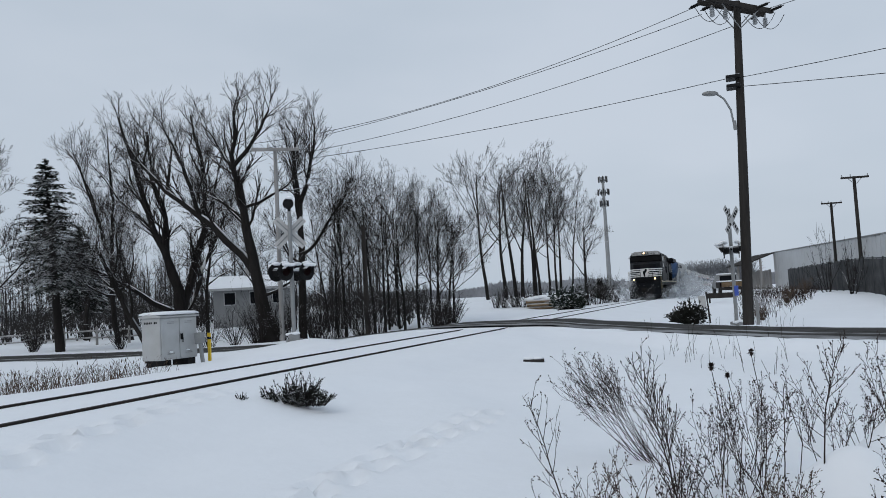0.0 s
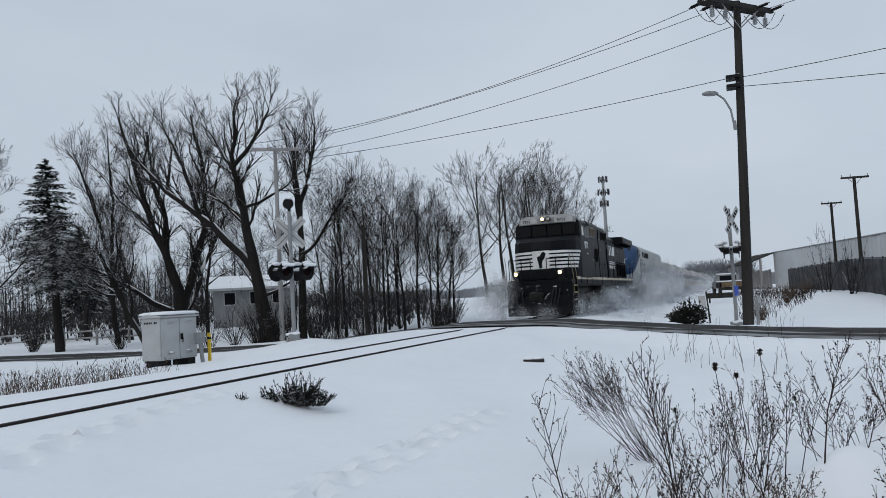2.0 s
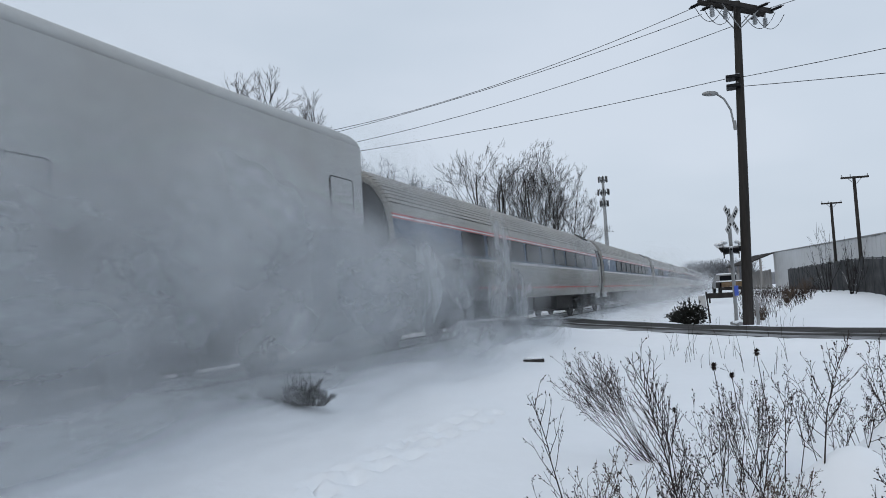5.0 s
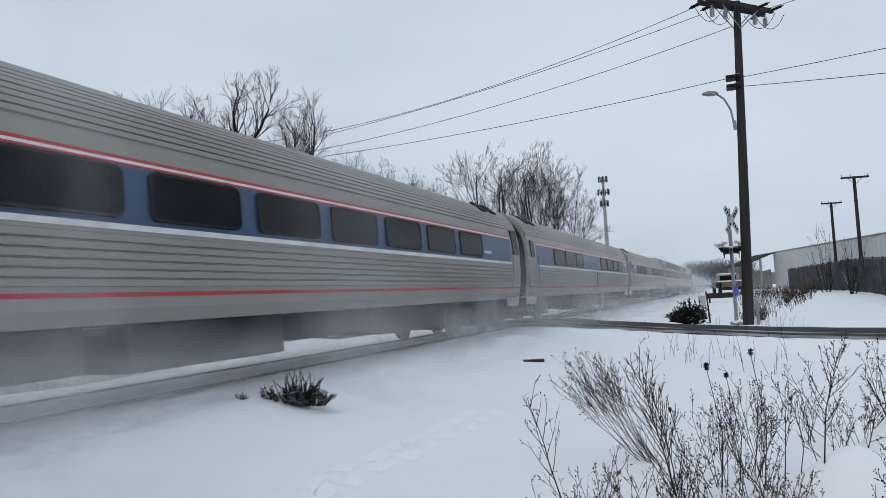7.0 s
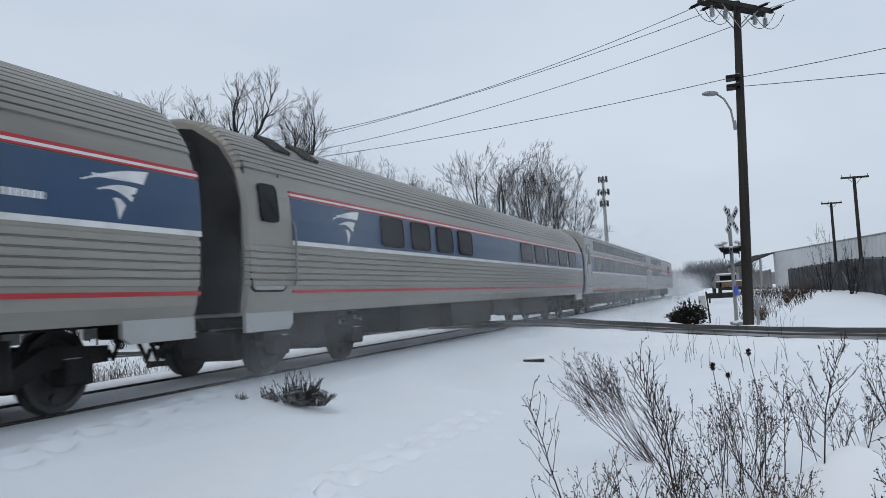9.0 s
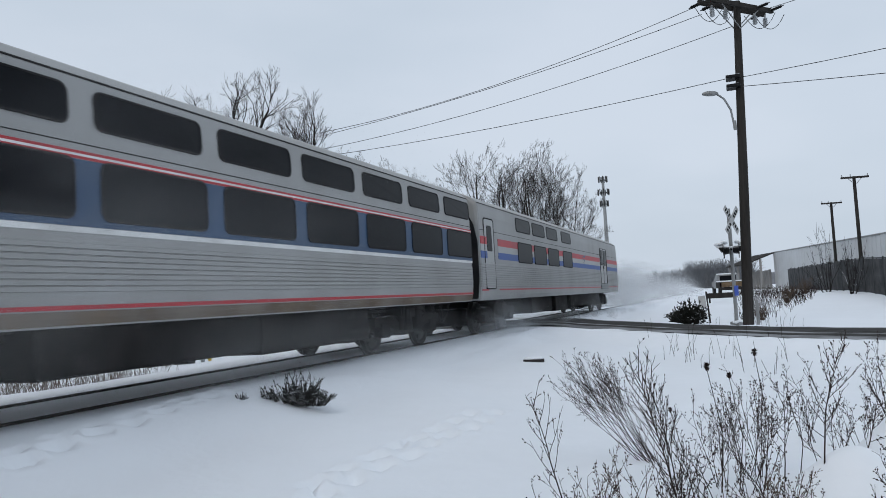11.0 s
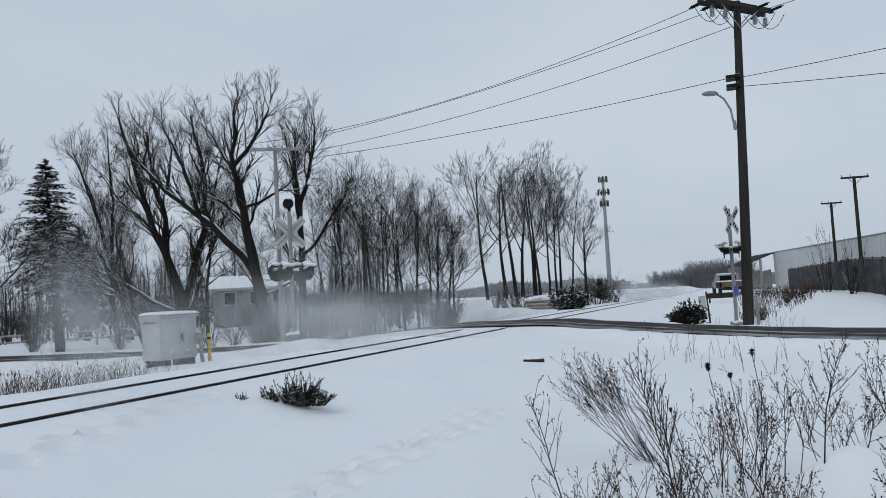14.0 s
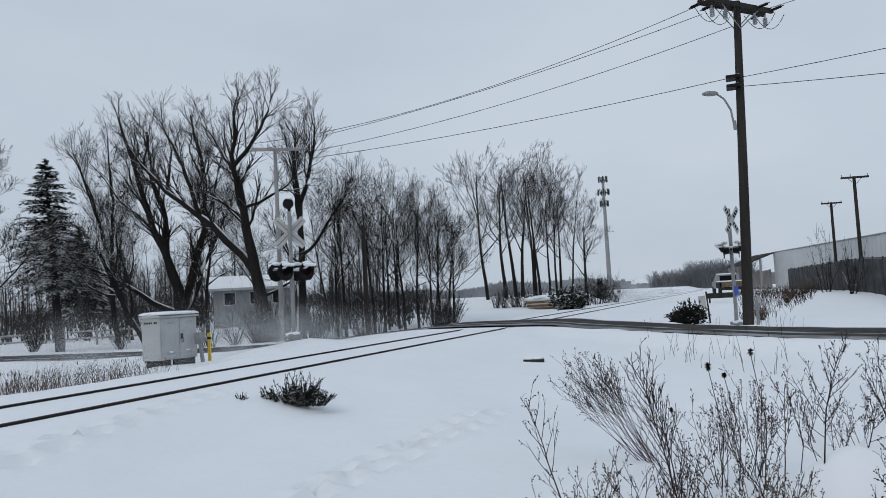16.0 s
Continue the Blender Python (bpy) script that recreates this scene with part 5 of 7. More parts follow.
def build_trees():
    big = "tall bare leafless tree, snow along its upper limbs"
    # the great forked tree over the road
    limbed_tree(-20.7, 31.6, [(-1, 0, -8, -16, 3.7, 0.40, 0), (0, 1.0, -40, -34, 8.8, 0.23, 8), (0, 0.97, -14, 20, 7.2, 0.27, -6), (2, 0.62, -18, -46, 3.8, 0.11, 14), (2, 0.70, 46, 16, 4.0, 0.12, -10),
                              (2, 0.42, 52, 48, 3.6, 0.10, 12), (2, 0.88, -4, 22, 2.2, 0.09, -14), (1, 0.42, -4, -22, 4.6, 0.12, -12), (1, 0.66, 8, -8, 3.4, 0.09, 16), (0, 0.62, 62, 28, 2.6, 0.09, -10), (2, 0.30, -50, -18, 3.2, 0.09, 18)],
                "very tall bare tree with a leaning dark trunk forking high", 11)
    limbed_tree(-19.6, 32.8, [(-1, 0, -2, 3, 6.9, 0.21, 0), (0, 0.98, -12, 8, 3.7, 0.13, 8), (0, 0.99, 28, 2, 4.0, 0.13, -10), (0, 0.86, 8, -12, 4.0, 0.10, 14), (0, 0.62, 44, 24, 3.8, 0.10, -8), (0, 0.55, -48, -22, 2.6, 0.08, 10)],
                "tall bare tree with a slim dark trunk and dense round top", 12, 2.6)
    limbed_tree(-29.1, 35.6, [(-1, 0, -3, -6, 3.2, 0.46, 0), (0, 0.92, -38, -2, 10.2, 0.24, 8), (0, 1.0, -14, -6, 9.8, 0.25, -8), (0, 0.20, 11, -5, 13.2, 0.26, 10), (0, 0.25, 30, 28, 8.4, 0.17, -6), (0, 0.52, -78, -44, 7.0, 0.19, -14),
                              (1, 0.30, -46, -36, 7.4, 0.12, 10), (1, 0.50, -26, -8, 4.6, 0.09, -14), (2, 0.40, -30, -4, 4.8, 0.10, 14), (3, 0.48, 28, 4, 4.8, 0.10, -12), (3, 0.64, -24, 2, 3.8, 0.08, 12), (5, 0.45, -20, -8, 3.4, 0.08, 8),
                              (4, 0.55, 2, 12, 3.4, 0.08, 14), (2, 0.62, 22, 6, 3.4, 0.08, -10)],
                "broad bare tree dividing low into crooked snowy limbs", 13)
    limbed_tree(-33.9, 36.0, [(-1, 0, -2, -6, 5.6, 0.17, 0), (0, 0.95, -14, -34, 7.4, 0.12, 6), (0, 0.98, 8, -6, 7.0, 0.12, -8), (0, 0.6, -34, -20, 4.0, 0.08, 10), (1, 0.4, 4, -8, 4.0, 0.07, -10)], big, 14, 1.6)
    tree("bare_tree", -36.2, 39.6, 12.6, 0.22, big, 15, (-0.06, 0), kids=[8, 6, 6, 6, 0])
    tree("bare_tree", -40.6, 40.3, 10.8, 0.22, big, 16, (-0.12, 0), kids=[8, 6, 6, 6, 0])
    tree("bare_tree", -25.3, 38.0, 10.6, 0.17, big, 17, (0.05, 0), kids=[8, 6, 6, 6, 0])
    tree("bare_tree", -31.4, 41.0, 11.4, 0.17, big, 18, (0.1, 0), kids=[8, 6, 6, 6, 0])
    tree("bare_tree", -26.6, 30.2, 8.2, 0.20, "lower bare tree spreading crooked snowy limbs over the roadside", 19, (-0.55, -0.2), angle=[(40, 75), (30, 65), (25, 60), (25, 55)])
    tree("bare_tree", -19.2, 15.0, 6.6, 0.16, "roadside tree whose snow-laden limbs hang in from outside", 20, (0.05, 0.05), angle=[(40, 80), (30, 65), (25, 60), (25, 55)])
    young = "slender young bare tree with fine upright twigs"
    for k, (x, y, h) in enumerate(((-18.6, 35.4, 9.4), (-16.5, 34.4, 9.0), (-17.6, 38.4, 9.2), (-17.0, 38.4, 8.5), (-15.2, 39.2, 7.6), (-16.0, 40.8, 8.2), (-15.3, 42.4, 6.9), (-21.6, 39.0, 9.6), (-15.1, 41.0, 6.8), (-15.9, 36.6, 7.4), (-18.0, 40.5, 9.0), (-17.9, 34.0, 8.6), (-16.9, 36.4, 8.8), (-14.6, 38.4, 6.2), (-19.9, 36.8, 9.6), (-15.7, 38.0, 7.6))):
        tree("young_tree", x, y, h, 0.095, young, 40 + k, (0.02 * (-1) ** k, 0.0), group="young trees", kids=[12, 5, 5, 4, 0], wiggle=[0.035, 0.13, 0.15, 0.14, 0.1], angle=[(30, 64), (22, 52), (25, 50), (25, 50)], rmin=0.006,
             ratio=[(0.38, 0.6), (0.4, 0.65), (0.4, 0.6), (0.4, 0.65)])
    # the grove beyond the crossing
    for k, (x, y, h, r) in enumerate(((-20.2, 64.9, 13.4, 0.22), (-18.7, 65.4, 12.4, 0.26), (-18.1, 66.5, 13.0, 0.26), (-17.3, 65.8, 12.9, 0.24), (-16.5, 67.0, 12.4, 0.2),
                                      (-15.8, 66.1, 12.8, 0.2), (-15.2, 67.3, 11.6, 0.17), (-14.4, 66.4, 11.4, 0.17), (-13.2, 67.0, 11.5, 0.14), (-12.0, 67.0, 8.6, 0.22), (-17.0, 69.5, 12.5, 0.2), (-14.8, 70.0, 11.5, 0.18))):
        wide = k in (0, 9)
        tree("bare_tree", x, y, h * 1.05, r * 0.85, "tall straight bare tree in a close grove" if not wide else "bare tree with a wide spreading crown at the grove's edge", 60 + k, (-0.05 if k == 0 else 0.02 * (k - 6) / 6, 0), "bark", "grove beyond the crossing",
             kids=[9, 5, 4, 4, 0], rmin=0.010, wiggle=[0.03, 0.12, 0.14, 0.14, 0.1], angle=[(24, 54) if not wide else (32, 60), (24, 52), (25, 55), (25, 50)], trunk=0.72, taper=[0.2, 0.3, 0.35, 0.5, 0.8],
             ratio=[(0.36, 0.58), (0.42, 0.65), (0.42, 0.62), (0.4, 0.65)], **{"from": [0.36 if not wide else 0.3, 0.2, 0.2, 0.15]})
    conifer(-32.6, 30.6, 10.1, 2.5, 5, "dark spruce with snow on its drooping boughs", 0.34)
    conifer(-42.5, 42.4, 8.0, 2.4, 6, "dark spruce half hidden among bare trees")
    conifer(-12.6, 79.0, 2.0, 1.0, 7, "small snow-dusted young spruce by the track", 0.1)
    juniper("juniper_bush", -5.05, 8.2, 0.92, 0.40, 1, "low ragged juniper bush poking through the snow", 210, fine=2.2, lean=1.0,
            clumps=((-0.36, 0.28, 0.62), (-0.14, 0.22, 1.0), (0.06, 0.25, 1.1), (0.22, 0.50, 0.85), (0.30, 0.45, 0.7)))
    juniper("juniper_sprig", -5.62, 7.92, 0.17, 0.14, 2, "small juniper sprig standing in the snow", 14, fine=1.5)
    juniper("evergreen_bush", -1.62, 28.45, 0.85, 0.98, 3, "rounded dark evergreen bush flecked with snow", 260, lean=0.5)
    juniper("snowy_bush", -9.9, 49.0, 1.7, 1.5, 4, "round bush thickly covered in snow", 260, material="snowy_needle")
    # roadside scrub
    lab = "bare scrub of thin brown stems with snow in the forks"
    rng = np.random.default_rng(77)
    spots = [(-15.6 - 0.62 * k + rng.normal(0, 0.5), 33.0 - 0.12 * k + rng.normal(0, 1.2), rng.uniform(1.6, 3.0)) for k in range(12)]
    spots += [(-13.4 - 0.25 * k, 34.5 + 1.2 * k, rng.uniform(1.4, 2.2)) for k in range(6)]
    spots += [(-19.4, 30.6, 2.0), (-21.5, 30.0, 1.8), (-22.8, 29.8, 2.0), (-17.8, 31.0, 1.8)]
    spots += [(-15.9 + 0.55 * k, 53.0 + 0.4 * k, rng.uniform(1.4, 2.4)) for k in range(6)]
    spots += [(-11.2 + 0.3 * k, 58 + 3.0 * k, rng.uniform(1.8, 3.0)) for k in range(5)]
    spots += [(-40.0, 31.0, 2.4), (-37.5, 33.5, 2.0), (-35.5, 31.5, 1.6), (-29.8, 31.8, 1.6)]
    spots += [(2.6, 46.0, 0.8), (0.9, 33.5, 0.7), (4.4, 58, 1.2), (3.2, 52, 0.9)]
    for k, (x, y, h) in enumerate(spots):
        shrub("bare_shrub", x, y, h, 34, 300 + k, lab, 0.6, 0.010 + 0.00008 * y, "twig" if x < -3 else "weed_pale")
    shrub("bare_shrub", 5.9, 59.0, 4.2, 12, 401, "tall thin bare sapling clump before the fence", 0.4, 0.022)
    shrub("bare_shrub", 6.6, 53.0, 3.4, 14, 402, "tall thin bare sapling clump before the fence", 0.5, 0.02)
    # woods behind the road: too many stems to count
    wd = Wood()
    rng = np.random.default_rng(90)
    for i in range(600):
        x, y = rng.uniform(-75, -17), rng.uniform(40, 82)
        if x > -37 and x < -28 and y < 56:
            continue
        if x / y > -0.47:
            continue
        h = rng.uniform(2.6, 6.4)
        p = np.array([x, y, gz(x, y) - 0.1])
        d = unit(np.array([rng.normal(0, 0.06), rng.normal(0, 0.06), 1.0]))
        wd.bar([p, p + d * h * 0.5, p + d * h], [0.07, 0.05, 0.015], 4)
        for k in range(16):
            u = rng.uniform(0.2, 1.0)
            e = unit(np.array([rng.normal(0, 0.7), rng.normal(0, 0.7), rng.uniform(0.2, 1.0)]))
            o, l2 = p + d * h * u, h * rng.uniform(0.08, 0.24)
            q = o + e * l2 * 0.6
            wd.bar([o, q, q + unit(e + np.array([0, 0, 0.5])) * l2 * 0.5], [0.025, 0.018, 0.012], 3)
            wd.bar([q, q + unit(e + rng.normal(0, 0.6, 3)) * l2 * 0.6], [0.015, 0.010], 3)
    for i in range(1000):
        x, y = rng.uniform(-70, -14.5), rng.uniform(39, 74)
        if -38 < x < -27 and y < 57 or x / y > -0.40:
            continue
        p = np.array([x, y, gz(x, y) - 0.05])
        for k in range(5):
            d = unit(np.array([rng.normal(0, 0.28), rng.normal(0, 0.28), 1.0]))
            h = rng.uniform(0.8, 2.5)
            q = p + d * h * 0.55
            wd.bar([p, q, q + unit(d + rng.normal(0, 0.2, 3)) * h * 0.45], [0.028, 0.022, 0.010], 3)
            for j in range(2):
                o = p + d * h * rng.uniform(0.25, 0.55)
                wd.bar([o, o + unit(d + rng.normal(0, 0.6, 3)) * h * 0.35], [0.016, 0.009], 3)
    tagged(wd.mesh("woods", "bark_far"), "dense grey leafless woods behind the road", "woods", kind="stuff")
    # reeds on the near verge
    wd = Wood()
    for i in range(640):
        s = (rng.integers(0, 11) + 0.5 + rng.normal(0, 0.28)) / 11
        x, y = -13.2 + 1.5 * s + rng.normal(0, 0.55) - 0.9 * rng.uniform(0, 1), 10.4 + 3.4 * s + rng.normal(0, 0.5)
        if x > -11.7:
            continue
        h = rng.uniform(0.10, 0.52) * (1.5 if rng.uniform() < 0.10 else 1.0)
        p = np.array([x, y, gz(x, y) - 0.03])
        d = unit(np.array([rng.normal(0, 0.28), rng.normal(0, 0.28), 1]))
        wd.bar([p, p + d * h * 0.6, p + unit(d + rng.normal(0, 0.18, 3)) * h], [0.005, 0.004, 0.002], 3)
        if rng.uniform() < 0.35:
            wd.blade(p + d * h * 0.8, unit(d + rng.normal(0, 0.3, 3)), 0.10, 0.012)
    tagged(wd.mesh("dry_grass", "weed_pale"), "dry brown reeds and grass standing in snow", "grass", kind="stuff")
    wd = Wood()
    for i in range(110):
        y = rng.uniform(14, 29.5)
        x = y * rng.uniform(-0.10, 0.06) + rng.normal(0, 0.2)
        if abs(y - float(road_mid(x))) < 2.6:
            continue
        h = rng.uniform(0.15, 0.6)
        p = np.array([x, y, gz(x, y) - 0.03])
        d = unit(np.array([rng.normal(0, 0.16), rng.normal(0, 0.16), 1]))
        wd.bar([p, p + d * h * 0.6, p + unit(d + rng.normal(0, 0.1, 3)) * h], [0.005, 0.004, 0.003], 3)
    for i in range(1500):
        y = rng.uniform(31.0, 70.0)
        x = rng.uniform(0.2, 0.3 + (y - 29.0) * 0.19) + rng.normal(0, 0.15)
        if y < 44 and rng.uniform() < 0.72 or x > 2.2 + (y - 31) * 0.11:
            continue
        h = rng.uniform(0.15, 0.75)
        p = np.array([x, y, gz(x, y) - 0.03])
        d = unit(np.array([rng.normal(0, 0.25), rng.normal(0, 0.2), 1]))
        wd.bar([p, p + d * h * 0.6, p + unit(d + rng.normal(0, 0.25, 3)) * h], [0.011, 0.009, 0.005], 3)
    tagged(wd.mesh("grass_stalks", "weed"), "scattered dry stalks in the roadside snow", "grass", kind="stuff")
    # line of woods on the horizon, its haze carried by the pale material
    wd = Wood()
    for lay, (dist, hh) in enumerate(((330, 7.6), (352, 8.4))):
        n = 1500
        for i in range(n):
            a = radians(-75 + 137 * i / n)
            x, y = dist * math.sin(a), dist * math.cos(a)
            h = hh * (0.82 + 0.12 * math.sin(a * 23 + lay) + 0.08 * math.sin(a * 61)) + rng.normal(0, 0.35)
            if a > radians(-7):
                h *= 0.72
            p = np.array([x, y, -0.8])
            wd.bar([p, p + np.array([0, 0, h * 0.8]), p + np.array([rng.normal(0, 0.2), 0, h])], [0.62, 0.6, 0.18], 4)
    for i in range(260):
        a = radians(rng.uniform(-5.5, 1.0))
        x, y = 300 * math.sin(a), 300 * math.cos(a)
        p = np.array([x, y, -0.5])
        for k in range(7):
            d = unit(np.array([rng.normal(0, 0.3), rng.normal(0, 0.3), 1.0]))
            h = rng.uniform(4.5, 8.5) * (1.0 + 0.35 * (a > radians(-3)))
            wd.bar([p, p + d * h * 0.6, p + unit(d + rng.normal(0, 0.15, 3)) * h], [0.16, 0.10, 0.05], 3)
    tagged(wd.mesh("treeline", "woods"), "line of distant woods, haze put into their grey colour", "woods", kind="stuff")


WEEDS = []


def branchy(wd, rng, base, lean, h, sides, wide, fine, r=0.0046, start=0.3, buds=0.8):
    """One main stem and its upswept side branches, each with finer twigs and buds; lean and wide in degrees across the view."""
    def line(o, d, ln, n, bend, curl):
        pts = [o]
        for k in range(n):
            d = unit(d + rng.normal(0, bend, 3) + np.array([0, 0, curl]))
            pts.append(pts[-1] + d * ln / n)
        return pts, d

    def tilted(a, deep):
        return unit(VIEW_RIGHT * math.sin(radians(a)) + VIEW_DEEP * deep + np.array([0, 0, math.cos(radians(a))]))
    stem, _ = line(np.asarray(base, float), tilted(lean, rng.normal(0, 0.1)), h, 8, 0.05, 0.03)
    wd.bar(stem, [r * (1 - 0.085 * k) for k in range(9)], 5)
    for j in range(sides):
        sh = start + (0.98 - start) * (j + rng.uniform(0, 0.8)) / sides
        u = sh * 8
        i = min(7, int(u))
        o = stem[i] + (stem[i + 1] - stem[i]) * (u - i)
        a = lean + (1 if j % 2 else -1) * wide * rng.uniform(0.55, 1.15)
        ln = h * rng.uniform(0.30, 0.52) * (1.2 - 0.75 * sh)
        br, d = line(o, tilted(a, rng.normal(0, 0.45)), ln, 5, 0.07, 0.10)
        wd.bar(br, [r * (0.55 - 0.07 * k) for k in range(6)], 3)
        for m in range(fine):
            v = rng.uniform(1.2, 4.95)
            q = br[int(v)] + (br[int(v) + 1] - br[int(v)]) * (v % 1)
            tw, e = line(q, unit(d + rng.normal(0, 0.45, 3)), ln * rng.uniform(0.12, 0.34), 2, 0.1, 0.08)
            wd.bar(tw, [r * 0.30, r * 0.25, r * 0.2], 3)
            for c in range(2):
                if rng.uniform() < buds:
                    wd.blade(tw[2] - e * 0.02 * c, unit(e + rng.normal(0, 0.5, 3)), rng.uniform(0.012, 0.024), 0.0055, up=tuple(rng.normal(0, 1, 3)))


def weed_thing(name, label, x, y, build, give=0.8, material="weed", group="dry weeds"):
    wd = Wood()
    build(wd)
    ob = tagged(wd.mesh(name, material), label, "weed", group)
    WEEDS.append((ob, x, y, gz(x, y) - 0.03, 0, 0, 0, give))
    return ob


def build_weeds():
    rng = np.random.default_rng(321)

    def sheaf(n, lo, hi, h, sides=5, wide=24, fine=4, start=0.45, foot=0.05):
        def build(wd):
            for i in range(n):
                a = lo + (hi - lo) * (i + rng.uniform(0, 0.9)) / n
                branchy(wd, rng, (rng.normal(0, foot), rng.normal(0, foot), 0), a, h * rng.uniform(0.72, 1.08), sides, wide, fine, 0.0036, start)
        return build

    def single(lean, h, sides, wide, fine, start=0.3, r=0.0055, buds=0.8):
        return lambda wd: branchy(wd, rng, (0, 0, 0), lean, h, sides, wide, fine, r, start, buds)
    weed_thing("fanning_weed", "dried weed sheaf swept sideways, dense dark seeds at its tips", -0.78, 7.1, sheaf(17, -52, -24, 0.98, 7, 18, 6, 0.5), 0.6, group="fanning weeds")
    weed_thing("feathery_weed", "tall dark weed stem with many feathery upswept twigs", -0.40, 5.2, single(-15, 1.02, 26, 26, 6, 0.18, 0.0065, 0.25), 0.7)
    weed_thing("feathery_weed", "tall dark weed stem with many feathery upswept twigs", -0.50, 6.0, single(-8, 0.86, 22, 24, 6, 0.3, 0.005, 0.3), 0.7)
    weed_thing("bent_weed", "single dark weed stalk bending in the wind", -1.12, 5.1, single(-11, 0.86, 10, 30, 3, 0.35, 0.006), 2.0)
    weed_thing("fanning_weed", "dried bushy weed with many upright budded stems", 0.06, 6.7, sheaf(12, -28, 28, 0.74, 7, 26, 6, 0.35), 0.7, group="fanning weeds")
    weed_thing("branching_weed", "dark weed with a straight stem and wide budded branches", 0.47, 5.8, single(4, 0.80, 16, 40, 7, 0.25, 0.006), 0.8)
    weed_thing("branching_weed", "low dark weed with crooked wide budded branches", 0.62, 5.3, single(34, 0.50, 8, 42, 5, 0.25, 0.0065), 0.6)
    weed_thing("branching_weed", "low dark weed with crooked wide budded branches", 0.74, 6.1, single(16, 0.5, 9, 40, 5, 0.25, 0.005), 0.6)
    weed_thing("fanning_weed", "small bushy dried weed behind a snow drift", 0.92, 7.6, sheaf(7, -34, 30, 0.55, 5, 30, 5, 0.3), 0.6, group="fanning weeds")
    weed_thing("fanning_weed", "small bushy dried weed behind a snow drift", 0.55, 7.9, sheaf(6, -30, 34, 0.5, 5, 30, 4, 0.3), 0.6, group="fanning weeds")
    weed_thing("fanning_weed", "small bushy dried weed poking through snow", -0.22, 6.2, sheaf(7, -40, 30, 0.62, 6, 30, 5, 0.3), 0.6, group="fanning weeds")
    weed_thing("fanning_weed", "small bushy dried weed behind a snow drift", 0.98, 6.6, sheaf(7, -30, 34, 0.5, 6, 32, 5, 0.3), 0.6, group="fanning weeds")
    weed_thing("branching_weed", "thin dark weed with wide budded branches", 0.24, 6.1, single(-4, 0.74, 12, 36, 6, 0.3, 0.005), 0.8)
    weed_thing("branching_weed", "low dark weed with crooked wide budded branches", 0.70, 4.9, single(10, 0.52, 12, 44, 6, 0.2, 0.0055), 0.6)
    weed_thing("branching_weed", "low dark weed with crooked wide budded branches", 0.86, 5.5, single(-18, 0.5, 10, 44, 6, 0.2, 0.005), 0.6)
    weed_thing("branching_weed", "thin dark weed with wide budded branches", 1.12, 6.9, single(6, 0.6, 12, 40, 6, 0.25, 0.005), 0.8)
    for k, (x, y, h, n) in enumerate(((0.5, 4.7, 0.34, 6), (0.82, 5.1, 0.30, 5), (-0.65, 4.5, 0.38, 7), (-0.1, 4.6, 0.36, 8), (-0.4, 5.1, 0.42, 8), (0.15, 5.5, 0.36, 7), (-0.9, 5.5, 0.34, 5), (0.6, 6.6, 0.4, 6), (-0.95, 4.9, 0.42, 7), (-0.75, 5.2, 0.46, 7), (-0.55, 4.7, 0.44, 8), (-0.25, 4.9, 0.46, 8), (0.0, 5.2, 0.44, 7), (0.22, 4.8, 0.42, 7), (0.05, 5.9, 0.46, 6), (0.30, 5.4, 0.40, 6), (-0.38, 5.7, 0.5, 6))):
        weed_thing("low_weed", "low tangle of thin dry stalks in the snow", x, y, sheaf(n, -42, 42, h, 4, 30, 3, 0.25, 0.09), 0.6, "weed" if k % 3 else "weed_pale", "low weeds")
    # round seed heads on thin stems
    for k, (x, y, z, head) in enumerate(((-0.20, 6.0, 0.40, 0.040), (-0.08, 6.1, 0.33, 0.030), (0.09, 6.0, 0.50, 0.034), (-0.52, 6.3, 0.05, 0.026), (0.34, 6.4, 0.12, 0.024))):
        def head_stalk(wd, h=z - gz(x, y) + 0.03, head=head, k=k):
            wd.bar([np.zeros(3), np.array([0.05, 0, h * 0.5]), np.array([-0.02, 0.02, h])], [0.004, 0.003, 0.0025], 4)
            rg = np.random.default_rng(700 + k)
            for j in range(70):
                g = unit(rg.normal(0, 1, 3) * np.array([0.8, 0.8, 1.1]))
                wd.blade(np.array([-0.02, 0.02, h + head * 0.5]), g, head * rg.uniform(0.7, 1.0), head * 0.22)
        weed_thing("seed_head_stalk", "thin stalk with a dark round seed head", x, y, head_stalk, 1.8, group="seed heads")


build_trees()
build_weeds()


# ---- poles, signals and built things ----
def rod(bm, a, b, r0, r1=None, n=8):
    return tube(bm, [a, b], [r0, r0 if r1 is None else r1], n)


def snow_cap(parent, pts, r):
    bm = B()
    for p in pts:
        bmesh.ops.create_icosphere(bm, subdivisions=2, radius=r, matrix=Matrix.Translation(p) @ Matrix.Diagonal((1.5, 1.2, 0.55, 1)))
    return part("snow_cap", bm, "snow_lump", parent, "cap of fresh snow", True)


def wire(name, a, b, sag, r=0.012, label="dark overhead wire sagging between poles"):
    bm = B()
    a, b = Vector(a), Vector(b)
    pts = []
    for k in range(25):
        s = k / 24
        p = a.lerp(b, s)
        p.z -= sag * 4 * s * (1 - s)
        pts.append(p)
    tube(bm, pts, r, 4)
    return tagged(link(name, bm, "wire"), label, "wire", "overhead wires")


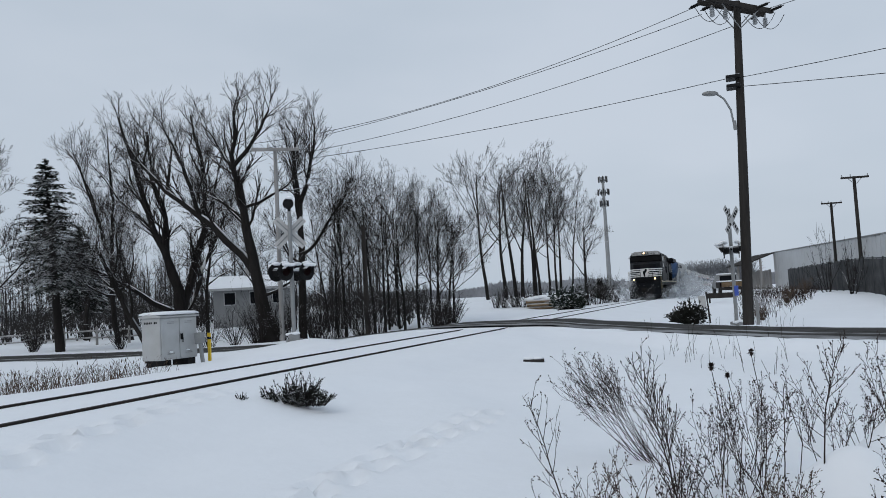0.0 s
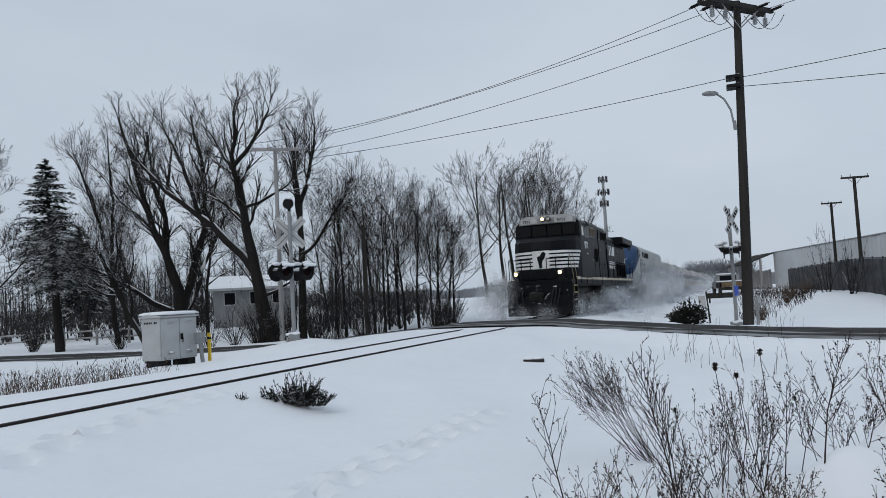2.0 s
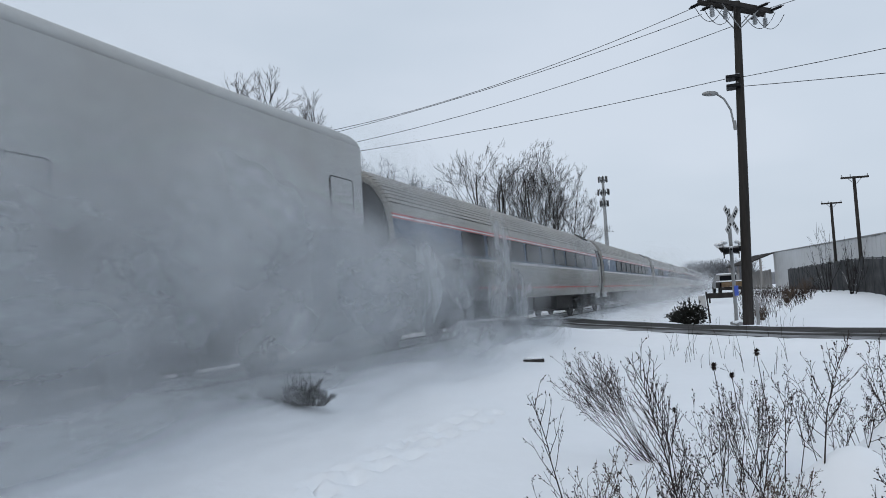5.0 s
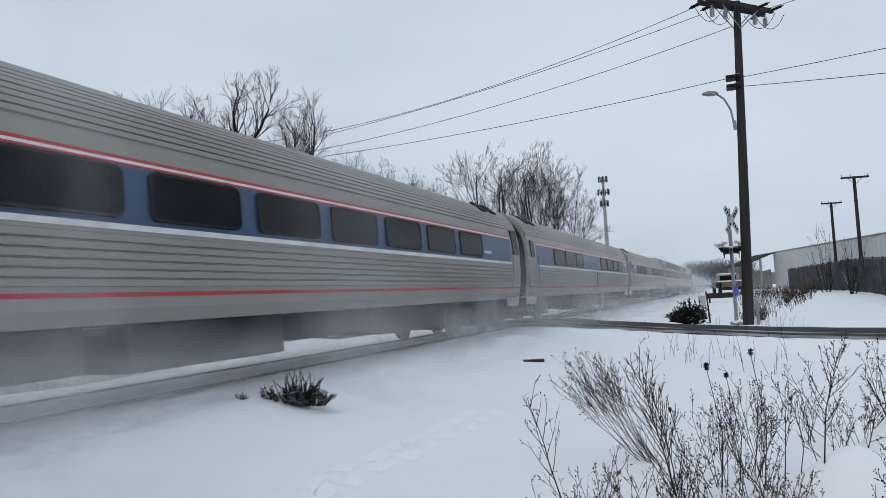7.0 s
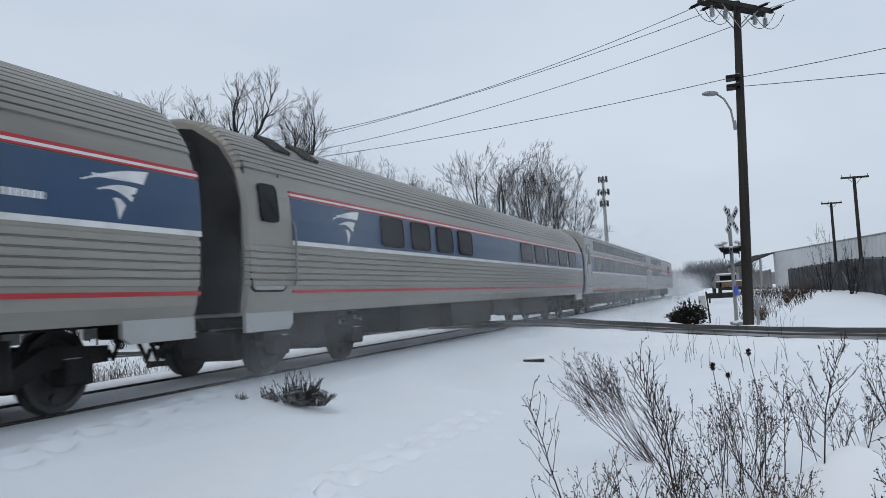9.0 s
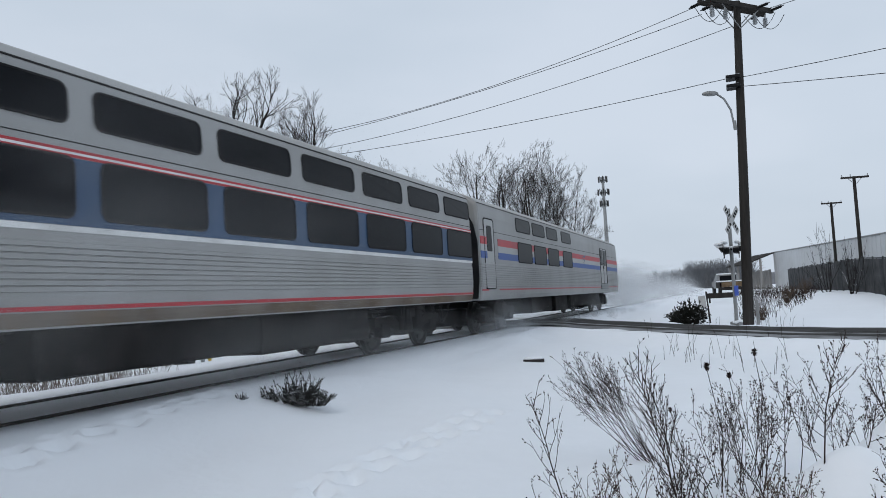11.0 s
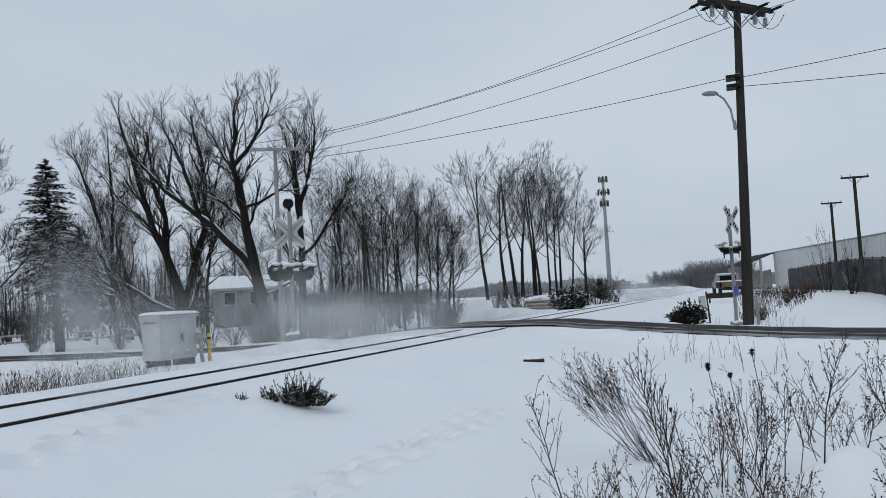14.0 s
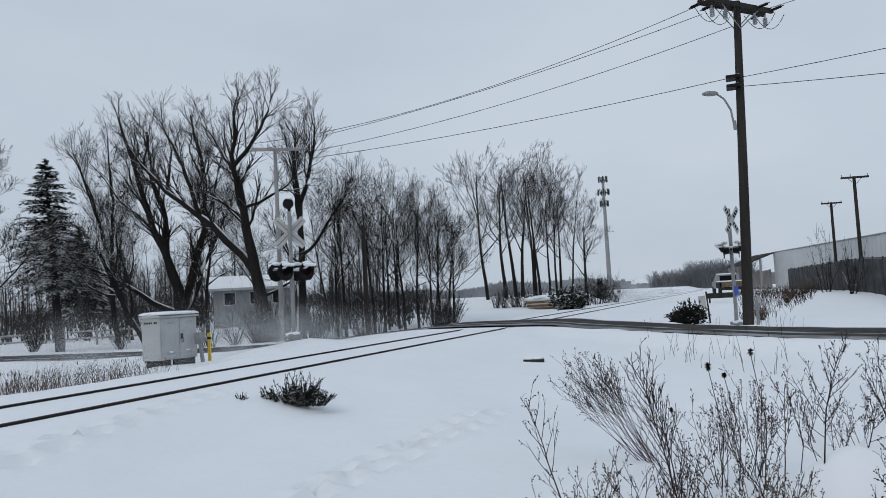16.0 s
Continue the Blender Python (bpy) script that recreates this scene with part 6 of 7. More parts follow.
def utility_pole():
    x, y = 0.31, 27.0
    z0 = gz(x, y) - 0.1
    t = thing("utility_pole", pose(x, y, z0), "tall dark wooden utility pole with double crossarm and street lamp", "utility pole")
    H = 10.25 - z0
    bm = B()
    tube(bm, [(0, 0, 0), (0.22, -0.03, H * 0.5), (0.42, -0.08, H)], [0.175, 0.145, 0.11], 12)
    part("post", bm, "pole", t)
    c = Vector((0.40, -0.1, H - 0.18))
    u = Vector((0.657, 0.754, 0)).normalized()
    n = Vector((-u.y, u.x, 0))
    for k in (-1, 1):
        bm = B()
        o = c + n * 0.16 * k
        m = Matrix.Translation(o) @ Matrix(((u.x, n.x, 0, 0), (u.y, n.y, 0, 0), (0, 0, 1, 0), (0, 0, 0, 1)))
        box(bm, -1.55, 1.55, -0.055, 0.055, -0.075, 0.075, 0.01, m=m)
        part("crossarm", bm, "pole", t)
        bm = B()
        for s in (-1, 1):
            rod(bm, o + u * 0.85 * s - Vector((0, 0, 0.06)), c - Vector((0, 0, 0.75)) + n * 0.1 * k, 0.018, n=6)
        part("brace", bm, "galv", t)
    for s, k in ((-1.42, 1), (-0.9, 1), (1.42, 1), (-1.42, -1), (0.75, -1), (1.42, -1)):
        p = c + u * s + n * 0.2 * k
        bm = B()
        d = n * k
        for j in range(5):
            q = p + d * (0.06 + 0.075 * j)
            rod(bm, q, q + d * 0.045, 0.062, 0.045)
        rod(bm, p, p + d * 0.5, 0.02)
        part("strain_insulator", bm, "black", t)
    for s in (-1.15, -0.55, 0.85, 1.35):
        p = c + u * s - Vector((0, 0, 0.1))
        bm = B()
        rod(bm, p, p - Vector((0, 0, 0.12)), 0.03)
        for j in range(4):
            q = p - Vector((0, 0, 0.12 + 0.07 * j))
            rod(bm, q, q - Vector((0, 0, 0.05)), 0.085, 0.06, 10)
        part("cutout_insulator", bm, "ceramic", t)
    for s0, s1, dip in ((-1.6, -0.9, 0.55), (-1.2, -0.4, 0.6), (0.7, 1.5, 0.5), (1.3, 1.95, 0.45)):
        bm = B()
        pts = [c + u * (s0 + (s1 - s0) * k / 8) + n * 0.3 * (1 - 2 * k / 8) - Vector((0, 0, 0.1 + dip * 4 * (k / 8) * (1 - k / 8))) for k in range(9)]
        tube(bm, pts, 0.011, 5)
        part("jumper_wire", bm, "wire", t)
    for z in (7.72 - z0, 7.42 - z0):
        bm = B()
        box(bm, -0.10, 0.34, -0.46, 0.12, z - 0.05, z + 0.05, 0.02)
        part("clamp", bm, "black", t)
    bm = B()
    zb = 6.15 - z0
    tube(bm, [(0.05, -0.2, zb), (-0.02, -0.32, zb + 0.5), (-0.2, -0.46, zb + 0.85), (-0.42, -0.55, zb + 1.03)], 0.032, 8)
    rod(bm, (0.08, -0.19, zb - 0.15), (0.06, -0.2, zb + 0.15), 0.06)
    part("lamp_arm", bm, "galv", t)
    bm = B()
    d = Vector((-0.85, -0.4, 0.0)).normalized()
    o = Vector((-0.38, -0.53, zb + 1.03))
    rings = []
    sidev = Vector((-d.y, d.x, 0))
    for s, w, h in ((0.0, 0.05, 0.05), (0.12, 0.11, 0.09), (0.30, 0.14, 0.10), (0.46, 0.10, 0.07), (0.52, 0.03, 0.03)):
        rings.append([o + d * s + sidev * w * math.cos(a) + Vector((0, 0, h * math.sin(a) * (1.0 if math.sin(a) > 0 else 0.7))) for a in np.linspace(0, 2 * math.pi, 10, endpoint=False)])
    loft(bm, rings)
    bmesh.ops.recalc_face_normals(bm, faces=bm.faces)
    part("lamp_head", bm, "galv", t, "grey cobra-head street lamp, unlit", True)
    bm = B()
    box(bm, 0.26, 0.36, -0.06, 0.10, 0.1, 1.1, 0.02)
    part("ground_guard", bm, "galv", t)
    return t


def crossing_mast(x, y, z, turn, height, label, bell, sign, light_z, buck_z, back, light_turn=0):
    t = thing("crossing_signal", pose(x, y, z, 0, 0, turn), label, "crossing signal", "crossing signals")
    bm = B()
    tube(bm, [(0, 0, 0), (0, 0, height)], 0.062, 12)
    part("mast", bm, "galv", t)
    bm = B()
    box(bm, -0.17, 0.17, -0.17, 0.17, -0.05, 0.24, 0.03)
    for a in (-0.2, 0.2):
        box(bm, a - 0.05, a + 0.05, -0.24, 0.24, -0.05, 0.06)
    part("base", bm, "galv", t)
    snow_cap(t, [(0.05, -0.1, 0.24), (-0.12, -0.05, 0.22)], 0.10)
    # crossbuck: two blades
    for k, a in enumerate((45, -45)):
        bm = B()
        box(bm, -0.61, 0.61, -0.008, 0.008, -0.115, 0.115, 0.006, m=pose(0, -0.09 - 0.02 * k if not back else 0.075 + 0.018 * k, buck_z, 0, a, 0))
        bl = part("crossbuck_blade", bm, "xbuck", t, "worn white crossbuck blade")
        bm = B()
        if not back:
            for j in range(8):
                xx = -0.5 + 0.135 * j
                if 0.36 < j / 7 < 0.64 and k:
                    continue
                box(bm, xx - 0.04, xx + 0.04, -0.004, 0.004, -0.06, 0.06, m=pose(0, -0.105 - 0.02 * k, buck_z, 0, a, 0))
            part("lettering", bm, "black", bl)
        else:
            box(bm, -0.56, 0.56, -0.006, 0.006, -0.02, 0.02, m=pose(0, 0.062 + 0.018 * k, buck_z, 0, a, 0))
            part("stiffener", bm, "galv", bl)
    # crossarm with two pairs of lamps
    swing = Matrix.Rotation(radians(light_turn), 4, "Z")
    first = set(t.children_recursive)
    bm = B()
    rod(bm, (-0.42, 0, light_z), (0.42, 0, light_z), 0.035)
    part("light_arm", bm, "black", t)
    for sx in (-0.40, 0.40):
        for d in (-1, 1):
            bm = B()
            rod(bm, (sx, d * 0.06, light_z), (sx, d * 0.26, light_z), 0.12, 0.15, 14)
            rod(bm, (sx, d * 0.235, light_z), (sx, d * 0.25, light_z), 0.29, n=20)
            for j in range(9):
                a0 = radians(-20 + 220 * j / 9)
                a1 = radians(-20 + 220 * (j + 1) / 9)
                loft(bm, [[(sx + 0.165 * math.cos(a), d * 0.25, light_z + 0.165 * math.sin(a)) for a in (a0, a1)],
                          [(sx + 0.165 * math.cos(a), d * (0.25 + 0.26 * (0.35 + 0.65 * math.sin(max(0.05, (a0 + a1) / 2 if a0 > 0 else 0.05)))), light_z + 0.165 * math.sin(a)) for a in (a0, a1)]], closed=False)
            lm = part("flasher", bm, "black", t, "black flasher unit with hood, unlit")
            bm = B()
            rod(bm, (sx, d * 0.255, light_z), (sx, d * 0.262, light_z), 0.14, n=16)
            part("lens", bm, M["red_lens"], lm)
            snow_cap(lm, [(sx - 0.05, d * 0.36, light_z + 0.20), (sx + 0.08, d * 0.42, light_z + 0.19), (sx, d * 0.22, light_z + 0.26)], 0.10)
    snow_cap(t, [(-0.2, 0, light_z + 0.06), (0.0, 0.05, light_z + 0.07), (0.22, 0, light_z + 0.06)], 0.09)
    for o in t.children:
        if o not in first:
            o.matrix_basis = swing
    if bell:
        bm = B()
        rod(bm, (0, 0, height - 0.02), (0, 0, height + 0.14), 0.05)
        rod(bm, (-0.02, -0.07, height + 0.24), (-0.02, 0.03, height + 0.24), 0.17, 0.13, 16)
        rod(bm, (0.02, 0.03, height + 0.24), (0.02, 0.12, height + 0.24), 0.09)
        part("bell", bm, "black", t, "black electric bell")
        snow_cap(t, [(0.02, 0.0, height + 0.42)], 0.10)
    if sign:
        bm = B()
        box(bm, -0.13, 0.15, -0.075, -0.065, 1.12, 1.47, 0.005)
        part("notice", bm, "blue_sign", t, "small blue notice plate")
    return t


def equipment_cabinet():
    x, y = -15.68, 18.70
    z = gz(x, y)
    z0 = -0.40
    t = thing("signal_cabinet", pose(x, y, z0, 0, 0, -3), "pale grey metal signal cabinet with double doors and snowy roof", "equipment cabinet")
    bm = B()
    box(bm, -0.34, 0.34, -0.76, 0.76, 0.10, 1.32, 0.015)
    part("body", bm, "alu", t)
    bm = B()
    loft(bm, [[(-0.40, yy, 1.32), (0.40, yy, 1.32), (0.42, yy, 1.36), (0.0, yy, 1.44), (-0.42, yy, 1.36)] for yy in (-0.81, 0.81)])
    bmesh.ops.recalc_face_normals(bm, faces=bm.faces)
    part("roof", bm, "alu", t)
    for y0, y1 in ((-0.72, -0.01), (0.01, 0.72)):
        bm = B()
        box(bm, 0.34, 0.365, y0, y1, 0.14, 1.29, 0.008)
        d = part("door", bm, "alu", t)
        for zz in (0.26, 0.30, 1.14, 1.18):
            bm = B()
            box(bm, 0.362, 0.374, (y0 + y1) / 2 - 0.14, (y0 + y1) / 2 + 0.14, zz, zz + 0.014)
            part("louvre", bm, "galv", d)
    bm = B()
    box(bm, 0.365, 0.41, 0.03, 0.11, 0.66, 0.84, 0.012)
    tube(bm, [(0.40, 0.07, 0.8), (0.43, 0.07, 0.7), (0.42, 0.07, 0.58)], 0.014, 6)
    part("door_handle", bm, "black", t)
    bm = B()
    for k in range(8):
        if k != 5:
            box(bm, -0.24 + 0.062 * k, -0.20 + 0.062 * k, -0.766, -0.757, 1.15, 1.21)
    part("lettering", bm, "black", t)
    for yy in (-0.6, -0.35, 0.45):
        bm = B()
        box(bm, -0.3, 0.3, yy - 0.06, yy + (0.06 if yy < 0 else 0.26), -0.12, 0.10, 0.01)
        part("foot", bm, "black", t)
    bm = B()
    rings = []
    for k, (w, h) in enumerate(((1.0, 0.0), (0.98, 0.045), (0.85, 0.085), (0.4, 0.10))):
        rings.append([(0.41 * w * a, 0.80 * w * b, 1.40 + h) for a, b in ((-1, -1), (0, -1.02), (1, -1), (1.02, 0), (1, 1), (0, 1.02), (-1, 1), (-1.02, 0))])
    loft(bm, rings)
    bmesh.ops.recalc_face_normals(bm, faces=bm.faces)
    part("snow_layer", bm, "snow_lump", t, "even layer of snow", True)
    snow_cap(t, [(0.38, -0.38, 0.32), (0.38, 0.30, 0.34)], 0.05)


def marker_posts():
    x, y = -15.18, 19.86
    t = thing("marker_post", pose(x, y, gz(x, y) - 0.05), "flat yellow plastic marker post standing in snow", "marker post")
    bm = B()
    box(bm, -0.05, 0.05, -0.03, 0.03, 0, 0.92, 0.012)
    part("post", bm, "yellow", t)
    bm = B()
    box(bm, -0.052, 0.052, -0.034, 0.034, 0.72, 0.80, 0.004)
    part("dark_band", bm, "black", t)
    x, y = -14.92, 19.2
    t = thing("junction_box", pose(x, y, gz(x, y) - 0.05, 0, -7, 0), "small grey junction box on a leaning post", "junction box")
    bm = B()
    box(bm, -0.045, 0.045, -0.045, 0.045, 0, 0.8, 0.01)
    part("post", bm, "galv", t)
    bm = B()
    box(bm, -0.12, 0.12, -0.10, 0.10, 0.62, 0.95, 0.02)
    part("box", bm, "galv", t)


def crossarm_pole(name, x, y, top, r, arm, turn, material, label, arm_drop=0.12, tilt=0.0):
    z0 = gz(x, y) - 0.1
    t = thing(name, pose(x, y, z0, 0, tilt, turn), label, "utility pole")
    H = top - z0
    bm = B()
    tube(bm, [(0, 0, 0), (0, 0, H)], [r * 1.3, r], 10)
    part("post", bm, material, t)
    if arm:
        bm = B()
        box(bm, -arm, arm, -r - 0.11, -r + 0.01, H - arm_drop - 0.07, H - arm_drop + 0.07, 0.01)
        part("crossarm", bm, material, t)
        for s in (-1, 1):
            bm = B()
            rod(bm, (s * arm * 0.5, -r - 0.05, H - arm_drop - 0.05), (0, -r - 0.03, H - arm_drop - 0.55), 0.02, n=5)
            part("brace", bm, material, t)
        for s in (-0.92, -0.3, 0.92):
            bm = B()
            rod(bm, (s * arm, -r - 0.05, H - arm_drop + 0.06), (s * arm, -r - 0.05, H - arm_drop + 0.24), 0.045, 0.03)
            part("insulator", bm, "ceramic", t)
    return t


def cell_tower():
    x, y = -38.2, 257.0
    t = thing("cell_tower", pose(x, y, 0), "tall dark monopole cell tower with three antenna rings", "cell tower")
    bm = B()
    tube(bm, [(0, 0, 0), (0, 0, 38.5)], [0.8, 0.42], 12)
    part("monopole", bm, "galv", t)
    for z, w in ((37.4, 1.5), (33.2, 1.9), (29.4, 1.4)):
        bm = B()
        for k in range(3):
            a0, a1 = radians(120 * k), radians(120 * (k + 1))
            rod(bm, (w * math.cos(a0), w * math.sin(a0), z), (w * math.cos(a1), w * math.sin(a1), z), 0.12, n=5)
            rod(bm, (0, 0, z), (w * math.cos(a0), w * math.sin(a0), z), 0.12, n=5)
        pl = part("platform", bm, "truck", t)
        for k in range(9):
            a = radians(40 * k)
            bm = B()
            box(bm, -0.15, 0.15, -0.1, 0.1, -1.0, 1.0, 0.05, m=Matrix.Translation((w * math.cos(a) * 0.95, w * math.sin(a) * 0.95, z + 0.2)))
            part("antenna", bm, "fence", pl)


def house():
    a, b = Vector((-34.9, 46.3)), Vector((-30.4, 49.5))
    d = (b - a)
    ang = math.degrees(math.atan2(d.y, d.x))
    z0 = gz(-34, 47.5) - 0.5
    L, D = d.length, 6.5
    t = thing("house", pose(a.x, a.y, z0, 0, 0, ang), "low clapboard house, shadow put into its grey walls, snow on its roof", "house")
    W = 2.55 - z0
    bm = B()
    box(bm, 0, L, 0, D, 0, W)
    wall = part("wall", bm, "siding", t)
    for k in range(int(W / 0.2)):
        bm = B()
        box(bm, -0.015, L + 0.015, -0.018, 0.02, 0.2 * k, 0.2 * k + 0.185)
        part("clapboard", bm, "siding", wall)
    bm = B()
    prism(bm, [(-0.4, W - 0.05), (D / 2, W + 0.95), (D + 0.4, W - 0.05), (D + 0.4, W + 0.10), (D / 2, W + 1.10), (-0.4, W + 0.10)], 0, -0.35, L + 0.35)
    part("roof", bm, "snow_lump", t, "roof under a layer of snow")
    bm = B()
    box(bm, -0.35, L + 0.35, -0.43, -0.37, W - 0.08, W + 0.08)
    part("eaves_board", bm, "alu", t)
    for x in (0.7, 2.5, 4.1):
        bm = B()
        box(bm, x, x + 0.85, -0.05, 0.02, W - 1.15, W - 0.2)
        wd = part("window", bm, "alu", t)
        bm = B()
        box(bm, x + 0.06, x + 0.79, -0.06, -0.03, W - 1.09, W - 0.26)
        part("pane", bm, "glassdark", wd)
    bm = B()
    box(bm, 2.3, 2.8, D / 2 - 0.3, D / 2 + 0.3, W + 1.0, W + 2.0, 0.02)
    part("chimney", bm, "pole_grey", t)


def warehouse():
    c, r = Vector((5.0, 110.0)), Vector((20.0, 49.6))
    d = r - c
    L = d.length
    ang = math.degrees(math.atan2(d.y, d.x))
    t = thing("warehouse", pose(c.x, c.y, -0.4, 0, 0, ang), "long pale steel-clad warehouse with an open canopy end", "warehouse")
    H = 5.15
    bm = B()
    box(bm, 0, L, 0, 14.0, 0, H)
    wall = part("wall", bm, "steelwall", t)
    n = int(L / 0.9)
    for k in range(n):
        bm = B()
        x = L * k / n
        box(bm, x, x + L / n - 0.06, -0.035, 0.02, 0, H - 0.02)
        part("cladding_panel", bm, "steelwall", wall)
    bm = B()
    box(bm, -0.2, L + 0.2, -0.12, 14.0, H, H + 0.14, 0.03)
    part("roof_edge", bm, "galv", t)
    # open lean-to on the far end
    bm = B()
    prism(bm, [(-3.9, 3.75), (0.0, H - 0.02), (0.0, H + 0.12), (-3.9, 3.9)], 0, -9.0, 0.6)
    part("canopy_roof", bm, "pole", t, "dark canopy roof")
    for y in (-3.6, -1.8):
        for x in (0.3, -4.0, -8.5):
            bm = B()
            box(bm, x - 0.12, x + 0.12, y - 0.12, y + 0.12, 0, 3.75 + (y + 3.9) * 0.33)
            part("canopy_post", bm, "pole_grey", t)
    for k in range(9):
        bm = B()
        box(bm, -1.5, -1.42, -3.6 + 0.4 * k, -3.6 + 0.4 * k + 0.36, 0.0, 2.9 + 0.08 * (k % 3))
        part("board", bm, "pole_grey", t)


def fence():
    pts = [Vector((8.3, 36.0)), Vector((7.7, 48.4)), Vector((6.8, 65.6)), Vector((5.3, 89.0))]
    t = thing("yard_fence", pose(0, 0, 0), "tall dark slatted chain-link yard fence", "fence")
    for a, b in zip(pts, pts[1:]):
        L = (b - a).length
        n = int(L / 2.4)
        for k in range(n):
            p, q = a.lerp(b, k / n), a.lerp(b, (k + 1) / n)
            z = gz(p.x, p.y)
            z2 = gz(q.x, q.y)
            bm = B()
            rod(bm, (p.x, p.y, z - 0.1), (p.x, p.y, z + 2.2), 0.045, n=6)
            part("post", bm, "fence", t)
            bm = B()
            rod(bm, (p.x, p.y, z + 2.12), (q.x, q.y, z2 + 2.12), 0.028, n=5)
            rod(bm, (p.x, p.y, z + 1.1), (q.x, q.y, z2 + 1.1), 0.022, n=5)
            part("top_rail", bm, "fence", t)
            m = 12
            for j in range(m):
                bm = B()
                u, v = p.lerp(q, (j + 0.06) / m), p.lerp(q, (j + 0.90) / m)
                zz = z + (z2 - z) * j / m
                loft(bm, [[(u.x - 0.012, u.y, zz + h), (v.x - 0.012, v.y, zz + h), (v.x + 0.012, v.y, zz + h), (u.x + 0.012, u.y, zz + h)] for h in (0.05, 2.08)])
                part("slat", bm, "fence", t)


def rail_fence():
    t = thing("split_rail_fence", pose(0, 0, 0), "old split-rail fence lying in the snow at the wood's edge", "fence")
    a, b = Vector((-40.5, 33.5)), Vector((-31.0, 39.0))
    for k in range(6):
        p, q = a.lerp(b, k / 6), a.lerp(b, (k + 1) / 6)
        z, z2 = gz(p.x, p.y), gz(q.x, q.y)
        bm = B()
        rod(bm, (p.x, p.y, z - 0.1), (p.x, p.y, z + 1.05), 0.08, 0.07, 6)
        part("post", bm, "pole_grey", t)
        for h in (0.42, 0.82):
            bm = B()
            rod(bm, (p.x, p.y, z + h), (q.x, q.y, z2 + h + 0.03), 0.055, n=6)
            part("rail", bm, "pole_grey", t)


def parked_truck():
    x, y = -0.15, 63.0
    t = thing("parked_pickup", pose(x, y, gz(x, y), 0, 0, 8), "old parked pickup truck under snow, seen from its tail", "pickup truck")
    bm = B()
    box(bm, -0.95, 0.95, 0.0, 2.3, 0.55, 1.05, 0.06)
    part("bed", bm, "pole", t)
    bm = B()
    loft(bm, [[(-0.9, yy0, 0.55), (0.9, yy0, 0.55), (0.9, yy0, 1.1), (0.72, yy0 + (0.1 if yy0 < 3 else -0.3), 1.62), (-0.72, yy0 + (0.1 if yy0 < 3 else -0.3), 1.62), (-0.9, yy0, 1.1)] for yy0 in (2.3, 4.2)])
    box(bm, -0.9, 0.9, 4.2, 5.4, 0.55, 1.08, 0.06)
    bmesh.ops.recalc_face_normals(bm, faces=bm.faces)
    cab = part("cab", bm, "galv", t)
    bm = B()
    box(bm, -0.62, 0.62, 2.30, 2.40, 1.14, 1.52, 0.02)
    part("rear_window", bm, "glassdark", cab)
    bm = B()
    box(bm, -0.95, 0.95, -0.18, -0.02, 0.40, 0.58, 0.03)
    part("bumper", bm, "pole", t)
    bm = B()
    box(bm, -0.80, 0.80, -0.012, 0.01, 0.64, 1.0, 0.02)
    part("tailgate", bm, "lumber", t)
    for s in (-1, 1):
        bm = B()
        box(bm, s * 0.93, s * 0.82, -0.02, 0.01, 0.68, 0.95, 0.01)
        part("tail_light", bm, M["red_lens"], t)
        for yy in (0.9, 4.6):
            bm = B()
            rod(bm, (s * 0.72, yy, 0.36), (s * 0.94, yy, 0.36), 0.36, n=18)
            w = part("wheel", bm, "rubber", t)
            bm = B()
            rod(bm, (s * 0.90, yy, 0.36), (s * 0.95, yy, 0.36), 0.2, n=12)
            part("rim", bm, "galv", w)
    bm = B()
    box(bm, -0.70, 0.70, 2.5, 3.9, 1.60, 1.72, 0.05)
    box(bm, -0.95, 0.95, 0.0, 2.3, 1.03, 1.12, 0.04)
    part("snow_layer", bm, "snow_lump", t, "layer of snow on roof and bed")
    bm = B()
    box(bm, -1.65, 0.05, 50.0, 50.1, 0.20, 0.52, 0.02)
    o = link("plank_barrier", bm, "pole")
    bm = B()
    for xx in (-1.5, -0.1):
        box(bm, xx - 0.05, xx + 0.05, 50.1, 50.2, gz(xx, 50) - 0.1, 0.45)
    part("post", bm, "pole", o)
    tagged(o, "low weathered plank barrier edged with snow", "barrier")


def lumber_pile():
    x, y = -12.1, 54.6
    t = thing("lumber_pile", pose(x, y, gz(x, y), 0, 0, 13), "pile of old timbers and poles under snow", "lumber pile")
    rng = np.random.default_rng(3)
    for k in range(14):
        bm = B()
        zz = 0.12 + 0.24 * (k // 5)
        yy = -0.6 + 0.3 * (k % 5) + rng.normal(0, 0.05)
        rod(bm, (-1.9 + rng.normal(0, 0.3), yy, zz), (1.7 + rng.normal(0, 0.3), yy, zz + 0.05), 0.12, 0.10, 8)
        part("timber", bm, "lumber", t)
    bm = B()
    for k in range(12):
        bmesh.ops.create_icosphere(bm, subdivisions=2, radius=0.36, matrix=Matrix.Translation((-1.7 + 0.3 * k, rng.normal(0, 0.2), 0.82 + rng.normal(0, 0.05))) @ Matrix.Diagonal((1.3, 1.5, 0.45, 1)))
    part("snow_layer", bm, "snow_lump", t, "rounded layer of snow", True)


def buried_board():
    x, y = -3.93, 15.5
    t = thing("buried_board", pose(x, y, gz(x, y) + 0.02, 0, 0, 12), "short dark board half buried in the snow", "board")
    bm = B()
    box(bm, -0.21, 0.21, -0.10, 0.10, -0.04, 0.035, 0.008)
    part("board", bm, "pole", t)
    snow_cap(t, [(-0.08, 0.02, 0.05), (0.07, 0.03, 0.045)], 0.09)


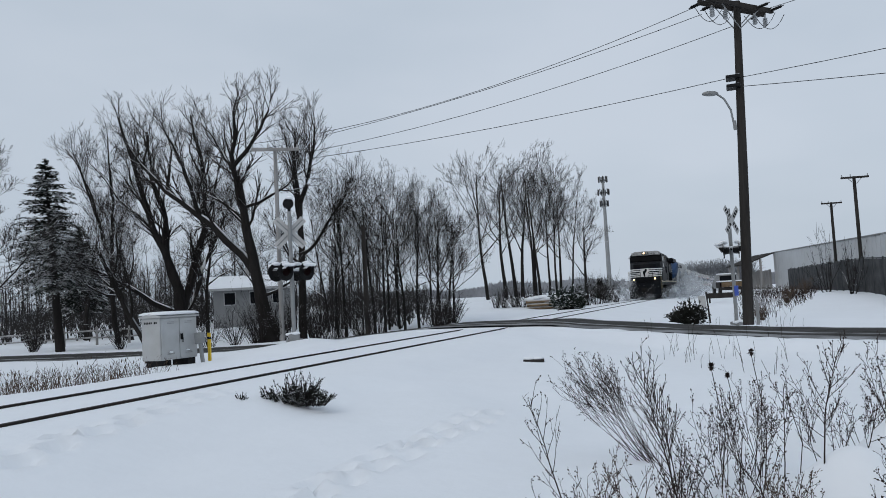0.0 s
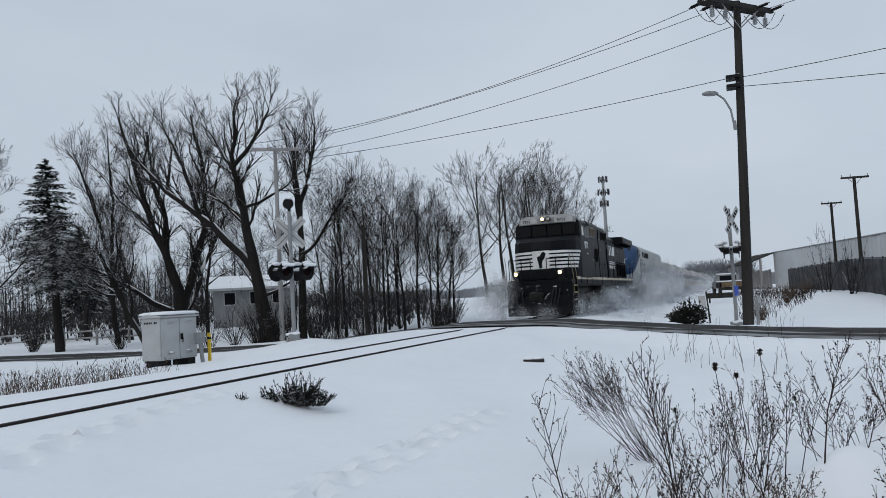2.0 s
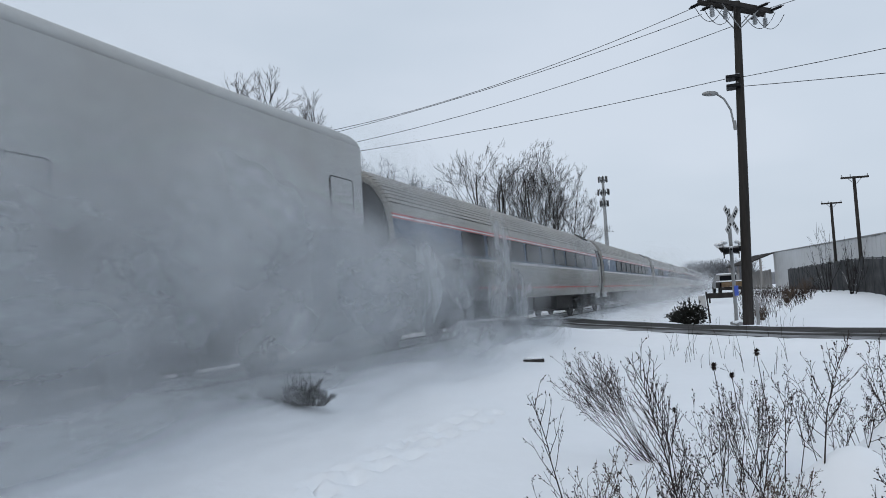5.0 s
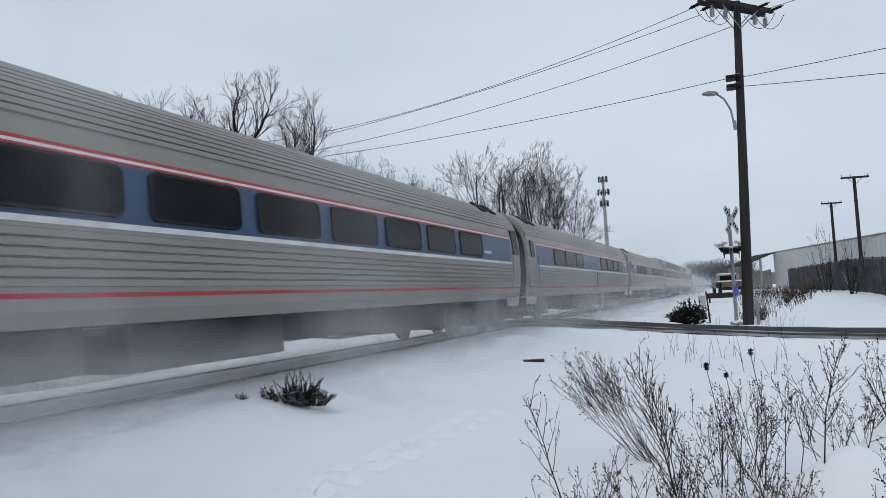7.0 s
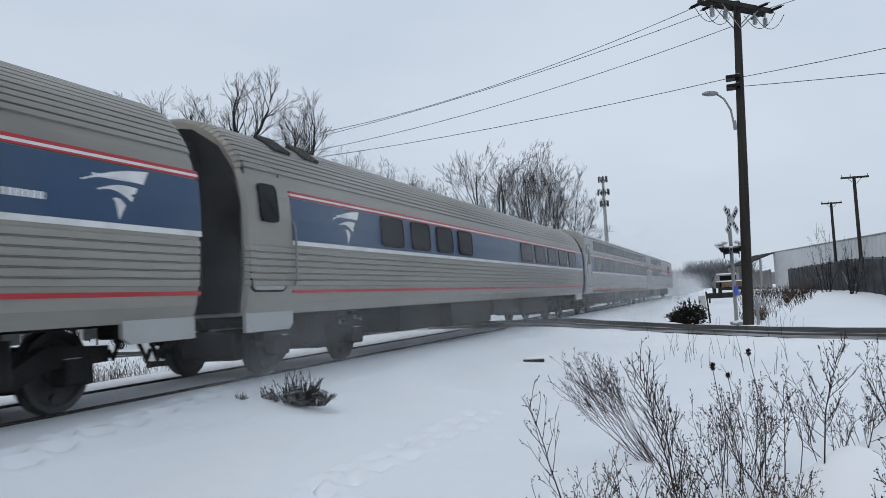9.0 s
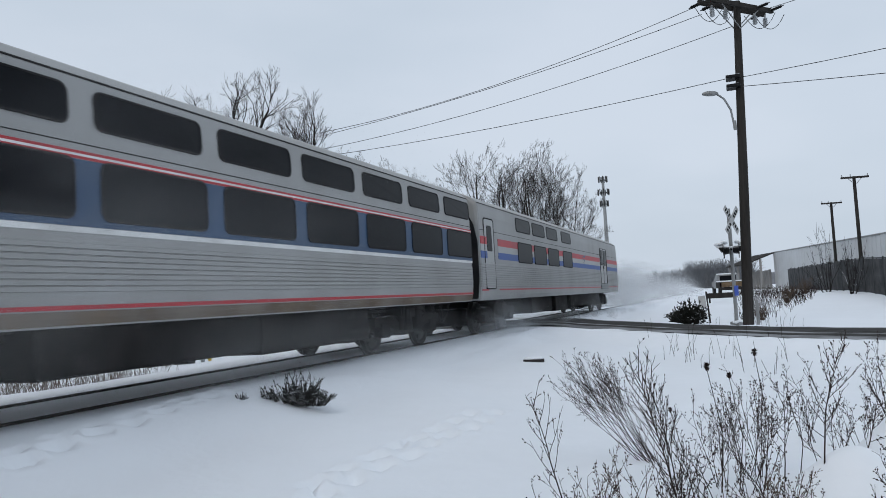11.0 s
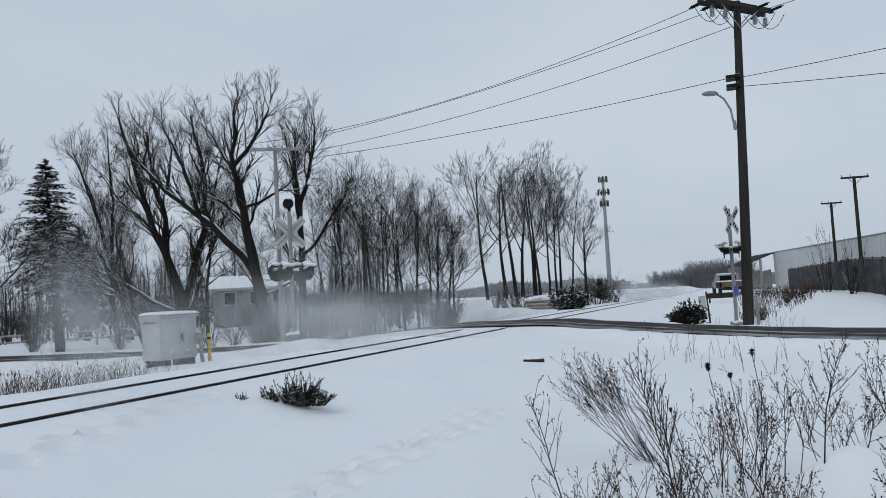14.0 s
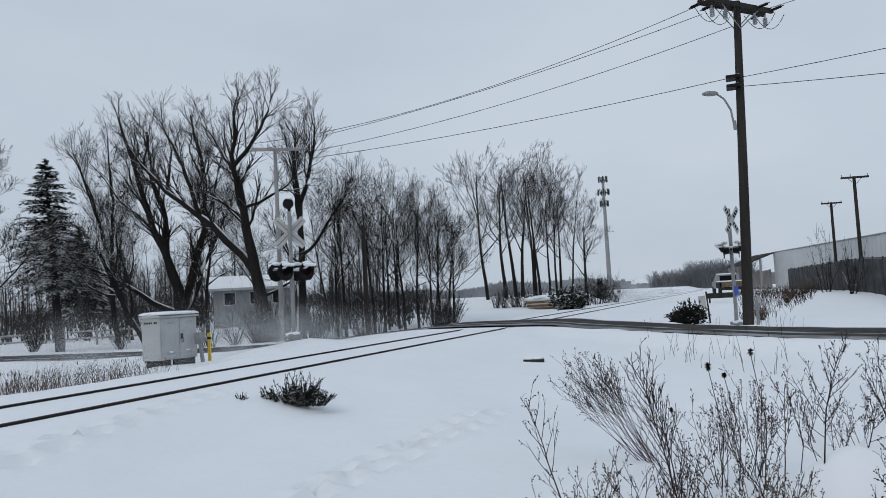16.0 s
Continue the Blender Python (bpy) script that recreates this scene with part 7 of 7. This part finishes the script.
def track_sign():
    x, y = -0.95, 31.0
    t = thing("leaning_sign", pose(x, y, gz(x, y) - 0.05, 0, -4, 10), "small blank sign on a thin dark post by the bush", "sign")
    bm = B()
    rod(bm, (0, 0, 0), (0, 0, 1.35), 0.03, n=6)
    part("post", bm, "pole", t)
    bm = B()
    box(bm, -0.32, -0.05, -0.02, 0.0, 0.75, 1.2, 0.01)
    part("plate", bm, "xbuck", t)


M["red_lens"] = mat("unlit_red_lens", (0.007, 0.002, 0.002), 0.6, vary=0.1, spec=0.05)
utility_pole()
crossing_mast(-12.81, 20.89, -0.02, 30, 4.02, "crossing signal mast seen from behind, snow-capped flashers and bell", True, False, 2.14, 3.36, True, 38)
crossing_mast(-0.03, 28.7, gz(-0.03, 28.7) + 0.02, 62, 4.15, "crossing signal mast with crossbuck beside the utility pole", False, True, 2.72, 3.75, False, 27)
equipment_cabinet()
marker_posts()
crossarm_pole("crossarm_pole", -19.25, 30.4, 8.30, 0.085, 1.08, 32, "pole_grey", "weathered grey pole with a single snowy crossarm", 0.05)
crossarm_pole("broken_pole", -15.9, 32.3, 4.62, 0.095, 0, 0, "pole", "cut-off dark wooden pole among young trees")
crossarm_pole("yard_pole", 9.4, 84.5, 8.48, 0.12, 0.95, 10, "pole", "dark wooden yard pole with one crossarm", 0.1)
crossarm_pole("yard_pole", 8.7, 63.4, 8.38, 0.11, 0.95, 10, "pole", "dark wooden yard pole with one crossarm", 0.1)
cell_tower()
house()
warehouse()
fence()
rail_fence()
parked_truck()
lumber_pile()
buried_board()
track_sign()
for a, b, sag in (((-0.55, 25.9, 9.95), (-20.05, 29.85, 8.55), 0.65), ((-0.35, 26.1, 9.75), (-19.7, 30.1, 8.30), 0.35), ((0.55, 26.75, 9.4), (-18.4, 30.9, 8.05), 0.4), ((0.45, 26.75, 7.72), (-19.2, 30.4, 7.65), 0.22),
                  ((1.75, 27.2, 9.95), (34, 14, 13.2), 0.6), ((0.65, 26.9, 7.72), (28, 14, 8.0), 0.5), ((0.65, 26.9, 7.42), (28, 14, 4.75), 0.5), ((0.9, 26.5, 10.35), (30, 10, 14.5), 0.4)):
    wire("overhead_wire", a, b, sag)


# ---- powder snow thrown up by the train ----
def powder(name, strength, softness):
    m = bpy.data.materials.new(name)
    m.use_nodes = True
    nt = m.node_tree
    nt.nodes.clear()
    out = nt.nodes.new("ShaderNodeOutputMaterial")
    tc = nt.nodes.new("ShaderNodeTexCoord")
    gr = nt.nodes.new("ShaderNodeTexGradient")
    gr.gradient_type = "SPHERICAL"
    info = nt.nodes.new("ShaderNodeObjectInfo")
    mul = nt.nodes.new("ShaderNodeMath")
    mul.operation, mul.inputs[1].default_value = "MULTIPLY", 37.0
    no = nt.nodes.new("ShaderNodeTexNoise")
    no.noise_dimensions = "4D"
    no.inputs["Scale"].default_value, no.inputs["Detail"].default_value, no.inputs["Roughness"].default_value = 1.7, 5.0, 0.6
    r1 = nt.nodes.new("ShaderNodeMapRange")
    r1.interpolation_type = "SMOOTHSTEP"
    r1.inputs[1].default_value, r1.inputs[2].default_value = 0.0, softness
    r2 = nt.nodes.new("ShaderNodeMapRange")
    r2.inputs[1].default_value, r2.inputs[2].default_value = 0.33, 0.68
    a = nt.nodes.new("ShaderNodeMath")
    a.operation = "MULTIPLY"
    b = nt.nodes.new("ShaderNodeMath")
    b.operation, b.inputs[1].default_value = "MULTIPLY", strength
    tr = nt.nodes.new("ShaderNodeBsdfTransparent")
    df = nt.nodes.new("ShaderNodeBsdfDiffuse")
    df.inputs["Color"].default_value = (0.70, 0.72, 0.74, 1)
    tl = nt.nodes.new("ShaderNodeBsdfTranslucent")
    tl.inputs["Color"].default_value = (0.70, 0.72, 0.74, 1)
    mx = nt.nodes.new("ShaderNodeMixShader")
    mx.inputs[0].default_value = 0.5
    fin = nt.nodes.new("ShaderNodeMixShader")
    L = nt.links.new
    L(tc.outputs["Object"], gr.inputs["Vector"])
    L(tc.outputs["Object"], no.inputs["Vector"])
    L(info.outputs["Random"], mul.inputs[0])
    L(mul.outputs[0], no.inputs["W"])
    L(gr.outputs["Fac"], r1.inputs[0])
    L(no.outputs["Fac"], r2.inputs[0])
    L(r1.outputs[0], a.inputs[0])
    L(r2.outputs[0], a.inputs[1])
    L(a.outputs[0], b.inputs[0])
    L(df.outputs[0], mx.inputs[1])
    L(tl.outputs[0], mx.inputs[2])
    L(b.outputs[0], fin.inputs[0])
    L(tr.outputs[0], fin.inputs[1])
    L(mx.outputs[0], fin.inputs[2])
    L(fin.outputs[0], out.inputs["Surface"])
    return m


M["powder_dense"] = powder("powder_dense", 0.52, 0.8)
M["powder_wake"] = powder("powder_wake", 0.34, 0.9)
M["powder_thin"] = powder("powder_thin", 0.11, 0.9)
M["powder_thick"] = powder("powder_thick", 0.85, 0.8)
M["powder_mid"] = powder("powder_mid", 0.25, 0.9)
PUFFS = []


def puff_mesh(material, seed):
    """Three bulging layers of blown powder, one behind the other."""
    rng = np.random.default_rng(seed)
    bm = B()
    for lay in (-0.10, 0.06):
        ph = rng.uniform(0, 6.28, 4)
        c = bm.verts.new((lay + 0.14, 0, 0))
        prev = None
        for i in range(1, 8):
            r = i / 7
            ring = []
            for k in range(24):
                a = 2 * math.pi * k / 24
                x = lay + 0.14 * (1 - r * r) + 0.035 * math.sin(3 * a + ph[0]) * r + 0.03 * math.sin(5 * r * 2 + 2 * a + ph[1])
                ring.append(bm.verts.new((x, r * math.cos(a), r * math.sin(a))))
            for k in range(24):
                if prev is None:
                    bm.faces.new((c, ring[k], ring[(k + 1) % 24]))
                else:
                    bm.faces.new((prev[k], ring[k], ring[(k + 1) % 24], prev[(k + 1) % 24]))
            prev = ring
    me = bpy.data.meshes.new("snow_cloud")
    bm.to_mesh(me)
    bm.free()
    for p in me.polygons:
        p.use_smooth = True
    me.materials.append(M[material])
    return me


def build_puffs():
    dense, thin, wake, mid = puff_mesh("powder_dense", 1), puff_mesh("powder_thin", 2), puff_mesh("powder_wake", 3), puff_mesh("powder_mid", 4)
    thick = puff_mesh("powder_thick", 5)
    rng = np.random.default_rng(55)

    def add(me, sx, sy, sz, turn, path):
        ob = new("snow_cloud", me)
        ob.scale = (sx, sy, sz)
        tagged(ob, "drifting cloud of fine powder snow beside the train", "snow cloud", "blown powder snow", kind="stuff")
        PUFFS.append((ob, turn, path))

    def riding(y_rel, x_off, z):
        """Carried along in the train's wake."""
        return [(t, TRACK + x_off, 73.0 + y_rel - SPEED * t, z) for t in (0.0, 4.0, 8.0, 12.0, 16.0)]
    # along the two locomotives: thick and low, billowing higher towards the rear
    for k in range(17):
        y = 4.5 + 3.0 * k + rng.normal(0, 0.6)
        add(dense, 1.0, rng.uniform(2.8, 4.2), rng.uniform(0.95, 1.2) + (0.4 if k > 7 else 0), rng.normal(0, 5), riding(y, rng.uniform(1.75, 2.3), (0.28 if k < 8 else 0.5) + rng.uniform(0, 0.3)))
    for k in range(6):
        y = 29.0 + 3.8 * k + rng.normal(0, 1.0)
        add(dense, 1.0, rng.uniform(3.0, 4.6), rng.uniform(1.1, 1.7), rng.normal(0, 6), riding(y, rng.uniform(1.7, 2.0), 1.2 + rng.uniform(0, 0.6)))
    for k in range(16):
        y = 6.0 + 3.2 * k + rng.normal(0, 0.8)
        add(dense, 1.0, rng.uniform(2.6, 4.0), rng.uniform(0.45, 0.75), rng.normal(0, 6), riding(y, rng.uniform(2.4, 3.3), rng.uniform(0.0, 0.2)))
    for k, (y, x) in enumerate(((0.6, -1.7), (1.2, 1.6), (2.2, 1.75), (0.9, -1.2))):
        add(dense, 0.8, 1.1, 0.8, 30 - 40 * k, riding(y, x, 0.35))
    for k in range(7):
        add(dense, 1.1, rng.uniform(2.4, 3.6), rng.uniform(1.0, 1.45), rng.normal(0, 8), riding(25.0 + 3.2 * k, rng.uniform(2.2, 3.0), rng.uniform(0.7, 1.4)))
    for k, (y, x, z) in enumerate(((0.3, -2.0, 0.8), (0.0, -1.6, 1.3), (1.0, -2.2, 0.5))):
        add(dense, 0.8, 1.2, 1.1, 65 + 10 * k, riding(y, x, z))
    # rolling out over the snow beside the locomotives
    for k in range(13):
        y = (1.5 + 2.6 * k if k < 4 else 11.0 + 3.2 * k) + rng.normal(0, 0.8)
        add(mid, 1.0, rng.uniform(2.6, 4.2), rng.uniform(0.5, 0.85), rng.normal(0, 10), riding(y, rng.uniform(2.7, 4.3), rng.uniform(-0.1, 0.35)))
    for k in range(6):
        y = 28.0 + 3.0 * k + rng.normal(0, 0.8)
        add(mid, 1.0, rng.uniform(3.0, 4.4), rng.uniform(1.5, 2.2), rng.normal(0, 10), riding(y, rng.uniform(2.1, 3.2), 1.4 + rng.uniform(0, 0.8)))
    for k in range(5):
        add(mid, 1.0, rng.uniform(2.4, 3.4), rng.uniform(0.7, 1.0), rng.normal(0, 6), riding(17.0 + 2.6 * k, rng.uniform(1.9, 2.6), 0.3 + 0.12 * k))
    # swirling round the running gear of the coaches
    for k in range(13):
        y = 48 + 5.0 * k + rng.normal(0, 1.0)
        add(mid, 1.0, rng.uniform(3.2, 5.0), rng.uniform(0.5, 0.85), rng.normal(0, 6), riding(y, rng.uniform(1.8, 2.7), 0.1 + rng.uniform(0, 0.35)))
    for k in range(4):
        y = 4.0 + 3.0 * k + rng.normal(0, 0.5)
        add(dense, 1.0, rng.uniform(2.4, 3.4), rng.uniform(0.5, 0.8), rng.normal(0, 6), riding(y, rng.uniform(1.55, 2.0), 0.1 + rng.uniform(0, 0.3)))
    for k in range(9):
        y = 175 + 3.0 * k + rng.normal(0, 0.6)
        add(mid, 1.0, rng.uniform(2.2, 3.4), rng.uniform(0.35, 0.6) + (0.25 if k < 5 else 0.0), rng.normal(0, 6), riding(y, rng.uniform(1.8, 2.7), 0.1 + rng.uniform(0, 0.2)))
    # rolling low and thick beside the second and third coach, and hanging across behind it
    for k in range(13):
        y = 66 + 3.4 * k + rng.normal(0, 0.8)
        add(mid, 1.0, rng.uniform(2.8, 4.4), rng.uniform(0.75, 1.15), rng.normal(0, 7), riding(y, rng.uniform(1.9, 2.6), 0.25 + rng.uniform(0, 0.35)))
    for k in range(11):
        y = 68 + 4.6 * k + rng.normal(0, 1.0)
        add(mid, 1.0, rng.uniform(1.6, 2.4), rng.uniform(0.7, 1.0), 70 + rng.normal(0, 9), riding(y, rng.uniform(2.2, 3.2), 0.25 + rng.uniform(0, 0.3)))
    # over the passenger locomotive's flank and the first coach
    for k in range(11):
        y = 33 + 3.0 * k + rng.normal(0, 0.8)
        add(mid, 1.0, rng.uniform(2.8, 4.2), rng.uniform(1.5, 2.1), rng.normal(0, 9), riding(y, rng.uniform(1.8, 2.8), 1.5 + rng.uniform(0, 0.8)))
    for k in range(8):
        add(thick, 1.0, rng.uniform(2.6, 3.6), rng.uniform(1.2, 1.7), rng.normal(0, 8), riding(30.0 + 2.8 * k, rng.uniform(1.8, 2.4), 1.3 + rng.uniform(0, 0.8)))
    for k in range(6):
        add(thick, 1.0, rng.uniform(2.4, 3.4), rng.uniform(1.2, 1.7), 15 + rng.normal(0, 10), riding(34.0 + 3.4 * k, rng.uniform(2.0, 2.9), 1.0 + rng.uniform(0, 0.7)))
    for k in range(4):
        add(thick, 1.0, rng.uniform(2.0, 2.8), rng.uniform(0.8, 1.1), 25 + rng.normal(0, 8), riding(20.5 + 2.2 * k, rng.uniform(2.0, 2.8), 0.8 + 0.1 * k))
    for k in range(4):
        add(thick, 1.0, rng.uniform(1.8, 2.6), rng.uniform(0.6, 0.9), rng.normal(0, 8), riding(6.5 + 2.0 * k, rng.uniform(1.8, 2.4), 0.45 + rng.uniform(0, 0.3)))
    # thrown up before the pilot
    for k, (x, y) in enumerate(((-0.6, -0.30), (0.5, -0.30))):
        add(mid, 0.5, 0.7, 0.5, 80 + 12 * k, riding(y, x, 0.25))
    # billowing off the freight locomotive's rear half, between the eye and what follows
    for k in range(6):
        add(mid, 1.0, rng.uniform(2.0, 3.0), rng.uniform(1.0, 1.4), 50 + rng.normal(0, 12), riding(15.0 + 2.0 * k, rng.uniform(2.3, 3.3), 0.75 + 0.07 * k + rng.uniform(0, 0.3)))
    for k in range(4):
        add(dense, 1.0, rng.uniform(2.2, 3.0), rng.uniform(1.1, 1.5), 20 + rng.normal(0, 10), riding(20.0 + 2.4 * k, rng.uniform(1.9, 2.5), 1.0 + 0.1 * k))
    for k in range(7):
        add(mid, 1.0, rng.uniform(2.2, 3.2), rng.uniform(0.6, 0.85), rng.normal(0, 8), riding(4.0 + 1.9 * k, rng.uniform(1.7, 2.2), 0.2 + rng.uniform(0, 0.25)))
    # along the coaches: thinner
    for k in range(15):
        y = 52 + 10.4 * k + rng.normal(0, 1.2)
        add(thin, 1.0, rng.uniform(4.0, 6.5), rng.uniform(0.6, 0.95), rng.normal(0, 4), riding(y, rng.uniform(1.8, 2.4), 0.2 + rng.uniform(0, 0.4)))
    # haze between the eye and the far cars
    for k in range(19):
        y = 58 + 5.6 * k + rng.normal(0, 1.2)
        add(thin, 1.0, rng.uniform(2.0, 3.0), rng.uniform(1.5, 2.3), 75 + rng.normal(0, 8), riding(y, rng.uniform(2.8, 4.8), 0.9 + rng.uniform(0, 0.8)))
    for k in range(10):
        y = 60 + 15.5 * k + rng.normal(0, 1.5)
        add(thin, 1.0, rng.uniform(4.0, 6.0), rng.uniform(0.4, 0.6), rng.normal(0, 5), riding(y, rng.uniform(2.4, 3.0), 0.1))
    # the wake: follows the last car, slows down, drifts aside and settles
    for k in range(36):
        stop = 165.0 - 4.5 * k
        lag = rng.uniform(3.0, 9.0)
        t0 = (274.0 + lag - stop) / SPEED
        xo, z = rng.uniform(-1.8, 2.0), rng.uniform(0.6, 1.7)
        fall = rng.uniform(2.2, 3.6) if stop < 75 else rng.uniform(9.0, 15.0)
        linger = k % 3 == 0 and stop < 75
        if linger:
            fall, z = 7.0, 0.5
        path = []
        for i in range(65):
            t = 0.25 * i
            if t < t0:
                y, x, zz = 274.0 + lag - SPEED * t, TRACK + xo, z
            else:
                s = t - t0
                y = stop - SPEED * 0.22 * (1 - math.exp(-s / 0.22))
                x = TRACK + xo - (1.1 if stop < 75 else 0.35) * s * (1 - math.exp(-s))
                zz = z - 3.4 * max(0.0, s / fall) ** 1.6
            path.append((t, x, y, max(zz, -6.0)))
        add(mid if linger else wake, 1.2, rng.uniform(3.0, 5.5), rng.uniform(1.4, 2.3), 60 + rng.normal(0, 12), path)
    # the last of it drifts over the verge behind the track and hangs there
    for k in range(14):
        stop, lag = 7.0 + 2.0 * k + rng.normal(0, 0.6), rng.uniform(4.0, 8.0)
        t0 = (274.0 + lag - stop) / SPEED
        side, z = rng.uniform(-5.5, -1.6), rng.uniform(0.35, 0.9)
        path = []
        for i in range(65):
            t = 0.25 * i
            late = max(0.0, t - t0)
            y = 274.0 + lag - SPEED * t if t < t0 else stop - SPEED * 0.22 * (1 - math.exp(-late / 0.22))
            path.append((t, TRACK + side - 1.1 * late * (1 - math.exp(-late)), y, z - 0.16 * late))
        add(mid if k % 2 else thin, 1.2, rng.uniform(3.5, 5.5), rng.uniform(1.2, 1.9), 55 + rng.normal(0, 12), path)
    # clods flung up beside the locomotives
    me = bpy.data.meshes.new("snow_clod")
    bm = B()
    bmesh.ops.create_icosphere(bm, subdivisions=1, radius=1.0)
    for v in bm.verts:
        v.co *= rng.uniform(0.7, 1.2)
    bm.to_mesh(me)
    bm.free()
    me.materials.append(M["snow_lump"])
    for k in range(70):
        ob = new("snow_clod", me)
        s = rng.uniform(0.007, 0.018) * (2.2 if k % 11 == 0 else 1.0)
        ob.scale = (s, s * rng.uniform(0.8, 1.6), s)
        tagged(ob, "small clod of snow flung up by the train", "snow clod", "flung snow", kind="stuff")
        y = rng.uniform(3.0, 34.0)
        PUFFS.append((ob, rng.uniform(0, 90), [(t, TRACK + 1.7 + (k % 9) * 0.2, 73.0 + y - SPEED * t, 0.3 + (k * 0.37) % 2.6) for t in (0.0, 4.0, 8.0, 12.0, 16.0)]))


build_puffs()


# ---- what moves ----
def motions():
    for ob, y in TRAIN:
        walk(ob, [(t, pose(TRACK, y - SPEED * t, 0)) for t in (0.0, 4.0, 8.0, 12.0, 16.0)])
    for ob, y, radius in SPINS:
        rate = math.degrees(SPEED / radius) / FPS
        walk(ob, [(i / FPS, pose(0, y, radius, (rate * i) % 360, 0, 0)) for i in range(16 * FPS + 1)])
    for ob, turn, path in PUFFS:
        walk(ob, [(t, pose(x, y, z, 0, 0, turn)) for t, x, y, z in path])
    # weeds lean away in the train's gust and tremble afterwards
    for k, (ob, x, y, z, tx, ty, tz, give) in enumerate(WEEDS):
        rows = []
        for i in range(65):
            t = 0.25 * i
            gust = math.exp(-((t - 3.4) / 1.3) ** 2) * 4.5 + math.exp(-((t - 1.2) / 0.6) ** 2) * 1.5
            a = give * (gust + 0.5 * math.sin(2.1 * t + k) + 0.35 * math.sin(4.7 * t + 2 * k))
            rows.append((t, pose(x, y, z, tx + 0.3 * a, ty + a, tz)))
        walk(ob, rows)


motions()
